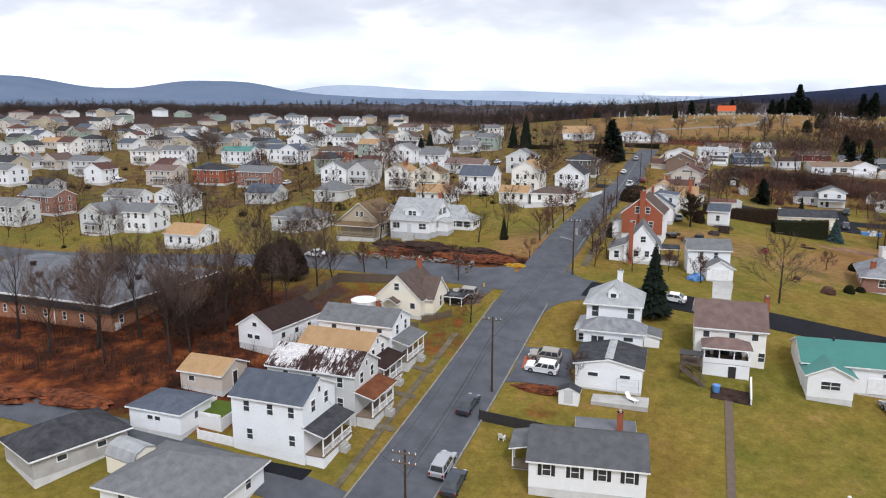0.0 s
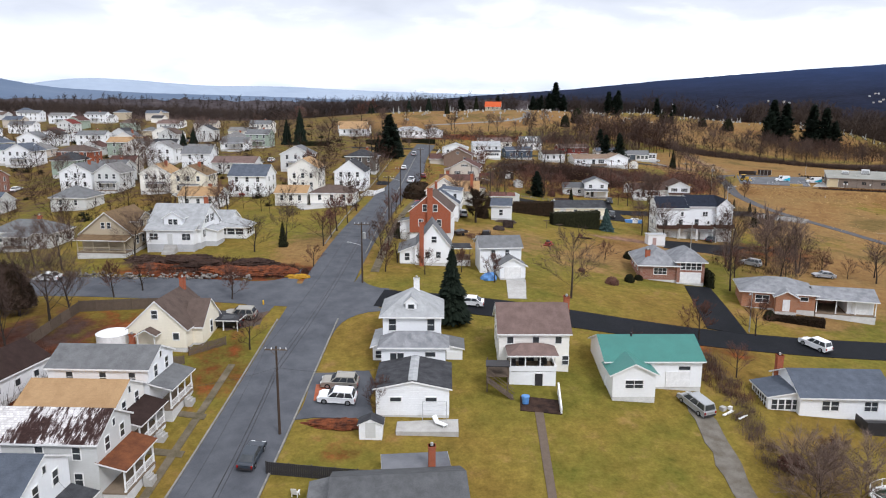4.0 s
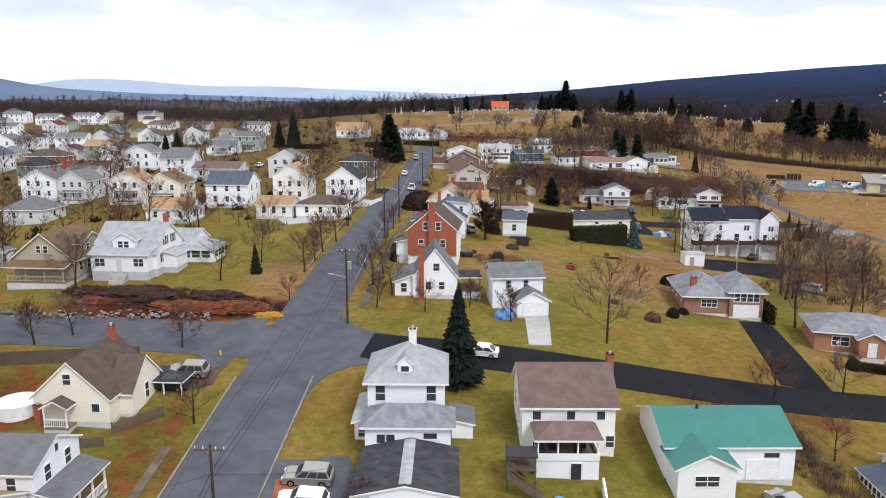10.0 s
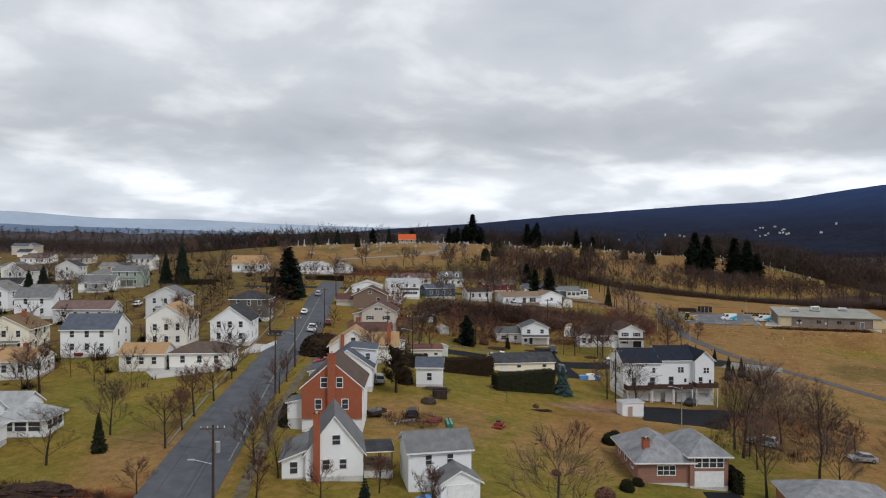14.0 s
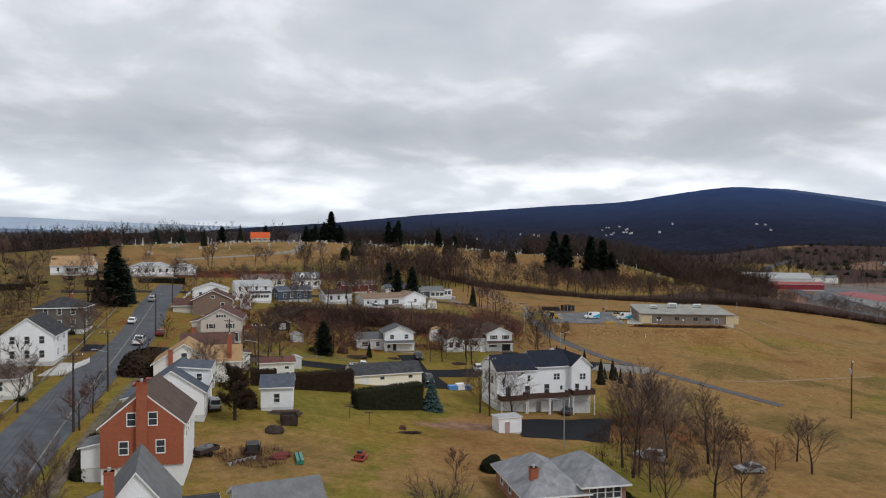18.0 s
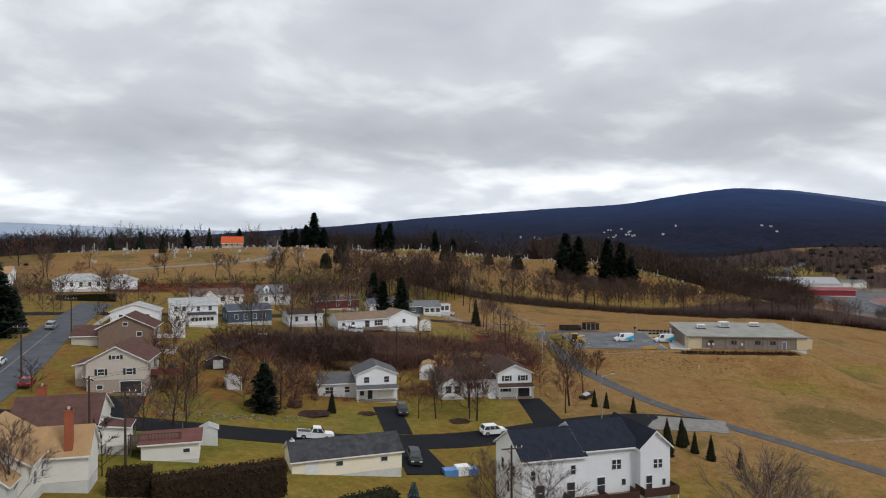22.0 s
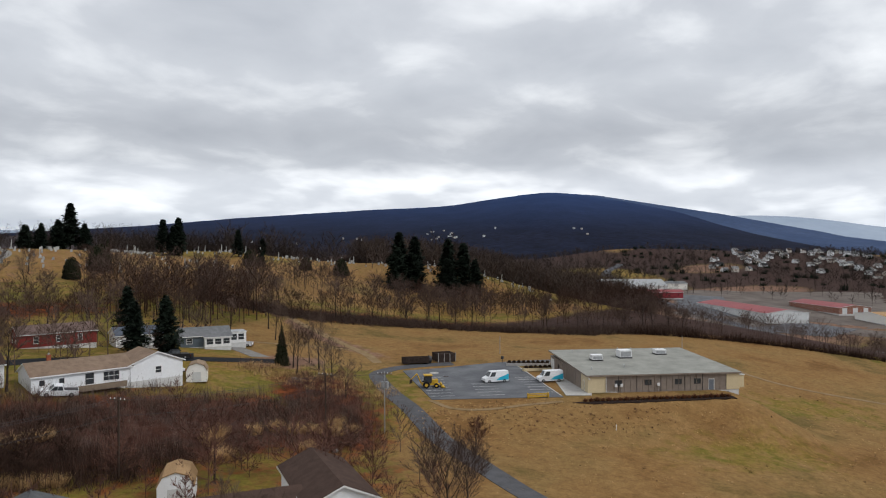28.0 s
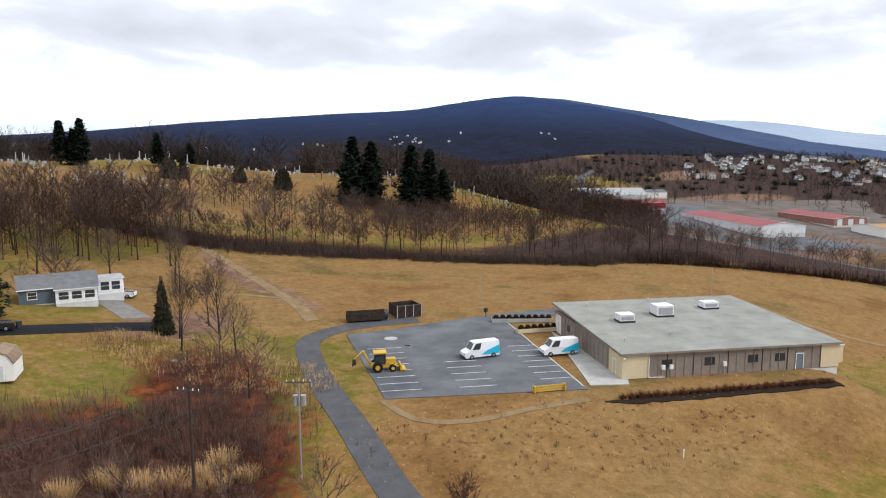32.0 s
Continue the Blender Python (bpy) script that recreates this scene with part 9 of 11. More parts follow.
for x, y, tall, mat, label in ((57.5, 118.5, 12.5, TWIGSOFT, "broad old grey-brown tree on the open lawn"), (109.1, 236.5, 10, TWIGSOFT, "tall twiggy grey-brown tree beside the spruce"), (88, 221.5, 9, TWIGSOFT, "spreading bare tree beside the rockery"), (107.1, 254, 6, TWIGSOFT, "small bare garden tree"), (138.5, 219, 9, TWIGRED, "dense reddish bare tree before the split-level house"), (130.2, 223.5, 7, TWIGRED, "dense reddish bare tree by the drive"),
                               (156.8, 212.5, 9, TWIGRED, "dense reddish bare tree by the bend"), (158.8, 254, 10, TWIGRED, "dense reddish bare tree behind the house"), (135, 160, 11, TWIGSOFT, "dense grey bare tree below the townhouses"), (107.5, 138.5, 10, TWIGSOFT, "dense grey bare tree beside the brick house"), (123.6, 137, 9, TWIGSOFT, "dense grey bare tree on the slope"), (131.7, 131.6, 5, TWIGRED, "small bare tree on the slope")):
    tw = wood_template(np.random.default_rng(int(x)), 16, 10, 9, 0.46, 0.12, 0.0022).reshape(-1, 3) * tall
    st_ = Soup().tube((0, 0, -0.3), (0.1, 0.05, tall * 0.55), 0.016 * tall, 0.008 * tall, 7, 0, False)
    t = thing("tree", label, "tree", pose(x, y, ground(x, y) - 0.1))
    part("trunk", st_.mesh("trunk", BARK, tidy=False), t)
    part("crown", mesh_of("crown", tw.tolist(), np.arange(len(tw)).reshape(-1, 3).tolist(), mat), t)
brush_stuff("undergrowth", "pale dead stems standing in the brambles", scatter(800, lambda: within(160, 280, 45, 15, -12), (1.2, 3.4)), 24, TWIGPALE, 10, 0.014)
brush_stuff("undergrowth", "brush and weeds in the garden behind the brick house", scatter(90, lambda: within(58.5, 160, 5, 4, -20), (0.4, 1.3)), 25, TWIGRED, 30, 0.02)
oak = thing("tree", "dense tree keeping its dead russet-brown leaves", "tree", pose(61.6, 176.2, ground(61.6, 176.2) - 0.1))
part("trunk", Soup().tube((0, 0, 0), (0, 0, 4.0), 0.28, 0.2, 8).mesh("trunk", BARK), oak)
rl = np.random.default_rng(12)
tw = wood_template(rl, 18, 10, 8, 0.34, 0.12, 0.003).reshape(-1, 3) * 9.0
part("branching", mesh_of("branching", tw.tolist(), np.arange(len(tw)).reshape(-1, 3).tolist(), TWIG), oak)
ls = Soup()
for q in tw[rl.integers(0, len(tw), 9000)]:
    p, a = Vector(q) + Vector(rl.normal(0, 0.16, 3)), Vector(rl.normal(0, 1, 3)).normalized() * 0.12
    b = a.orthogonal().normalized() * 0.08
    ls.poly([p - a, p + b, p + a, p - b], [(0, 1, 2, 3)])
part("crown", ls.mesh("crown", HEDGEBROWN, tidy=False), oak)
brush_stuff("undergrowth", "dark torn brush on the corner bank", scatter(420, lambda: within(1, 146.0, 17, 5.0, -28), (0.3, 1.3)), 26, TWIG, 28, 0.026)
brush_stuff("undergrowth", "red-brown torn brush on the corner bank", scatter(200, lambda: within(5, 143.0, 12, 4.0, -28), (0.3, 1.0)), 27, TWIGRED, 26, 0.022)
brush_stuff("undergrowth", "brown weeds on the bank below the hall", scatter(260, lambda: within(219, 240, 26, 8, -43), (0.25, 0.6)), 14, TWIGRED, 18, 0.03)
brush_stuff("undergrowth", "straw weeds on the bank below the hall", scatter(500, lambda: within(222, 236, 34, 12, -43), (0.2, 0.45)), 15, REED, 14, 0.03)
brush_stuff("undergrowth", "rough dry tussocks of the meadow", scatter(1100, lambda: within(235, 205, 75, 50, 20), (0.2, 0.5)), 16, REED, 12, 0.03)
brush_stuff("undergrowth", "dark rough growth in the meadow", scatter(220, lambda: within(235, 205, 75, 50, 20), (0.2, 0.6)), 17, TWIG, 14, 0.03)
brush_stuff("undergrowth", "straw scrub beside the access road", scatter(420, lambda: within(207, 290, 8, 20, 20), (0.5, 1.6)), 18, REED, 14, 0.025)
brush_stuff("undergrowth", "thin brown saplings beside the access road", scatter(170, lambda: within(204, 288, 7, 20, 20), (1.5, 4.5)), 19, TWIGRED, 12, 0.02)
brush_stuff("undergrowth", "brown garden shrubs round the split-level houses", scatter(150, lambda: within(126, 246, 26, 7, -15), (0.8, 2.6)), 20, TWIGRED, 40, 0.025)
brush_stuff("undergrowth", "dark thicket behind the split-level houses", scatter(260, lambda: within(143, 267, 20, 6, -8), (1.5, 4.6)), 21, TWIG, 34, 0.03)
brush_stuff("undergrowth", "brown shrubs along the lane", scatter(90, lambda: within(63, 94, 3, 10, 15), (0.8, 2.2)), 22, TWIGRED, 40, 0.02)
wood_stuff("woodland", "reddish bare trees round the split-level houses", [(x, y, t) for x, y, t in ((104, 241, 8), (112, 237, 9), (116.5, 238, 7), (112, 255, 9), (116, 259, 8), (128, 262, 7), (107, 250, 7), (143, 223, 10), (147, 241, 8), (156, 251, 10), (164, 240, 9), (168, 250, 9), (172, 238, 8), (120, 252, 7), (143, 238, 6), (96, 268, 8), (101, 274, 9), (88, 262, 7), (170, 226, 8), (150, 262, 6), (176, 252, 8), (181, 247, 7))], 23, TWIGRED, (14, 9, 8), 0.0046, 0.1, 0.42)
for x, y, r, hh in [(169.8, 270.6, 1.7, 2.4), (167.7, 268.5, 1.5, 2.2), (176.6, 270.3, 1.2, 1.9), (180.6, 269.8, 1.1, 2.1), (182.8, 267.2, 1.3, 2.2), (184.9, 266.4, 1.5, 1.6), (188.6, 265.2, 1.4, 1.9), (188.1, 262.7, 1.2, 1.5), (178.8, 259.1, 1.6, 1.8), (191, 262, 1.1, 1.4), (165.5, 262, 1.6, 2.0), (186.8, 264.0, 1.3, 1.2), (143, 277, 2.2, 2.0), (147, 278.5, 1.6, 1.7), (136.0, 266.2, 1.2, 1.7), (137.7, 265.4, 1.3, 1.8), (139.5, 264.6, 1.2, 1.9), (141.6, 264.2, 1.1, 1.6), (143.1, 263.4, 1.0, 1.4), (191, 266, 1.3, 2.0)]:
    rng = np.random.default_rng(int(x))
    s = Soup()
    for i in range(420):
        a, rr = rng.uniform(0, 6.283), r * math.sqrt(rng.random())
        p = Vector((rr * math.cos(a), rr * math.sin(a), -0.1))
        tip = p + Vector((math.cos(a) * rr * 0.6 + rng.normal(0, 0.25), math.sin(a) * rr * 0.6 + rng.normal(0, 0.25), hh * rng.uniform(0.55, 1.1)))
        q = Vector((-math.sin(a), math.cos(a), 0)) * 0.035
        s.poly([p - q, p + q, tip], [(0, 1, 2)])
    tagged(new("reed_clump", s.mesh("reed_clump", REED, tidy=False)), "clump of tall dry straw-coloured reeds", "reeds", "reed clumps").matrix_basis = pose(x, y, ground(x, y))


# ---------- vehicles ----------
CARSHAPE = {  # length, width, belt, top, greenhouse: rear foot, rear top, front top, front foot; nose height
    "sedan": (4.7, 1.8, 0.92, 1.45, -1.95, -1.1, 0.35, 1.15, 0.78), "suv": (4.7, 1.86, 1.02, 1.74, -2.2, -1.9, 0.35, 1.15, 0.95),
    "minivan": (5.0, 1.95, 1.0, 1.78, -2.4, -2.1, 0.75, 1.65, 0.9), "van": (5.8, 2.05, 1.35, 2.5, -2.85, -2.8, 1.3, 2.05, 1.15), "pickup": (5.8, 2.0, 1.08, 1.85, -0.75, -0.45, 0.75, 1.5, 1.05)}
CHROME = surf("headlamp_glass", (0.6, 0.62, 0.63), rough=0.15, bump=0.0)
TAIL = surf("red_tail_lamp", (0.30, 0.012, 0.01), rough=0.2, bump=0.0)
CARS = {}


def loft(s, base, top, z0, z1, w0, w1, slot=0):
    """A block whose side outline is a trapezium (y from base to top) and whose sides lean in."""
    (b0, b1), (t0, t1) = base, top
    vs = [(-w0, b0, z0), (w0, b0, z0), (w0, b1, z0), (-w0, b1, z0), (-w1, t0, z1), (w1, t0, z1), (w1, t1, z1), (-w1, t1, z1)]
    s.poly(vs, [(3, 2, 1, 0), (4, 5, 6, 7), (0, 1, 5, 4), (1, 2, 6, 5), (2, 3, 7, 6), (3, 0, 4, 7)], slot)


def car(label, x, y, turn, kind, colour, livery=None, lift=0.09):
    """A parked vehicle whose nose points along the turned y axis."""
    key = (kind, colour.name, bool(livery))
    t = thing("van" if kind in ("van", "minivan") else "pickup_truck" if kind == "pickup" else "car", label, "van" if kind in ("van", "minivan") else "car", None, "parked vehicles")
    if key not in CARS:
        L, W, belt, top, g0, g1, g2, g3, nose = CARSHAPE[kind]
        w = W / 2
        s = Soup()
        out = [(-L / 2 + 0.05, 0.32), (-L / 2, 0.5), (-L / 2 + 0.04, belt - 0.08), (-L / 2 + 0.12, belt), (g3 - 0.1, belt), (L / 2 - 0.35, nose), (L / 2 - 0.03, nose - 0.2), (L / 2, 0.48), (L / 2 - 0.08, 0.3)]
        n = len(out)
        vs = []
        for xx in (-w + 0.06, -w, w, w - 0.06):
            vs += [(xx, p[0], p[1] if abs(xx) == w else (p[1] + (0.03 if p[1] > 0.6 else -0.03))) for p in out]
        fs = [tuple(range(n)), tuple(range(4 * n - 1, 3 * n - 1, -1))]
        for k in range(3):
            fs += [(k * n + i, (k + 1) * n + i, (k + 1) * n + (i + 1) % n, k * n + (i + 1) % n) for i in range(n)]
        s.poly(vs, fs)
        if kind == "pickup":
            s.box(-w + 0.04, w - 0.04, -L / 2 + 0.02, -L / 2 + 0.1, belt, belt + 0.06).box(-w + 0.02, -w + 0.12, -L / 2 + 0.05, g0, belt, belt + 0.06).box(w - 0.12, w - 0.02, -L / 2 + 0.05, g0, belt, belt + 0.06)
        cab = Soup()
        loft(cab, (g0, g3), (g1, g2), belt - 0.02, top, w - 0.06, w - 0.2)
        body, cabin = s.mesh("body", colour), cab.mesh("cabin", colour)
        hgt = top - belt

        def slant(k, f_):
            """Place on the greenhouse side: k from foot to top, f_ from rear to front."""
            a, b = g0 + (g1 - g0) * k, g3 + (g2 - g3) * k
            return a + (b - a) * f_, belt + hgt * k, w - 0.06 - 0.14 * k
        sides = []
        spans = ((0.04, 0.35), (0.365, 0.66), (0.675, 0.95)) if kind in ("suv", "minivan") else ((0.68, 0.94),) if kind == "van" else ((0.07, 0.49), (0.51, 0.94))
        for sgn in (-1, 1):
            for f0, f1 in spans:
                q = []
                for k, f_ in ((0.06, f0), (0.06, f1), (0.86, f1 - 0.02), (0.86, f0 + 0.02)):
                    yy, zz, ww = slant(k, f_)
                    q.append((sgn * (ww + 0.012), yy, zz))
                q2 = [(a - sgn * 0.05, b, c) for a, b, c in q]
                sides.append(Soup().poly(q + q2, [(0, 1, 2, 3), (7, 6, 5, 4), (0, 4, 5, 1), (1, 5, 6, 2), (2, 6, 7, 3), (3, 7, 4, 0)]).mesh("side_window", GLASS))
        ends = []
        for f_, off in ((0.0, -0.015), (1.0, 0.015)):
            if kind == "van" and f_ == 0.0:
                continue
            q = []
            for k, sg in ((0.1, -1), (0.1, 1), (0.88, 1), (0.88, -1)):
                yy, zz, ww = slant(k, f_)
                q.append((sg * (ww - 0.12), yy + off, zz + 0.01))
            q2 = [(a, b - 3 * off, c) for a, b, c in q]
            ends.append(Soup().poly(q + q2, [(0, 1, 2, 3), (7, 6, 5, 4), (0, 4, 5, 1), (1, 5, 6, 2), (2, 6, 7, 3), (3, 7, 4, 0)]).mesh("windscreen" if f_ else "rear_window", GLASS))
        wr = 0.36 if kind in ("van", "pickup", "suv") else 0.32
        tyre = Soup().tube((-0.11, 0, 0), (0.11, 0, 0), wr, wr, 16).mesh("tyre", TYRE)
        rim = Soup().tube((-0.12, 0, 0), (0.12, 0, 0), wr * 0.62, wr * 0.6, 10).mesh("rim", RIM)
        lamp = Soup().box(-0.2, 0.2, -0.05, 0.06, -0.08, 0.08).mesh("headlight", CHROME)
        tail = Soup().box(-0.1, 0.1, -0.04, 0.05, -0.16, 0.16).mesh("tail_light", TAIL)
        bump_ = Soup().box(-w + 0.05, w - 0.05, -0.06, 0.06, 0.3, 0.52).mesh("bumper", DARKTRIM)
        bed = Soup().box(-w + 0.14, w - 0.14, -L / 2 + 0.12, g0 - 0.02, belt - 0.05, belt + 0.012).mesh("bed", DARKTRIM) if kind == "pickup" else None
        wrap = []
        if livery:
            for sg in (-1, 1):
                q = [(sg * (w + 0.006), a, b) for a, b in ((-L / 2 + 0.1, 0.6), (0.2, 0.6), (-0.7, 1.2), (-L / 2 + 0.1, 1.9))]
                q2 = [(a - sg * 0.03, b, c) for a, b, c in q]
                wrap.append(Soup().poly(q + q2, [(0, 1, 2, 3), (7, 6, 5, 4), (0, 4, 5, 1), (1, 5, 6, 2), (2, 6, 7, 3), (3, 7, 4, 0)]).mesh("livery", livery))
        CARS[key] = (L, W, wr, nose, belt, body, cabin, sides, ends, tyre, rim, lamp, tail, bump_, bed, wrap)
    L, W, wr, nose, belt, body, cabin, sides, ends, tyre, rim, lamp, tail, bump_, bed, wrap = CARS[key]
    t.matrix_basis = pose(x, y, ground(x, y) + lift, 0, 0, turn)
    # stand on the slope
    dy = Vector((-math.sin(radians(turn)), math.cos(radians(turn))))
    fall = (ground(x + dy.x * 1.5, y + dy.y * 1.5) - ground(x - dy.x * 1.5, y - dy.y * 1.5)) / 3
    dx = Vector((math.cos(radians(turn)), math.sin(radians(turn))))
    roll_ = (ground(x + dx.x, y + dx.y) - ground(x - dx.x, y - dx.y)) / 2
    t.matrix_basis = pose(x, y, ground(x, y) + lift, 0, 0, turn) @ pose(0, 0, 0, math.degrees(math.atan(fall)), -math.degrees(math.atan(roll_)), 0)
    b = part("body", body, t)
    c = part("cabin", cabin, t)
    for m in sides + ends:
        part(m.name.split(".")[0], m, c)
    for sx in (-1, 1):
        for sy in (-0.31, 0.31):
            part("rim", rim, part("wheel", tyre, t, "", (sx * (W / 2 - 0.1), sy * L, wr)))
        part("headlight", lamp, b, "", (sx * (W / 2 - 0.3), L / 2 - 0.04, nose - 0.22))
        part("tail_light", tail, b, "", (sx * (W / 2 - 0.14), -L / 2 + 0.02, belt - 0.22))
    for sy in (-1, 1):
        part("bumper", bump_, b, "", (0, sy * (L / 2 - 0.01), 0))
    if bed:
        part("bed", bed, t)
    for m in wrap:
        part("livery", m, t, "turquoise and blue painted flash")
    return t


C_WHITE, C_SILVER, C_BLACK = paint("white_car_paint", (0.72, 0.73, 0.74)), paint("silver_car_paint", (0.36, 0.37, 0.385), 0.3), paint("black_car_paint", (0.012, 0.013, 0.016))
C_GREY, C_RED = paint("grey_car_paint", (0.12, 0.125, 0.13), 0.3), paint("red_car_paint", (0.28, 0.015, 0.02))
C_NAVY, C_GOLD = paint("dark_slate_car_paint", (0.03, 0.038, 0.05)), paint("champagne_car_paint", (0.33, 0.31, 0.27), 0.3)
TURQ = paint("turquoise_flash", (0.02, 0.42, 0.60))
car("silver sport utility car parked at the kerb", 0.0, 75.0, -20, "suv", C_SILVER)
car("dark slate saloon parked at the kerb", 3.3, 87.6, -22, "sedan", C_NAVY)
car("white sport utility car on the asphalt pad", 14.0, 96.2, 68, "suv", C_WHITE)
car("silver sport utility car on the asphalt pad", 14.9, 99.4, 70, "suv", C_GOLD)
car("dark navy saloon at the kerb", 1.2, 72.0, -18, "sedan", C_NAVY)
car("champagne car in the cottage drive", 3.8, 121.5, 70, "suv", C_GOLD)
car("black car in the cottage drive", 1.6, 119.2, 70, "sedan", C_BLACK)
car("white saloon parked in the side street", -27.0, 148.6, 64, "sedan", C_WHITE)
car("silver minivan in the gravel drive", 57.0, 84.2, 6, "minivan", C_SILVER)
car("white sport utility car beside the lane", 88.0, 96.6, 12, "suv", C_WHITE)
car("white saloon parked behind the spruce", 38.6, 117.0, 64, "sedan", C_WHITE)
car("white car parked up the street", 64.0, 245.5, -22, "pickup", C_WHITE)
car("white car parked farther up the street", 68.4, 271.5, -20, "sedan", C_WHITE)
car("silver car parked near the top of the street", 81.5, 304.5, -20, "suv", C_SILVER)
car("dark red car beside the street", 71.4, 255.6, -20, "sedan", C_RED)
car("red car in a side drive", 55.2, 200.4, 80, "sedan", C_RED)
car("silver pickup truck behind the gabled houses", 60.6, 183.2, -10, "suv", C_SILVER)
car("white pickup truck parked on the black street", 106.6, 217.6, -114, "pickup", C_WHITE)
car("white car parked on the black street", 136.6, 210.0, -105, "suv", C_WHITE)
car("black sport utility car in a black drive", 129.2, 227.5, 155, "suv", C_BLACK)
car("black sport utility car before the low garage", 116.0, 203.8, 155, "suv", C_BLACK)
car("faded red car at the bend of the black street", 152.0, 204.0, -100, "sedan", C_RED)
car("white panel van with a turquoise flash", 235.5, 263.8, 60, "van", C_WHITE, TURQ)
car("white panel van with a turquoise flash by the hall", 243.9, 254.9, 52, "van", C_WHITE, TURQ)
car("white car beside the slate cottage", 216.6, 332.0, 40, "pickup", C_WHITE)
car("red saloon on a concrete apron", 185.3, 301.0, -15, "sedan", C_RED)
car("white car behind the ranch house", 181.0, 303.5, 20, "sedan", C_WHITE)
car("white pickup before the ranch house", 156.0, 295.0, 70, "pickup", C_WHITE)
car("dark car under the townhouses", 128.5, 173.0, -60, "sedan", C_NAVY)
car("old white car in the brush", 115.5, 143.0, 30, "suv", C_SILVER)
car("pale car on the slope", 126.0, 132.5, 70, "sedan", C_SILVER)
rc = random.Random(9)
for i in range(16):
    b, d = radians(rc.uniform(-28, 6)), rc.uniform(200, 420)
    x, y = d * math.sin(b), d * math.cos(b)
    car("parked car between the houses of the town", x, y, rc.choice((-20, 70)), rc.choice(("sedan", "suv")), rc.choice((C_WHITE, C_SILVER, C_GREY, C_NAVY, C_RED)))


# ---------- poles and wires ----------
def pole(label, x, y, tall, turn, arms=1, pot=0, lamp=0, steel=False):
    t = thing("utility_pole" if arms else "street_lamp", label, "utility pole" if arms else "street lamp", pose(x, y, ground(x, y), 0, 0, turn), "poles")
    part("pole", Soup().tube((0, 0, -0.5), (0, 0, tall), 0.17 if not steel else 0.11, 0.11 if not steel else 0.07, 8).mesh("pole", STEEL if steel else WOODPOLE), t)
    for a in range(arms):
        z = tall - 0.35 - a * 1.0
        arm = part("crossarm", Soup().box(-1.25, 1.25, -0.2, -0.1, z - 0.07, z + 0.07).poly([(-0.7, -0.15, z), (-0.62, -0.15, z), (0.04, -0.15, z - 0.7), (-0.04, -0.15, z - 0.7), (-0.7, -0.11, z), (-0.62, -0.11, z), (0.04, -0.11, z - 0.7), (-0.04, -0.11, z - 0.7)],
                                       [(0, 1, 2, 3), (7, 6, 5, 4), (0, 4, 5, 1), (1, 5, 6, 2), (2, 6, 7, 3), (3, 7, 4, 0)]).mesh("crossarm", WOODGREY), t)
        for u in (-1.15, -0.5, 0.5, 1.15):
            part("insulator", Soup().tube((u, -0.15, z + 0.07), (u, -0.15, z + 0.28), 0.05, 0.035, 6).mesh("insulator", WHITEPLASTIC), arm)
    for k in range(pot):
        part("transformer", Soup().tube((0.38 * (1 - 2 * k), 0.28, tall - 2.9), (0.38 * (1 - 2 * k), 0.28, tall - 1.8), 0.28, 0.28, 10).mesh("transformer", STEEL), t)
    if lamp:
        ar = part("lamp_arm", Soup().tube((0, 0, lamp), (-1.9, 0, lamp + 0.5), 0.05, 0.04, 6).mesh("lamp_arm", STEEL), t)
        part("lamp_head", Soup().box(-2.5, -1.85, -0.14, 0.14, lamp + 0.42, lamp + 0.56).mesh("lamp_head", STEEL), ar)
    return t


def wire(a, b, sag=0.6, r=0.022, label="thin dark overhead cable"):
    """A cable that hangs between two places."""
    s, a, b = Soup(), Vector(a), Vector(b)
    n = 12
    pts = [a.lerp(b, i / n) - Vector((0, 0, sag * 4 * (i / n) * (1 - i / n))) for i in range(n + 1)]
    ring, ends = [(0, 0, r), (0.87 * r, 0, -0.5 * r), (-0.87 * r, 0, -0.5 * r)], Vector(pts[-1]) - Vector(pts[0])
    if abs(ends.x) > abs(ends.y):
        ring = [(b, a, c) for a, b, c in ring]
    k = len(pts)
    s.poly([Vector(p) + Vector(o) for p in pts for o in ring], [(3 * i + j, 3 * i + (j + 1) % 3, 3 * i + 3 + (j + 1) % 3, 3 * i + 3 + j) for i in range(k - 1) for j in range(3)])
    tagged(new("cable", s.mesh("cable", DARKTRIM, tidy=False)), label, "cable", "overhead cables")


LINE_A = [(-3.6, 62.5, 10.5), (6.6, 91.4, 10.5), (24.3, 131.0, 10.5), (40.2, 177.6, 10.5), (48.6, 199.2, 10.0), (70.8, 257.4, 10.0), (83.2, 288.0, 10.0)]
for i, (x, y, tall) in enumerate(LINE_A):
    pole("weathered wooden utility pole with crossarm beside the street", x, y, tall, -20, 1 if i != 0 else 2, 1 if i == 2 else 0, 6.5 if i in (2, 4) else 0)
for (x0, y0, t0), (x1, y1, t1) in zip(LINE_A, LINE_A[1:]):
    for u, dz in ((-1.1, -0.1), (1.1, -0.1), (0.0, -2.2), (0.1, -2.8)):
        c, s_ = math.cos(radians(-20)) * u, math.sin(radians(-20)) * u
        wire((x0 + c, y0 + s_, ground(x0, y0) + t0 + dz), (x1 + c, y1 + s_, ground(x1, y1) + t1 + dz), 0.7, 0.02 if dz > -1 else 0.035)
LINE_B = [(73.8, 213.2, 10.5), (113.7, 256.0, 10.0), (150.0, 262.0, 10.5), (185.5, 262.9, 11.0)]
for x, y, tall in LINE_B:
    pole("weathered wooden utility pole above the bank", x, y, tall, -70, 1, 0)
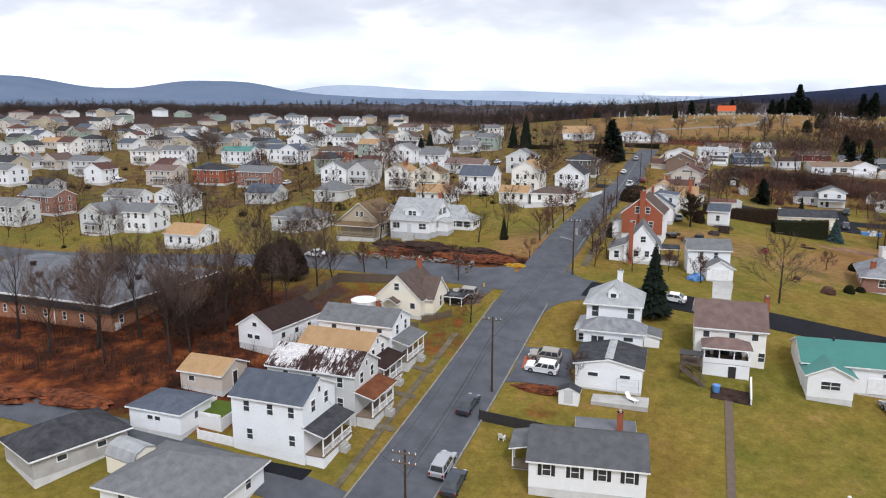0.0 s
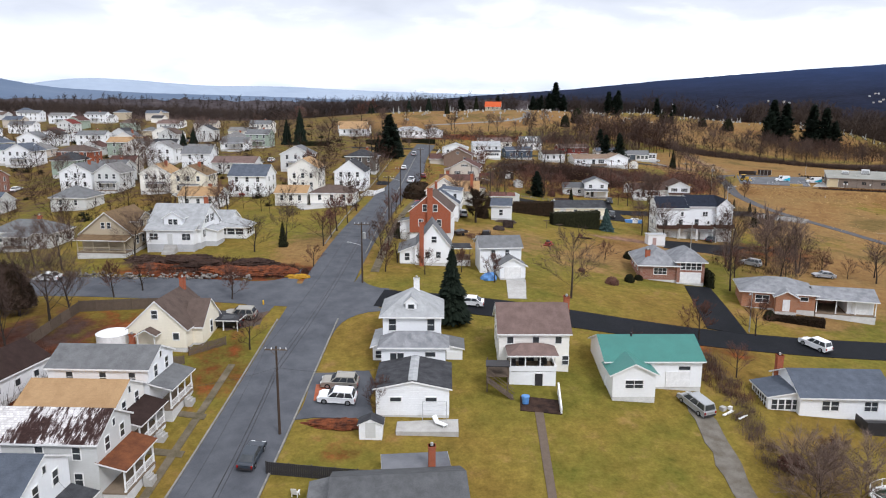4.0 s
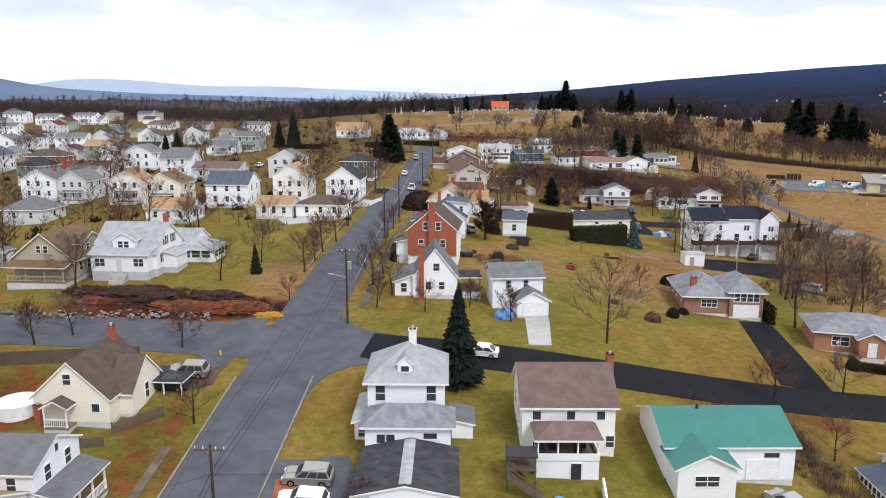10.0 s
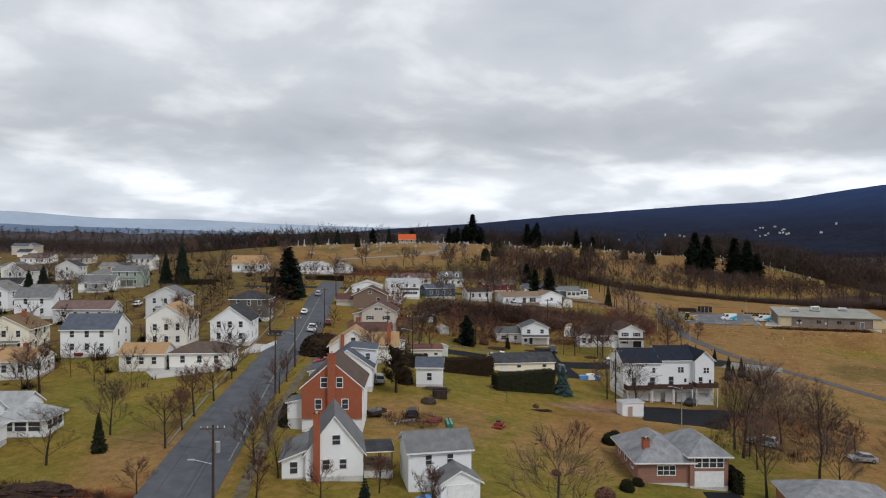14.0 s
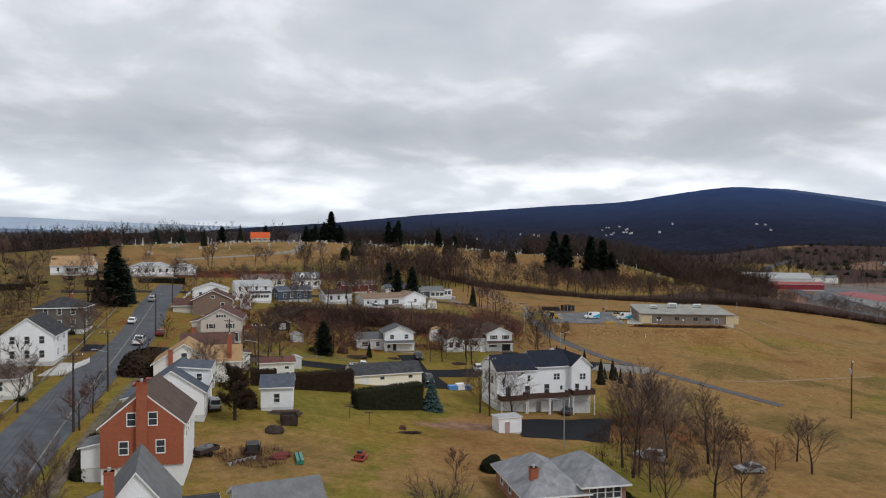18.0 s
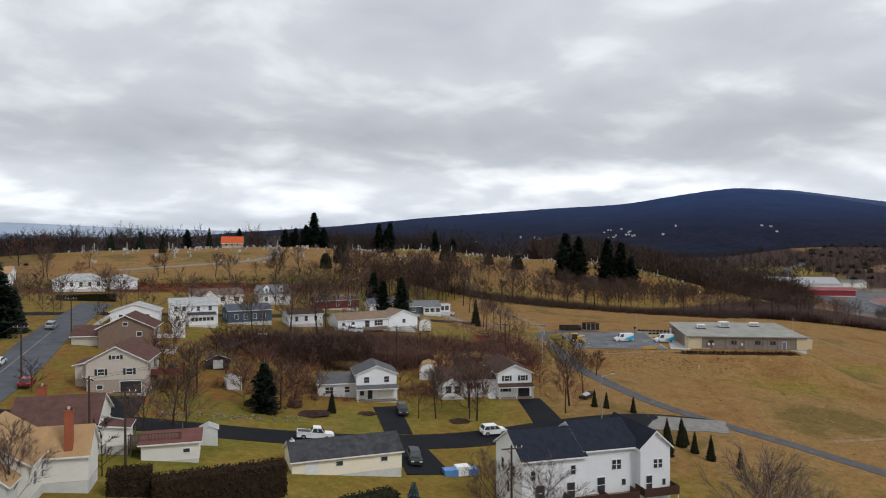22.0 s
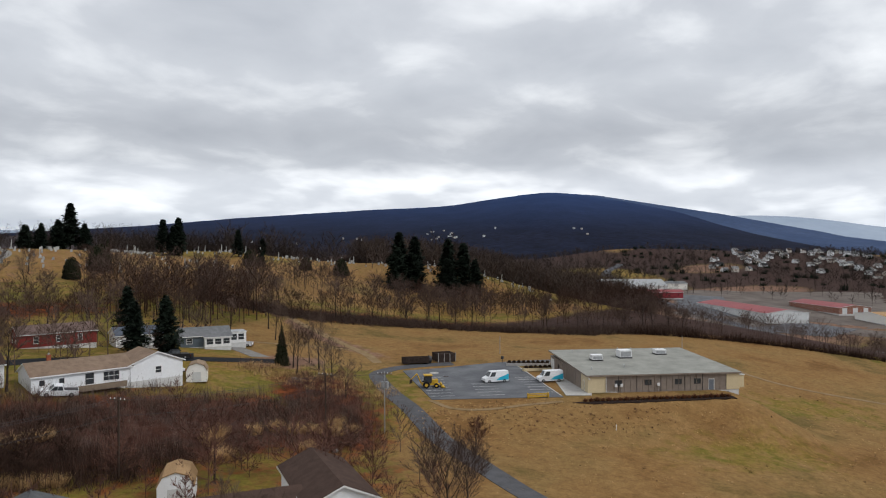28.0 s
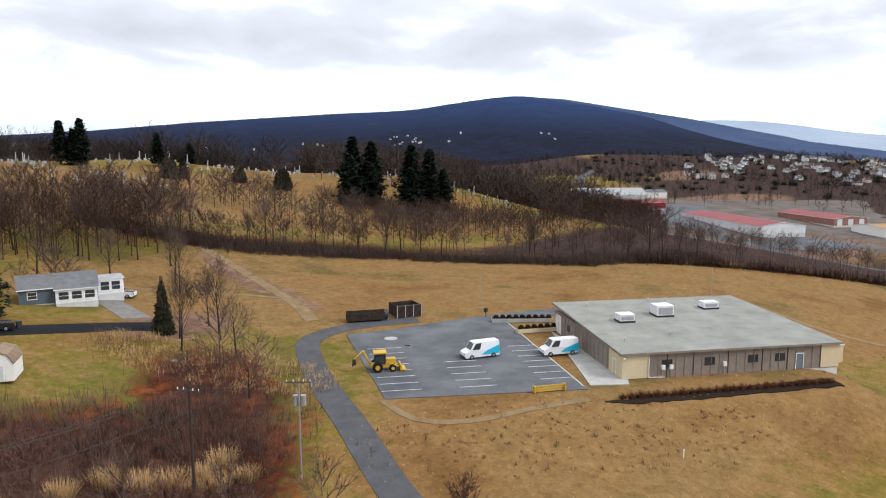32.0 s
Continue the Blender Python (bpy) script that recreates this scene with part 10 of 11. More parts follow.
for (x0, y0, t0), (x1, y1, t1) in zip(LINE_B, LINE_B[1:]):
    for dz in (-0.1, -0.4, -2.4):
        wire((x0, y0, ground(x0, y0) + t0 + dz), (x1, y1, ground(x1, y1) + t1 + dz), 0.9, 0.025)
pole("grey pole with transformers beside the access road", 194.2, 257.6, 10.5, -50, 1, 2, 0, True)
pole("utility pole with transformers on the meadow", 192.6, 147.7, 13.0, 20, 1, 2, 0)
pole("wooden pole beside the outbuilding", 75.7, 202.6, 11.0, -20, 1, 0, 7.5)
pole("bare wooden pole beside the townhouses", 109.8, 175.0, 11.0, -20, 1, 0)
pole("slender grey lamp post below the townhouses", 106.4, 152.4, 8.0, -20, 0, 0, 7.6, True)
pole("slender grey lamp post by the street end", 160.4, 206.6, 8.5, 150, 0, 0, 8.0, True)
pole("slender grey post beside the drive", 81.8, 103.8, 6.5, 40, 0, 0, 6.2, True)
pole("slender flag post behind the hall", 271.3, 287.8, 5.0, 0, 0, 0, 0, True)
pole("slender post behind the hall", 321.0, 254.9, 6.0, 0, 0, 0, 0, True)
wire((185.5, 262.9, ground(185.5, 262.9) + 10.6), (194.2, 257.6, ground(194.2, 257.6) + 10.3), 0.3, 0.025)
wire((185.5, 262.9, ground(185.5, 262.9) + 9.0), (190.5, 256.5, ground(190.5, 256.5)), 0.0, 0.025, "taut guy wire of a utility pole")
for x0, y0, t0, x1, y1, z1 in [(24.3, 131, 8.2, 38, 141, 6.0), (6.6, 91.4, 8.0, 20, 96, 3.5), (6.6, 91.4, 8.0, -6, 96, 4.5), (-3.6, 62.5, 8.0, -14, 81, 5.0), (40.2, 177.6, 7.8, 52, 186, 5.0), (24.3, 131, 8.0, 2, 160, 5.0)]:
    wire((x0, y0, ground(x0, y0) + t0), (x1, y1, ground(x1, y1) + z1), 0.5, 0.018)


# ---------- drives, pavements, car park ----------
yard("driveway", "patched grey asphalt parking pad", "driveway", [(8.8, 93.9), (17.4, 91.6), (19.4, 101.6), (12.2, 103.6)], ASPHALT, 0.1, rough=0.3)
yard("brick_patch", "square of red clay bricks in the pad", "paving", [(11.2, 97.0), (13.4, 96.3), (14.2, 99.8), (12.0, 100.4)], BRICK, 0.13)
yard("driveway", "pale concrete drive before the garage", "driveway", [(46.0, 118.6), (49.0, 118.0), (53.4, 128.0), (49.8, 128.6)], CONCRETE, 0.1)
yard("driveway", "black asphalt drive of the brick ranch house", "driveway", [(75.0, 105.5), (80.5, 102.4), (91.6, 126.2), (86.8, 127.6)], TARMAC, 0.1)
yard("driveway", "grey gravel drive beside the weeds", "driveway", [(49.4, 65.7), (52.0, 65.1), (59.2, 84.9), (56.6, 86.0)], surf("driven_gravel", (0.165, 0.150, 0.130), (0.105, 0.092, 0.072), scale=0.7, rough=0.95, bump=0.5), 0.07, rough=0.4)
yard("footpath", "narrow brown plank footpath over the lawn", "footpath", [(27.5, 62.0), (28.3, 61.8), (38.4, 89.6), (37.4, 89.9)], WOODGREY, 0.08)
yard("driveway", "cottage drive beside the side street", "driveway", [(1.6, 117.4), (6.2, 118.4), (8.0, 122.6), (1.2, 121.6)], surf("leaf_strewn_drive", (0.120, 0.078, 0.055), (0.066, 0.058, 0.054), scale=0.8, rough=0.95, bump=0.4), 0.06, rough=0.4)
yard("driveway", "black asphalt drive of the split-level house", "driveway", [(119.3, 217.2), (123.7, 215.6), (131.6, 232.4), (126.6, 233.6)], TARMAC, 0.1)
yard("driveway", "black asphalt drive of the brown-roofed house", "driveway", [(144.5, 206.8), (151.0, 206.0), (160.0, 223.0), (155.4, 224.6)], TARMAC, 0.1)
yard("driveway", "black asphalt drive of the beige house", "driveway", [(75.8, 230.8), (82.0, 229.6), (88.2, 245.2), (82.8, 246.6)], TARMAC, 0.1)
yard("driveway", "black asphalt drive before the low garage", "driveway", [(111.8, 199.2), (118.4, 197.6), (122.8, 212.0), (117.8, 213.4)], TARMAC, 0.1)
yard("driveway", "dark asphalt court below the townhouses", "driveway", [(105.0, 160.5), (118.0, 153.5), (134.5, 166.5), (112.0, 172.5)], TARMAC, 0.07, rough=0.5)
yard("apron", "pale gravel apron at the road junction", "paving", [(164.0, 199.0), (178.0, 191.0), (184.5, 196.5), (173.0, 203.5)], GRAVEL, 0.09, rough=0.4)
yard("driveway", "grey drive beside the slate cottage", "driveway", [(208.0, 315.5), (212.5, 314.5), (215.5, 331.0), (211.5, 332.0)], GRAVEL, 0.07)
yard("driveway", "concrete drives beside the corner houses", "driveway", [(40.5, 217.5), (44.5, 216.2), (50.0, 226.0), (46.0, 228.5)], CONCRETE, 0.09)
yard("driveway", "concrete garage drive in the town", "driveway", [(22.0, 196.5), (34.0, 199.5), (33.0, 203.0), (21.0, 205.0)], CONCRETE, 0.09)
strip("lane", "grey back lane behind the gabled houses", "lane", [(-80, 96), (-58, 88.6), (-41, 82.4), (-28, 76.6), (-16.5, 71.5), (-9.5, 67.5)], 5.0, ASPHALT, 0.07)
strip("pavement", "worn concrete pavement on the verge", "pavement", [(-16, 60), (-8.3, 81), (-3.6, 93.5), (2.0, 108.0)], 0.9, PAVING, 0.06)
strip("pavement", "concrete pavement before the brick house", "pavement", [(27.5, 136), (37.2, 163), (47.6, 190.0), (61.7, 222)], 1.5, PAVING, 0.08)
for x0, y0, x1, y1 in [(-6.2, 82.2, -12.0, 84.4), (-3.9, 89.6, -8.4, 91.4), (-1.6, 96.2, -5.4, 98.0)]:
    yard("footpath", "short concrete path to a porch", "footpath", [(x0, y0), (x0 + 0.35, y0 + 1.0), (x1 + 0.35, y1 + 1.0), (x1, y1)], PAVING, 0.075, 1.0)


def kerb(pts, side, label="low worn concrete kerb beside the street"):
    strip("kerb", label, "kerb", pts, 0.2, KERB, 0.17, side, 0.4, cross=2)


kerb(STREET[:4][:-1] + [(13.2, 118)], -4.45)
kerb(STREET[1:3] + [(11.5, 113.6), (13.6, 119)], 4.45)
kerb([(24.0, 149), (27.8, 160), (46, 215), (62, 261), (76.5, 301)], 4.45)
kerb([(26, 155), (46, 215), (52, 233), (76.5, 301)], -4.45)

# the car park
yard("car_park", "weathered asphalt car park with faded bays", "car park", [(213.0, 263.0), (231.6, 244.2), (259.0, 275.0), (233.0, 289.5)], LOT, 0.1, 2.0)
yard("car_park", "asphalt strip behind the hall", "car park", [(241.0, 285.0), (252.0, 274.0), (300.0, 258.0), (297.0, 263.5)], LOT, 0.085, 2.0)


def bay(x0, y0, x1, y1, w=0.13, mat=LINE):
    a, b = Vector((x0, y0)), Vector((x1, y1))
    n = Vector((-(b - a).y, (b - a).x)).normalized() * w / 2
    vs = [(*(a - n), 0), (*(b - n), 0), (*(b + n), 0), (*(a + n), 0)]
    vs = [(x, y, ground(x, y) + 0.112) for x, y, _ in vs] + [(x, y, ground(x, y) + 0.09) for x, y, _ in vs]
    tagged(new("bay_line", mesh_of("bay_line", vs, [(0, 1, 2, 3), (4, 5, 1, 0), (5, 6, 2, 1), (6, 7, 3, 2), (7, 4, 0, 3)], mat)), "faded white painted parking line", "road marking", "parking lines")


ux, uy = math.cos(radians(-43)), math.sin(radians(-43))
for i in range(8):
    x, y = 214.8 + i * 1.95, 265.2 + i * 2.15
    bay(x, y, x + 5.2 * ux, y + 5.2 * uy)
for i in range(5):
    x, y = 222.2 + i * 1.95, 258.0 + i * 2.15
    bay(x, y, x + 5.0 * ux, y + 5.0 * uy)
for i in range(7):
    x, y = 231.5 + i * 1.9, 251.2 + i * 2.05
    bay(x, y, x + 4.6 * ux, y + 4.6 * uy)
bay(232.4, 245.2, 258.0, 273.6, 0.16)
yard("walkway", "pale concrete walk along the hall", "pavement", [(233.2, 244.6), (236.6, 240.6), (239.3, 242.0), (255.6, 262.6)], CONCRETE, 0.12)
MULCH = surf("dark_bark_mulch", (0.030, 0.019, 0.015), (0.018, 0.012, 0.010), scale=2, rough=0.95, bump=0.6)
yard("flower_bed", "dark mulch bed before the hall", "flower bed", [(229.0, 240.8), (231.8, 236.6), (255.0, 217.6), (256.0, 219.8)], MULCH, 0.09, 1.5, rough=0.25)
RUSTGRASS = surf("rusty_dead_grass", (0.19, 0.085, 0.045), (0.11, 0.05, 0.03), scale=2, rough=0.9, bump=0.0, vary=0.25)
tf, rt_ = Soup(), np.random.default_rng(8)
for i in range(220):
    a, rr = rt_.uniform(0, 6.283), 0.42 * math.sqrt(rt_.random())
    p = Vector((rr * math.cos(a), rr * math.sin(a), -0.05))
    q = Vector((-math.sin(a), math.cos(a), 0)) * 0.03
    tf.poly([p - q, p + q, p + Vector((math.cos(a) * rr * 0.9 + rt_.normal(0, 0.12), math.sin(a) * rr * 0.9 + rt_.normal(0, 0.12), rt_.uniform(0.4, 0.85)))], [(0, 1, 2)])
TUFT = tf.mesh("foliage", RUSTGRASS, tidy=False)
for i in range(26):
    u = i / 25
    x, y = 231.5 + (254.5 - 231.5) * u, 239.3 + (219.4 - 239.3) * u
    b = thing("grass_clump", "rusty clump of dead ornamental grass in the mulch bed", "grass clump", pose(x, y, ground(x, y) + 0.05), "grass clumps before the hall")
    part("foliage", TUFT, b)
    b.scale = [0.9 + 0.35 * ((i * 7) % 5) / 5] * 3

# ---------- trodden trails over the meadow ----------
for pts, w in (([(322, 249.5), (311.8, 230.3), (312.8, 215.6), (323, 197.8)], 1.6), ([(196, 181), (214.5, 177.9), (233.5, 177.1), (270.4, 176.3)], 1.3), ([(212.5, 263), (210.5, 256), (214.5, 250.5), (222, 246.5), (228.5, 242.5)], 1.1), ([(258, 372), (254, 350), (248, 330), (241, 312), (235, 300)], 2.6)):
    strip("footpath", "trodden bare trail through the dry grass", "footpath", pts, w, TRAIL, 0.05)


# ---------- the hall's fittings and yard ----------
for u, v, w, d, z1 in [(-9.5, 1.0, 2.4, 2.0, 1.2), (-2.0, 3.5, 2.8, 2.6, 1.7), (8.0, 6.5, 2.6, 1.8, 1.1)]:
    z = 3.75 + (v + 14.4) / 28.8 * 1.05
    unit = thing("roof_unit", "white rooftop ventilation unit on the hall", "ventilation unit", h_hall.matrix_basis @ pose(u, v, z), "rooftop units")
    part("casing", Soup().box(-w / 2, w / 2, -d / 2, d / 2, 0.25, z1).box(-w / 2 - 0.05, w / 2 + 0.05, -d / 2 - 0.05, d / 2 + 0.05, z1, z1 + 0.08).mesh("casing", WHITEPLASTIC), unit)
    part("curb", Soup().box(-w / 2 - 0.1, w / 2 + 0.1, -d / 2 - 0.1, d / 2 + 0.1, -0.1, 0.25).mesh("curb", DARKTRIM), unit)
    part("grille", Soup().box(-w / 2 + 0.2, w / 2 - 0.2, -d / 2 - 0.03, -d / 2 + 0.03, 0.4, z1 - 0.2).mesh("grille", STEEL), unit)
for u, v in ((-12, 11), (0, 12.5), (3, 12), (-14, -9), (-6, -7)):
    z = 3.75 + (v + 14.4) / 28.8 * 1.05
    vent = thing("roof_vent", "small grey vent pipe on the flat roof", "roof vent", h_hall.matrix_basis @ pose(u, v, z), "roof vents")
    part("pipe", Soup().tube((0, 0, -0.1), (0, 0, 0.5), 0.09, 0.09, 8).mesh("pipe", STEEL), vent)
    part("cowl", Soup().tube((0, 0, 0.5), (0, 0, 0.65), 0.18, 0.06, 8).mesh("cowl", STEEL), vent)
# cream corner panels, seams and skirting of the hall
for x0, x1, y0, y1 in ((-16.56, -12.6, -14.06, -13.98), (13.6, 16.56, -14.06, -13.98), (-16.56, -16.48, -14.0, -9.6), (16.48, 16.56, -14.0, -8.0)):
    part("corner_panel", Soup().box(x0, x1, y0, y1, 0.1, 3.35).mesh("corner_panel", SANDPANEL), h_hall, "cream-painted metal corner panel")
for u in [-12.6 + i * 1.31 for i in range(21)]:
    part("cladding_rib", Soup().box(u - 0.04, u + 0.04, -14.07, -13.98, 0.1, 3.4).mesh("cladding_rib", TAUPE if round(u * 10) % 4 else DARKTRIM), h_hall)
for v in [-9.0 + i * 1.6 for i in range(14)]:
    part("cladding_rib", Soup().box(-16.57, -16.48, v - 0.04, v + 0.04, 0.1, 3.5).mesh("cladding_rib", TAUPE), h_hall)
part("downpipe", Soup().tube((-12.7, -14.15, 0.2), (-12.7, -14.15, 3.4), 0.06, 0.06, 6).tube((-12.7, -14.15, 0.2), (-10.4, -14.3, 0.15), 0.06, 0.06, 6).mesh("downpipe", TRIM), h_hall)
wing(h_hall, 2.0, 6.0, 2.6, "flat", 0, SANDPANEL, ROOFFLAT, 17.5, -9.5, 0.1, 0.1, None)

# digger
dg = thing("backhoe_loader", "yellow backhoe loader with raised digging arm", "digger", pose(221.6, 271.2, ground(221.6, 271.2) + 0.1, 0, 0, -132))
part("chassis", Soup().box(-0.55, 0.55, -1.6, 1.7, 0.55, 1.1).box(-0.5, 0.5, 0.5, 1.9, 1.1, 1.75).mesh("chassis", YELLOW), dg)
cb = part("cab", Soup().box(-0.75, 0.75, -1.0, 0.5, 1.1, 1.5).box(-0.75, -0.65, -1.0, -0.9, 1.5, 2.6).box(0.65, 0.75, -1.0, -0.9, 1.5, 2.6).box(-0.75, -0.65, 0.4, 0.5, 1.5, 2.6).box(0.65, 0.75, 0.4, 0.5, 1.5, 2.6).mesh("cab", DARKTRIM), dg)
part("cab_roof", Soup().box(-0.9, 0.9, -1.15, 0.65, 2.6, 2.78).mesh("cab_roof", YELLOW), cb)
part("cab_glass", Soup().box(-0.68, 0.68, -0.93, 0.43, 1.5, 2.58).mesh("cab_glass", GLASS), cb)
for sx in (-1, 1):
    for yy, r, wd in ((-0.7, 0.72, 0.24), (1.45, 0.5, 0.18)):
        wh = part("wheel", Soup().tube((sx * 0.72, yy, r), (sx * (0.72 + 2 * wd), yy, r), r, r, 16).mesh("wheel", TYRE), dg)
        part("rim", Soup().tube((sx * 0.7, yy, r), (sx * (0.76 + 2 * wd), yy, r), r * 0.5, r * 0.48, 10).mesh("rim", YELLOW), wh)
bm_ = part("boom", Soup().tube((0, -1.7, 0.9), (0.1, -2.6, 3.0), 0.17, 0.14, 6).tube((0.1, -2.6, 3.0), (0.1, -3.9, 1.8), 0.14, 0.1, 6).mesh("boom", YELLOW), dg)
part("digging_bucket", Soup().prism([(-4.1, 1.8), (-3.7, 1.9), (-3.6, 1.2), (-4.2, 0.9)], "x", -0.25, 0.4).mesh("digging_bucket", RUST), bm_)
la = part("loader_arm", Soup().tube((-0.6, 1.2, 1.1), (-0.6, 2.6, 0.5), 0.1, 0.1, 6).tube((0.6, 1.2, 1.1), (0.6, 2.6, 0.5), 0.1, 0.1, 6).mesh("loader_arm", YELLOW), dg)
part("loader_bucket", Soup().prism([(2.5, 0.15), (3.4, 0.12), (3.3, 0.25), (2.75, 0.35), (2.7, 0.95), (2.5, 0.9)], "x", -1.15, 1.15).mesh("loader_bucket", YELLOW), la)

# skip, bin enclosure, planters
sk = thing("skip_container", "long dark rusty roll-off waste container", "waste container", pose(241.5, 293.0, ground(241.5, 293) + 0.12, 0, 0, -38))
part("tub", lattice(Soup(), [-3.4, 3.4], [0.2, 1.6], [], -1.2, -1.1).box(-3.4, 3.4, 1.1, 1.2, 0.2, 1.6).box(-3.4, -3.3, -1.1, 1.1, 0.2, 1.6).box(-3.3, 3.3, -1.1, 1.1, 0.2, 0.35).mesh("tub", RUST), sk)
part("end_tank", Soup().tube((3.3, 0, 0.9), (4.1, 0, 0.8), 1.05, 0.9, 14).mesh("end_tank", DARKTRIM), sk)
for u in (-2.6, -1.3, 0, 1.3, 2.6):
    part("rib", Soup().box(u - 0.06, u + 0.06, -1.28, -1.2, 0.2, 1.6).mesh("rib", RUST), sk)
en = thing("bin_enclosure", "dark boarded bin enclosure with pale posts", "enclosure", pose(249.2, 290.0, ground(249.2, 290) + 0.1, 0, 0, -28))
for x0, x1, y0, y1 in ((-2.4, 2.4, -2.2, -2.1), (-2.4, -2.3, -2.1, 2.2), (2.3, 2.4, -2.1, 2.2), (-2.4, 2.4, 2.2, 2.3)):
    part("screen", Soup().box(x0, x1, y0, y1, 0, 2.1).mesh("screen", RUST), en)
for u in (-2.4, -0.8, 0.8, 2.4):
    part("post", Soup().box(u - 0.06, u + 0.06, -2.26, -2.14, 0, 2.3).mesh("post", CONCRETE), en)
part("top_rail", Soup().box(-2.5, 2.5, -2.26, -2.1, 2.1, 2.25).mesh("top_rail", WOODGREY), en)
for x, y, turn, L, mat, label in [(254.0, 264.4, -38, 7.5, SANDPANEL, "long pale timber planter box"), (258.6, 270.2, -52, 11.0, CONCRETE, "low stone-edged planting bed")]:
    pl = thing("planter", label + " beside the hall", "planter", pose(x, y, ground(x, y) + 0.1, 0, 0, turn), "planters")
    part("trough", Soup().box(-L / 2, L / 2, -0.7, 0.7, 0, 0.7).mesh("trough", mat), pl)
    part("soil", Soup().box(-L / 2 + 0.1, L / 2 - 0.1, -0.6, 0.6, 0.7, 0.74).mesh("soil", DIRT), pl)
    for i in range(int(L / 1.2)):
        b = part("plant", BUSH["russet"], pl, "", (-L / 2 + 0.8 + i * 1.2, 0, 0.7))
        b.scale = (0.5, 0.45, 0.5)
pf = thing("pallet_barrier", "yellow timber road barrier beside the car park", "barrier", pose(227.8, 247.8, ground(227.8, 247.8) + 0.05, 0, 0, -38))
for z in (0.1, 0.4, 0.7):
    part("board", Soup().box(-2.3, 2.3, -0.05, 0.05, z, z + 0.2).mesh("board", YELLOW), pf)
for u in (-2.1, 2.1):
    part("foot", Soup().box(u - 0.07, u + 0.07, -0.4, 0.4, 0, 0.95).mesh("foot", YELLOW), pf)
sg = thing("letter_box", "dark post box on a post by the drive", "post box", pose(257.6, 277.4, ground(257.6, 277.4)))
part("post", Soup().box(-0.06, 0.06, -0.06, 0.06, 0, 1.1).mesh("post", WOODGREY), sg)
part("box", Soup().box(-0.3, 0.3, -0.25, 0.25, 1.1, 1.8).mesh("box", DARKTRIM), sg)

# ---------- cemetery ----------
GRAVES = [Soup().box(-0.35, 0.35, -0.1, 0.1, -0.2, 0.9).box(-0.45, 0.45, -0.18, 0.18, -0.2, 0.15).mesh("gravestone", STONE),
          Soup().prism([(-0.3, -0.2), (0.3, -0.2), (0.3, 0.8), (0.18, 1.05), (-0.18, 1.05), (-0.3, 0.8)], "y", -0.09, 0.09).mesh("gravestone", STONE),
          Soup().box(-0.5, 0.5, -0.5, 0.5, -0.2, 0.5).tube((0, 0, 0.5), (0, 0, 3.2), 0.3, 0.14, 4).mesh("gravestone", STONE),
          Soup().box(-0.6, 0.6, -0.15, 0.15, -0.2, 1.2).mesh("gravestone", STONE)]
GLABEL = ("grey upright gravestone on the dry grass", "grey round-shouldered gravestone on the dry grass", "tall pale stone obelisk on a plinth", "broad grey gravestone on the dry grass")
rg = random.Random(4)
made = 0
while made < 285:
    if made < 150:
        x, y = rg.uniform(110, 290), rg.uniform(425, 512)
    else:
        u = rg.random()
        q, back = np.linspace(0, 1, 8), abs(rg.gauss(0, 13)) - 1
        x, y = np.interp(u, q, (262, 300, 330, 346, 362, 385, 420, 436)) - 0.5 * back, np.interp(u, q, (496, 519, 508, 486, 464, 446, 413, 384)) - 0.8 * back
    x, y = 3.2 * round(x / 3.2) + rg.uniform(-0.6, 0.6), 4.6 * round(y / 4.6) + rg.uniform(-0.4, 0.4)
    k = rg.choice((0, 0, 1, 1, 3, 3, 2))
    g = tagged(new("gravestone", GRAVES[k]), GLABEL[k], "gravestone", "gravestones of the cemetery")
    sc = rg.uniform(0.8, 1.3)
    g.matrix_basis = pose(x, y, ground(x, y), rg.uniform(-3, 3), rg.uniform(-3, 3), -20 + rg.uniform(-8, 8)) @ Matrix.Scale(sc, 4)
    made += 1
ch = home_at("small chapel with a bright orange roof", 198.0, 509.0, -25, 0, "chapel", "chapel", "")
wing(ch, 11.0, 7.0, 2.6, "gx", 3.2, TAN, ROOFORANGE, 0, 0, 0.3, 0.7, win={"f": [(3, 1.4)]})
strip("cemetery_path", "pale worn cemetery track over the rise", "path", [(120, 420), (150, 428), (185, 440), (205, 462), (212, 490), (206, 506)], 3.2, GRAVEL, 0.06)
strip("cemetery_path", "pale worn track into the cemetery field", "path", [(205, 352), (222, 338), (236, 325), (244, 312)], 1.6, TRAIL, 0.045)

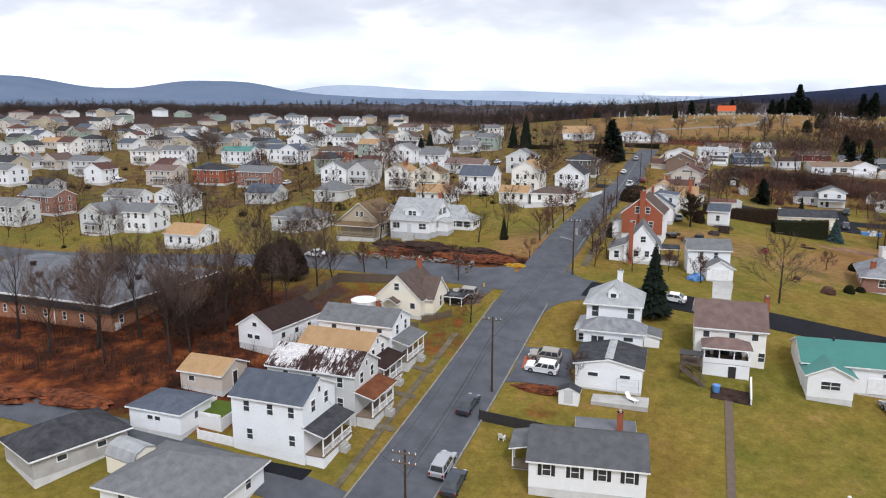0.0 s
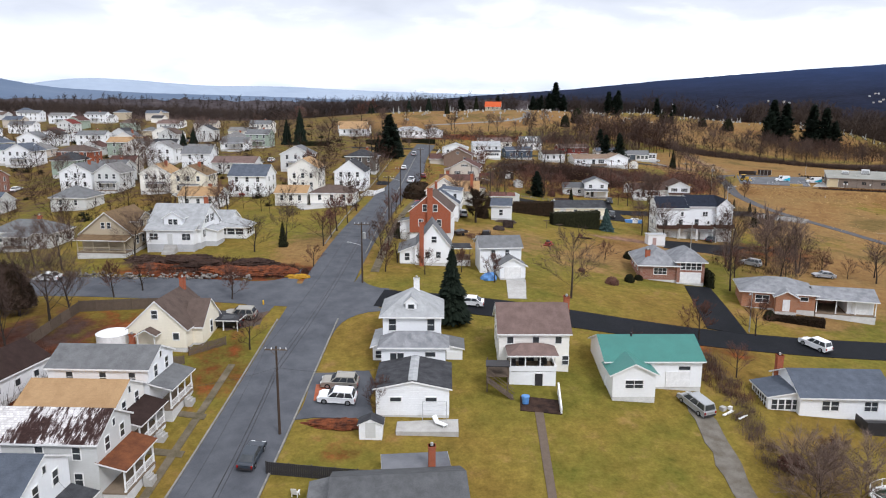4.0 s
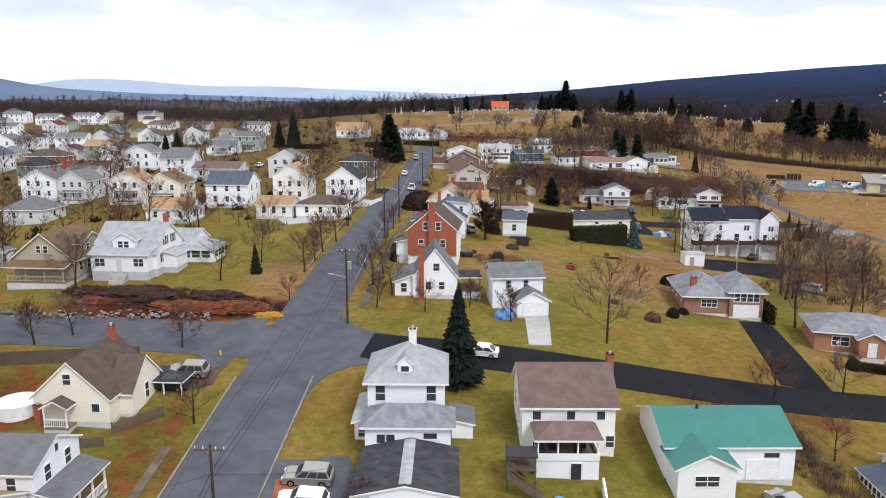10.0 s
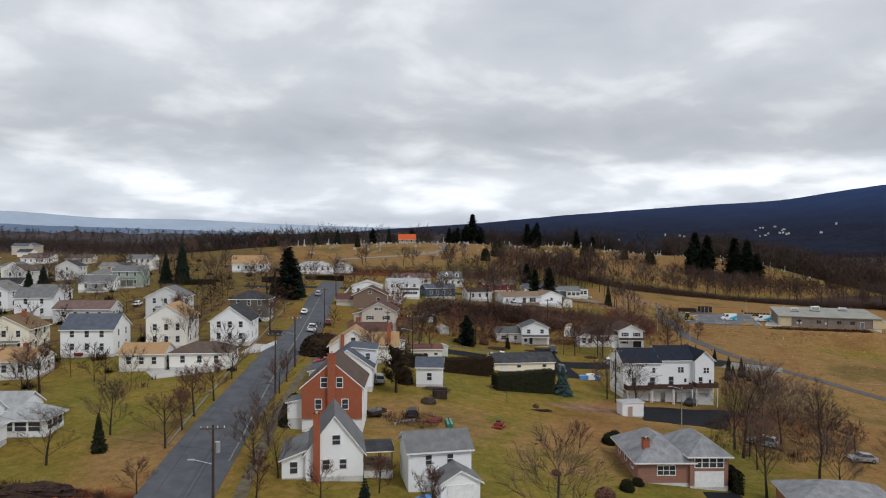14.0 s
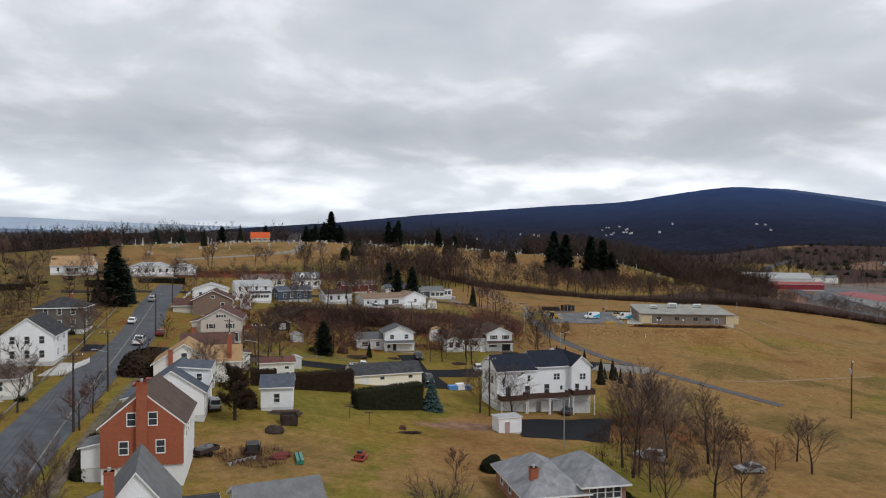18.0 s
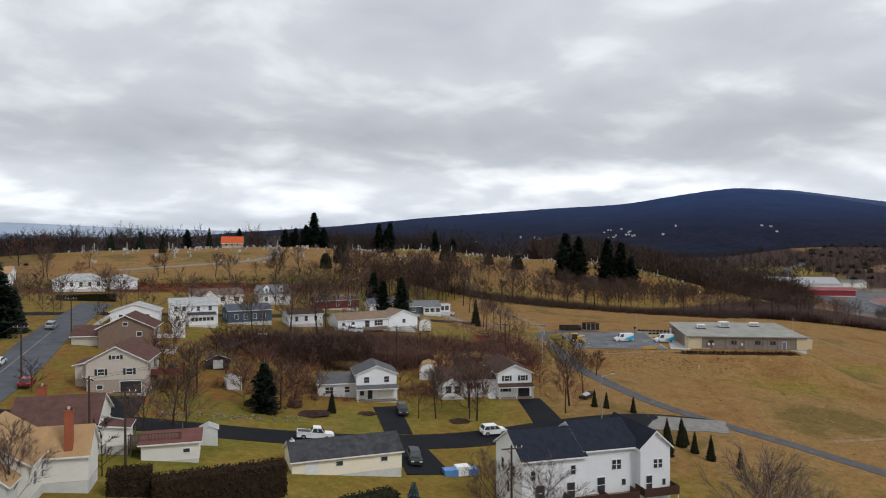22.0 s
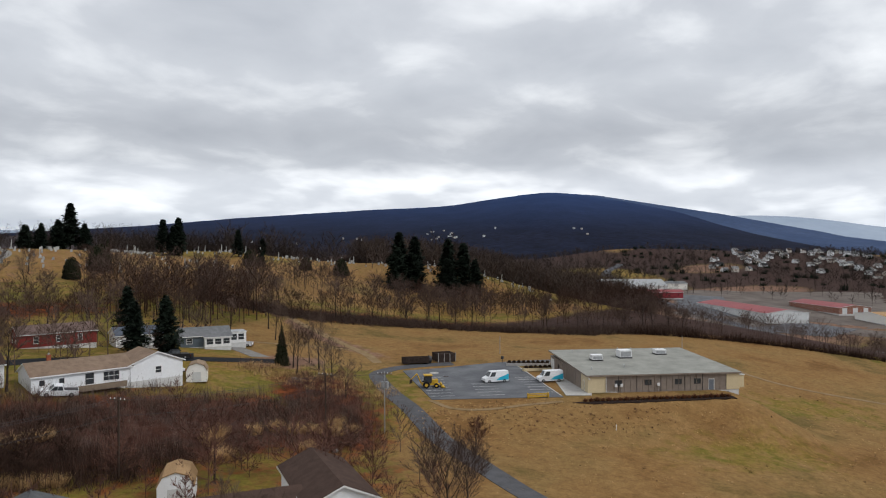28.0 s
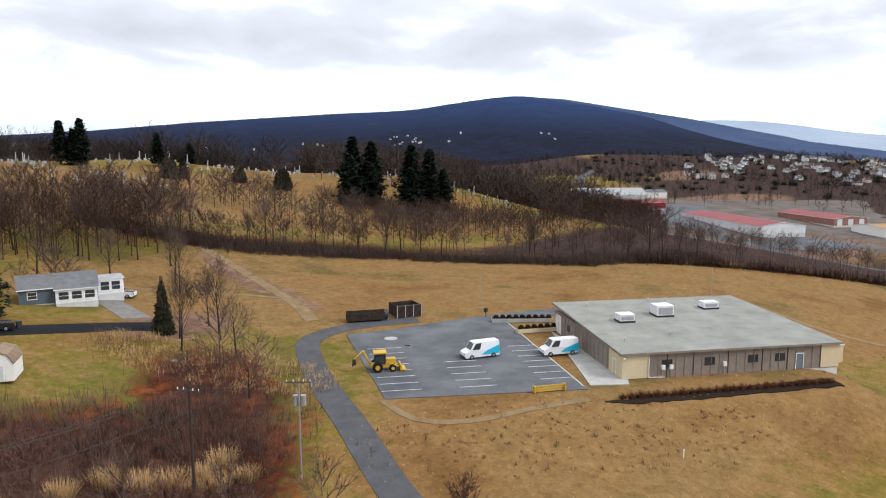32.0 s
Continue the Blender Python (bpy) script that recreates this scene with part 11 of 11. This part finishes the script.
# ---------- fences, banks and garden things ----------
def fence(label, a, b, tall, mat, board=0.16, gap=0.02, posts=2.4):
    a, b = Vector(a), Vector(b)
    n = max(1, round((b - a).length / posts))
    f = thing("fence", label, "fence", pose(a.x, a.y, 0), "fences")
    turn = math.degrees(math.atan2(b.y - a.y, b.x - a.x))
    step_ = (b - a) / n
    L = step_.length
    key = ("fence", round(L, 2), tall, mat.name, board)
    if key not in CACHE:
        s = Soup()
        m = int(L / (board + gap))
        zs = [0, 0.3, 0.42, tall - 0.42, tall - 0.3, tall]
        xs = []
        for i in range(m):
            xs += [i * L / m, i * L / m + board]
        lattice(s, xs, zs, [(i, j) for i in range(1, len(xs) - 1, 2) for j in (0, 2, 4)], -0.03, 0.03)
        CACHE[key] = (s.mesh("panel", mat), Soup().box(-0.06, 0.06, -0.06, 0.06, -0.4, tall + 0.1).mesh("post", mat))
    for i in range(n + 1):
        p = a + step_ * i
        z = ground(p.x, p.y)
        part("post", CACHE[key][1], f, "", (p.x - a.x, p.y - a.y, z), turn)
        if i < n:
            q = a + step_ * (i + 1)
            pn = part("panel", CACHE[key][0], f)
            pn.matrix_basis = Matrix.Translation((p.x - a.x, p.y - a.y, z)) @ Matrix.Rotation(radians(turn), 4, "Z") @ Matrix.Rotation(-math.atan2(ground(q.x, q.y) - z, L), 4, "Y")
    return f


fence("weathered brown board fence along the side street", (-19.5, 130.6), (-2.0, 127.0), 1.7, WOODGREY)
fence("weathered brown board fence beside the garden", (-19.5, 130.6), (-25.0, 118.0), 1.6, WOODGREY)
fence("dark low garden fence", (-14.0, 110.8), (-4.0, 109.6), 1.1, WOODGREY)
fence("dark picket fence beside the cottage", (-3.4, 111.6), (1.4, 113.6), 1.2, WOODGREY, 0.1, 0.06)
fence("white picket fence up the street", (85.5, 292.0), (98.5, 322.0), 1.0, TRIM, 0.1, 0.08)
fence("white fence before the corner house", (45.5, 219.0), (50.5, 226.5), 1.0, TRIM, 0.14, 0.01)
fence("black garden fence beside the lawn", (4.6, 84.8), (15.8, 80.2), 1.4, DARKTRIM, 0.2, 0.01)
fence("white boarded yard fence", (-29.6, 80.6), (-24.2, 78.8), 1.2, TRIM, 0.2, 0.01)

ROCKS = []
for k in range(5):
    rk = random.Random(k)
    bm = bmesh.new()
    bmesh.ops.create_icosphere(bm, subdivisions=1, radius=0.5)
    for v in bm.verts:
        v.co *= rk.uniform(0.7, 1.2)
        v.co.z *= 0.7
    me = bpy.data.meshes.new("stone")
    bm.to_mesh(me)
    bm.free()
    me.materials.append(RUBBLE)
    ROCKS.append(me)
bank = thing("stone_bank", "tumbled pale stone bank along the side street", "stone bank", pose(-10, 142, 0))
for i in range(230):
    u = rg.random()
    x, y = -32 + 38 * u + rg.uniform(-0.6, 0.6), np.interp(u, [0, 0.5, 1], [154.5, 144.5, 137.6]) + rg.uniform(-1.3, 1.3)
    st = part("stone", ROCKS[i % 5], bank, "", (x + 10, y - 142, ground(x, y) + 0.1 + rg.random() * 0.4), rg.uniform(0, 360))
    st.scale = [rg.uniform(0.3, 0.8)] * 3
garden = thing("rockery", "stony garden bank beside the black street", "rockery", pose(98, 228, 0))
for i in range(90):
    u = rg.random()
    x, y = 87 + 24 * u, 235 - 7.5 * u + rg.uniform(-1.8, 1.8)
    st = part("stone", ROCKS[i % 5], garden, "", (x - 98, y - 228, ground(x, y) + 0.08), rg.uniform(0, 360))
    st.scale = [rg.uniform(0.25, 0.6)] * 3
for x, y, rx, ry, hh, mat, label in [(3.0, 142.4, 6.0, 2.6, 1.0, REDLEAF, "heap of russet leaves and brush on the corner"), (9.8, 140.4, 4.6, 2.6, 1.0, REDLEAF, "heap of red-brown leaves by the street"), (-9.0, 149.0, 5.0, 1.8, 0.9, REDLEAF, "russet heap of leaves and earth above the stones"), (14.0, 136.4, 2.4, 1.0, 0.6, YELLOWLEAF, "heap of yellow leaves by the corner"),
                                     (-4.5, 149.6, 6.2, 2.8, 1.5, DIRT, "dark earth heap before the dormer house"), (13.0, 91.8, 4.2, 1.3, 0.5, REDLEAF, "leaf-strewn bed below the parking pad"), (-62, 92, 8, 2.4, 0.9, REDLEAF, "long heap of orange leaves by the lane"), (-50, 90, 7, 2.2, 0.8, REDLEAF, "heap of orange leaves by the lane"),
                                     (85, 166, 2.5, 0.6, 0.3, DIRT, "low strip of bare earth"), (135.8, 219, 2.2, 2.0, 0.25, DIRT, "dark mulch ring under a tree"), (122.5, 230, 2.4, 1.8, 0.25, DIRT, "dark mulch ring under a garden tree"), (112, 232, 4.0, 2.6, 0.3, DIRT, "dark mulch bed under trees"),
                                     (-11.0, 154.6, 4.6, 1.3, 1.0, DIRT, "dark mound of turned earth along the garden edge"), (-3.2, 151.6, 5.2, 1.5, 1.1, DIRT, "dark mound of turned earth below the dormer house"), (7.6, 145.6, 4.6, 1.8, 1.0, DIRT, "dark mound of earth on the corner bank")]:
    rk = random.Random(int(x * 10))
    bm = bmesh.new()
    bmesh.ops.create_uvsphere(bm, u_segments=44, v_segments=22, radius=1)
    for v in bm.verts:
        v.co = Vector((v.co.x * rx, v.co.y * ry, v.co.z * hh)) * (1 + 0.30 * noise.noise(v.co * 2.3 + Vector((x, y, 0))) + 0.22 * noise.noise(v.co * 7.0 + Vector((y, x, 0))))
    me = bpy.data.meshes.new("mound")
    bm.to_mesh(me)
    bm.free()
    me.materials.append(mat)
    tagged(new("mound", me), label, "mound").matrix_basis = pose(x, y, ground(x, y) - 0.1, 0, 0, -21)

pool = thing("swimming_pool", "round white above-ground pool under a cover", "pool", pose(-13.4, 118.6, ground(-13.4, 118.6)))
part("wall", Soup().tube((0, 0, -0.5), (0, 0, 1.15), 2.3, 2.3, 28).mesh("wall", WHITEPLASTIC), pool)
part("cover", Soup().tube((0, 0, 1.15), (0, 0, 1.3), 2.36, 2.0, 28).mesh("cover", WHITEPLASTIC), pool)
hy = thing("hydrant", "small yellow fire hydrant on the verge", "hydrant", pose(7.4, 125.6, ground(7.4, 125.6)))
part("barrel", Soup().tube((0, 0, -0.1), (0, 0, 0.6), 0.14, 0.13, 8).mesh("barrel", YELLOW), hy)
part("cap", Soup().tube((0, 0, 0.6), (0, 0, 0.75), 0.15, 0.05, 8).mesh("cap", YELLOW), hy)
for x, y, turn in ((7.1, 80.6, 150), (8.9, 80.4, 200)):
    c = thing("garden_chair", "white slatted garden armchair on the lawn", "chair", pose(x, y, ground(x, y), 0, 0, turn), "garden chairs")
    part("seat", Soup().box(-0.3, 0.3, -0.3, 0.25, 0.32, 0.38).mesh("seat", TRIM), c)
    part("backrest", Soup().poly([(-0.3, 0.22, 0.36), (0.3, 0.22, 0.36), (0.3, 0.45, 1.05), (-0.3, 0.45, 1.05), (-0.3, 0.27, 0.36), (0.3, 0.27, 0.36), (0.3, 0.5, 1.05), (-0.3, 0.5, 1.05)], [(0, 1, 2, 3), (7, 6, 5, 4), (0, 4, 5, 1), (1, 5, 6, 2), (2, 6, 7, 3), (3, 7, 4, 0)]).mesh("backrest", TRIM), c)
    for sx in (-0.3, 0.3):
        part("armrest", Soup().box(sx - 0.07, sx + 0.07, -0.35, 0.3, 0.55, 0.6).mesh("armrest", TRIM), c)
        for yy in (-0.28, 0.2):
            part("leg", Soup().box(sx - 0.04, sx + 0.04, yy - 0.04, yy + 0.04, 0, 0.55).mesh("leg", TRIM), c)


ROOFSANDY = shingle("faded_sandy_shingles", (0.26, 0.19, 0.13))


def shed(label, x, y, turn, w, d, hh, wall, cover_mat, gambrel=True):
    s = thing("shed", label, "shed", pose(x, y, ground(x, y), 0, 0, turn), "garden sheds")
    if gambrel:
        out = [(-w / 2, 0), (w / 2, 0), (w / 2, hh), (w * 0.36, hh + w * 0.26), (0, hh + w * 0.38), (-w * 0.36, hh + w * 0.26), (-w / 2, hh)]
        part("wall", Soup().prism(out, "y", -d / 2, d / 2).mesh("wall", wall), s)
        up_, dn = [(-w / 2 - 0.12, hh - 0.05), (-w * 0.36, hh + w * 0.26 + 0.08), (0, hh + w * 0.38 + 0.08), (w * 0.36, hh + w * 0.26 + 0.08), (w / 2 + 0.12, hh - 0.05)], []
        dn = [(a * 0.97, b - 0.12) for a, b in up_][::-1]
        part("roof", Soup().prism(up_ + dn, "y", -d / 2 - 0.12, d / 2 + 0.12).mesh("roof", cover_mat), s)
    else:
        part("wall", Soup().box(-w / 2, w / 2, -d / 2, d / 2, -0.3, hh).prism([(-w / 2, hh), (w / 2, hh), (0, hh + w * 0.22)], "y", -d / 2, d / 2).mesh("wall", wall), s)
        part("roof", roof_soup("gy", w, d, hh, w * 0.22, 0.2, 0, 0, 0.08).mesh("roof", [cover_mat, TRIM]), s)
    part("door", Soup().box(-w * 0.22, w * 0.22, -d / 2 - 0.04, -d / 2 + 0.02, 0.1, 1.9).mesh("door", DARKTRIM if wall is REDSIDE else GREYSIDE), s)
    return s


shed("white gambrel shed with a rusty tan roof", 152.6, 252.3, -35, 4.2, 5.4, 2.3, WHITE, ROOFTAN)
shed("white gambrel shed beside the ranch house", 182.6, 297.2, -35, 3.8, 4.4, 2.2, IVORY, ROOFSANDY)
shed("small red shed with a grey roof", 136.0, 246.5, -10, 2.8, 3.4, 2.2, REDSIDE, ROOFGREY, False)
shed("narrow white garden shed with a pale roof", 107.4, 293.6, -15, 3.0, 3.0, 3.0, WHITE, ROOFPALE, False)
shed("cream gambrel shed beside the lane", -34.8, 74.4, 60, 3.4, 4.6, 2.2, CREAM, ROOFPALE)
shed("white store box with a dark lid", 16.6, 88.6, -18, 2.6, 1.8, 1.7, WHITE, ROOFDARK, False)
shed("small grey lean shed on the lawn", 105.6, 251.0, -12, 2.8, 3.2, 2.0, GREYSIDE, ROOFPALE, False)
shed("dark open shelter on the slope", 107.5, 266.0, -10, 4.6, 3.0, 2.0, RUST, ROOFBROWN, False)
shed("white shed behind the low garage", 90.2, 218.0, -18, 2.4, 2.4, 2.3, GREYSIDE, ROOFPALE, False)

tarp = thing("tarpaulin", "crumpled bright blue tarpaulin beside the garage", "tarpaulin", pose(46.6, 128.8, ground(46.6, 128.8)))
bm = bmesh.new()
bmesh.ops.create_icosphere(bm, subdivisions=3, radius=1)
for v in bm.verts:
    v.co = Vector((v.co.x * 1.5, v.co.y * 1.1, max(-0.05, v.co.z) * 1.3)) * (1 + 0.3 * noise.noise(v.co * 2.0))
me = bpy.data.meshes.new("sheet")
bm.to_mesh(me)
bm.free()
me.materials.append(BLUEPLASTIC)
part("sheet", me, tarp)

# ---------- more garden things along the black street ----------
for x, y, turn, w, d in ((110.2, 271.5, -20, 4.2, 2.0), (106.0, 253.6, -20, 2.6, 1.8)):
    bed = thing("raised_bed", "timber-sided raised garden bed full of dark earth", "garden bed", pose(x, y, ground(x, y), 0, 0, turn), "raised beds")
    for sy in (-1, 1):
        part("plank", Soup().box(-w / 2, w / 2, sy * d / 2 - 0.05, sy * d / 2 + 0.05, -0.5, 0.6).mesh("plank", BROWNRAIL), bed)
    for sx in (-1, 1):
        part("end_plank", Soup().box(sx * w / 2 - 0.05, sx * w / 2 + 0.05, -d / 2 + 0.06, d / 2 - 0.06, -0.5, 0.6).mesh("end_plank", BROWNRAIL), bed)
    part("soil", Soup().box(-w / 2 + 0.06, w / 2 - 0.06, -d / 2 + 0.06, d / 2 - 0.06, -0.5, 0.45).mesh("soil", DIRT), bed)
boat = thing("boat", "small covered boat on the lawn by the road", "boat", pose(169.6, 218.9, ground(169.6, 218.9), 0, 0, 20))
part("hull", Soup().prism([(-2.2, 0.9), (2.0, 0.9), (2.8, 1.0), (1.6, 0.3), (-2.1, 0.25)], "y", -0.8, 0.8).mesh("hull", RUST), boat)
part("cover", Soup().prism([(-0.84, 0.9), (0.84, 0.9), (0.0, 1.35)], "x", -2.25, 0.4).mesh("cover", STEEL), boat)
for sx in (-1.2, 1.2):
    part("trestle", Soup().box(sx - 0.08, sx + 0.08, -0.7, 0.7, -0.1, 0.32).mesh("trestle", WOODGREY), boat)
for x, y, tall in ((156.2, 188.9, 6.5), (162.2, 190.4, 5.5), (161.6, 187.4, 4.0), (161.1, 184.0, 4.5), (162.4, 179.6, 3.5), (165.7, 213.2, 3.8), (167.2, 211.4, 3.6)):
    t = thing("spruce", "narrow dark evergreen beside the townhouses", "conifer", pose(x, y, ground(x, y) - 0.2, 0, 0, x * 37 % 360) @ Matrix.Scale(tall / 9, 4), "conifers")
    part("trunk", SPRUCE[2][0], t)
    part("crown", SPRUCE[2][1], t)

# ---------- garden things by the first houses ----------
yard("driveway", "fresh black asphalt pad beside the white house", "driveway", [(-25.4, 77.6), (-24.6, 75.9), (-15.6, 72.8), (-14.8, 74.6)], TARMAC, 0.11, 1.0)
turf = thing("roof_terrace", "flat-roofed white annexe with a green turf cover", "annexe", pose(-28.6, 85.0, ground(-28.6, 85.0), 0, 0, -20))
part("wall", Soup().box(-1.8, 2.4, -2.4, 2.4, -1.2, 1.3).mesh("wall", WHITE), turf)
part("turf", Soup().box(-1.7, 2.3, -2.3, 2.3, 1.3, 1.36).mesh("turf", surf("green_turf_mat", (0.075, 0.11, 0.02), scale=1.2, rough=0.95)), turf, "green artificial turf")
part("parapet", Soup().box(-1.8, 2.4, -2.46, -2.34, 1.3, 1.75).box(-1.86, -1.74, -2.34, 2.4, 1.3, 1.75).mesh("parapet", TRIM), turf)
pool = thing("swimming_pool", "oval above-ground pool with a white deck rail", "pool", pose(67.2, 63.0, ground(67.2, 63.0), 0, 0, -20))
ring = Soup()
for i in range(28):
    a0, a1 = 2 * math.pi * i / 28, 2 * math.pi * (i + 1) / 28
    q = [(math.cos(a) * r * 1.25, math.sin(a) * r) for a in (a0, a1) for r in (2.5, 2.85)]
    ring.prism([q[0], q[1], q[3], q[2]], "z", 1.0, 1.14)
part("rim", ring.mesh("rim", TRIM), pool)
tub = Soup()
tub.poly([(math.cos(2 * math.pi * i / 28) * 3.35, math.sin(2 * math.pi * i / 28) * 2.7, z) for z in (-0.6, 1.0) for i in range(28)], [(i, (i + 1) % 28, 28 + (i + 1) % 28, 28 + i) for i in range(28)])
part("wall", tub.mesh("wall", WHITEPLASTIC), pool)
part("water", Soup().poly([(math.cos(2 * math.pi * i / 28) * 3.3, math.sin(2 * math.pi * i / 28) * 2.65, 0.75) for i in range(28)], [tuple(range(28))]).mesh("water", surf("dark_pool_water", (0.02, 0.035, 0.02), rough=0.06, bump=0.02)), pool, "still dark green water")
for i in range(10):
    a = 2 * math.pi * i / 10
    part("rail_post", Soup().box(-0.05, 0.05, -0.05, 0.05, -0.4, 1.9).mesh("rail_post", TRIM), pool, "", (math.cos(a) * 3.6, math.sin(a) * 2.9, 0))
rail = Soup()
for i in range(28):
    a0, a1 = 2 * math.pi * i / 28, 2 * math.pi * (i + 1) / 28
    rail.tube((math.cos(a0) * 3.6, math.sin(a0) * 2.9, 1.85), (math.cos(a1) * 3.6, math.sin(a1) * 2.9, 1.85), 0.05, 0.05, 4, 0, False)
part("rail", rail.mesh("rail", TRIM), pool)
dk = thing("garden_deck", "black-railed garden deck behind the bungalow", "deck", pose(77.6, 75.2, ground(77.6, 75.2), 0, 0, -20))
part("deck_floor", Soup().box(-2.6, 2.6, -1.4, 1.4, -0.6, 0.7).mesh("deck_floor", DARKTRIM), dk)
for a, b, c, d in ((-2.6, 2.6, -1.44, -1.38), (-2.64, -2.58, -1.38, 1.4), (2.58, 2.64, -1.38, 1.4)):
    part("deck_railing", Soup().box(a, b, c, d, 0.7, 1.6).mesh("deck_railing", DARKTRIM), dk)
lp = thing("garden_lamp", "short garden lamp post on the lawn", "lamp post", pose(41.4, 66.7, ground(41.4, 66.7)))
part("post", Soup().tube((0, 0, -0.3), (0, 0, 1.9), 0.05, 0.05, 8).mesh("post", DARKTRIM), lp)
part("lantern", Soup().box(-0.14, 0.14, -0.14, 0.14, 1.9, 2.2).mesh("lantern", TRIM), lp)

# ---------- small things on the hall, its yard and the bank ----------
for u in (-10.6, -9.4, -1.4):
    ds = thing("wall_box", "small pale meter box on the hall wall", "meter box", h_hall.matrix_basis @ pose(u, -14.2, 1.2), "meter boxes")
    part("case", Soup().box(-0.25, 0.25, -0.12, 0.2, 0, 0.6).mesh("case", WHITEPLASTIC), ds)
    part("conduit", Soup().tube((0, 0.1, -1.1), (0, 0.1, 0), 0.04, 0.04, 6).mesh("conduit", STEEL), ds)
mk_ = thing("marker_post", "small white marker post in the dry grass", "marker post", pose(223.9, 229.0, ground(223.9, 229.0)))
part("post", Soup().tube((0, 0, -0.2), (0, 0, 0.9), 0.07, 0.06, 8).mesh("post", TRIM), mk_)
part("cap", Soup().tube((0, 0, 0.9), (0, 0, 1.0), 0.09, 0.03, 8).mesh("cap", TRIM), mk_)
for x, y, r, mat in ((235.5, 281.6, 1.0, CONCRETE), (233.7, 276.5, 0.6, RUST), (241, 268, 0.5, RUST)):
    mh = thing("drain_cover", "round drain cover set in the car park", "drain cover", pose(x, y, ground(x, y) + 0.09), "drain covers")
    part("plate", Soup().tube((0, 0, 0.0), (0, 0, 0.03), r, r, 18).mesh("plate", mat), mh)
    part("rim", Soup().tube((0, 0, -0.02), (0, 0, 0.022), r * 1.12, r * 1.12, 18).mesh("rim", CONCRETE), mh)
ct = thing("wall_light", "pale lamp on the hall corner", "lamp", h_hall.matrix_basis @ pose(-16.3, -14.2, 2.9))
part("lamp_body", Soup().box(-0.15, 0.15, -0.1, 0.2, 0, 0.25).mesh("lamp_body", WHITEPLASTIC), ct)
part("bracket", Soup().box(-0.05, 0.05, 0.0, 0.25, -0.15, 0.0).mesh("bracket", STEEL), ct)
car("black pickup truck in the street end under the spruce", 188.5, 315.6, 80, "pickup", C_BLACK)
for x, y, r in ((180.3, 257.4, 0.9), (181.6, 256.2, 0.7), (179.0, 256.6, 0.6), (202.4, 292.3, 0.7), (203.3, 291.6, 0.5)):
    bl = tagged(new("boulder", ROCKS[int(x) % 5]), "pale grey boulder in the rough grass", "boulder", "boulders")
    bl.matrix_basis = pose(x, y, ground(x, y) + 0.2 * r, 0, 0, x * 50) @ Matrix.Scale(r * 2, 4)

# things in the garden behind the brick house
trailer = thing("trailer", "dark utility trailer with a grey tarpaulin in the garden", "trailer", pose(52.8, 162.4, ground(52.8, 162.4), 0, 0, -65))
part("bed", Soup().box(-0.9, 0.9, -1.6, 1.6, 0.5, 0.62).mesh("bed", RUST), trailer)
for u0, u1, v0, v1 in ((-0.9, -0.84, -1.6, 1.6), (0.84, 0.9, -1.6, 1.6), (-0.84, 0.84, -1.6, -1.54), (-0.84, 0.84, 1.54, 1.6)):
    part("side_board", Soup().box(u0, u1, v0, v1, 0.62, 1.05).mesh("side_board", RUST), trailer)
part("drawbar", Soup().tube((0, 1.6, 0.5), (0, 2.8, 0.45), 0.05, 0.05, 6).mesh("drawbar", STEEL), trailer)
for u in (-1.0, 1.0):
    part("tyre", Soup().tube((u - 0.1, 0, 0.32), (u + 0.1, 0, 0.32), 0.32, 0.32, 14).mesh("tyre", TYRE), trailer)
part("tarpaulin", bush_mesh(41, 0.8, 1.45, 0.32, ROOFGREY, 40, 0.2, 0.98), trailer, "crumpled grey tarpaulin", (0, 0, 0.75))
for i, (x, y) in enumerate(((55.2, 158.6), (55.9, 158.8), (56.6, 159.0), (57.3, 159.3), (58.0, 159.4), (54.4, 158.1))):
    p = thing("flower_pot", "small pale flower pot beside the garden bed", "flower pot", pose(x, y, ground(x, y)), "flower pots")
    part("pot", Soup().tube((0, 0, 0), (0, 0, 0.42), 0.2, 0.3, 10).mesh("pot", CONCRETE), p)
    part("soil", Soup().tube((0, 0, 0.42), (0, 0, 0.45), 0.27, 0.25, 10).mesh("soil", DIRT), p)
for x, y, rx, ry, hh, mat, label in ((61.4, 159.2, 1.7, 1.0, 0.55, surf("faded_red_tarpaulin", (0.16, 0.04, 0.035), (0.10, 0.03, 0.028), rough=0.7), "pile under a faded red tarpaulin on the lawn"), (65.0, 169.6, 1.6, 1.3, 0.9, RUST, "dark pile of scrap boards behind the outbuilding")):
    bm = bmesh.new()
    bmesh.ops.create_uvsphere(bm, u_segments=18, v_segments=9, radius=1)
    for v in bm.verts:
        v.co = Vector((v.co.x * rx, v.co.y * ry, v.co.z * hh)) * (1 + 0.25 * noise.noise(v.co * 2.1 + Vector((x, y, 0))))
    me = bpy.data.meshes.new("covered_mound")
    bm.to_mesh(me)
    bm.free()
    me.materials.append(mat)
    tagged(new("covered_mound", me), label, "mound").matrix_basis = pose(x, y, ground(x, y), 0, 0, 20)
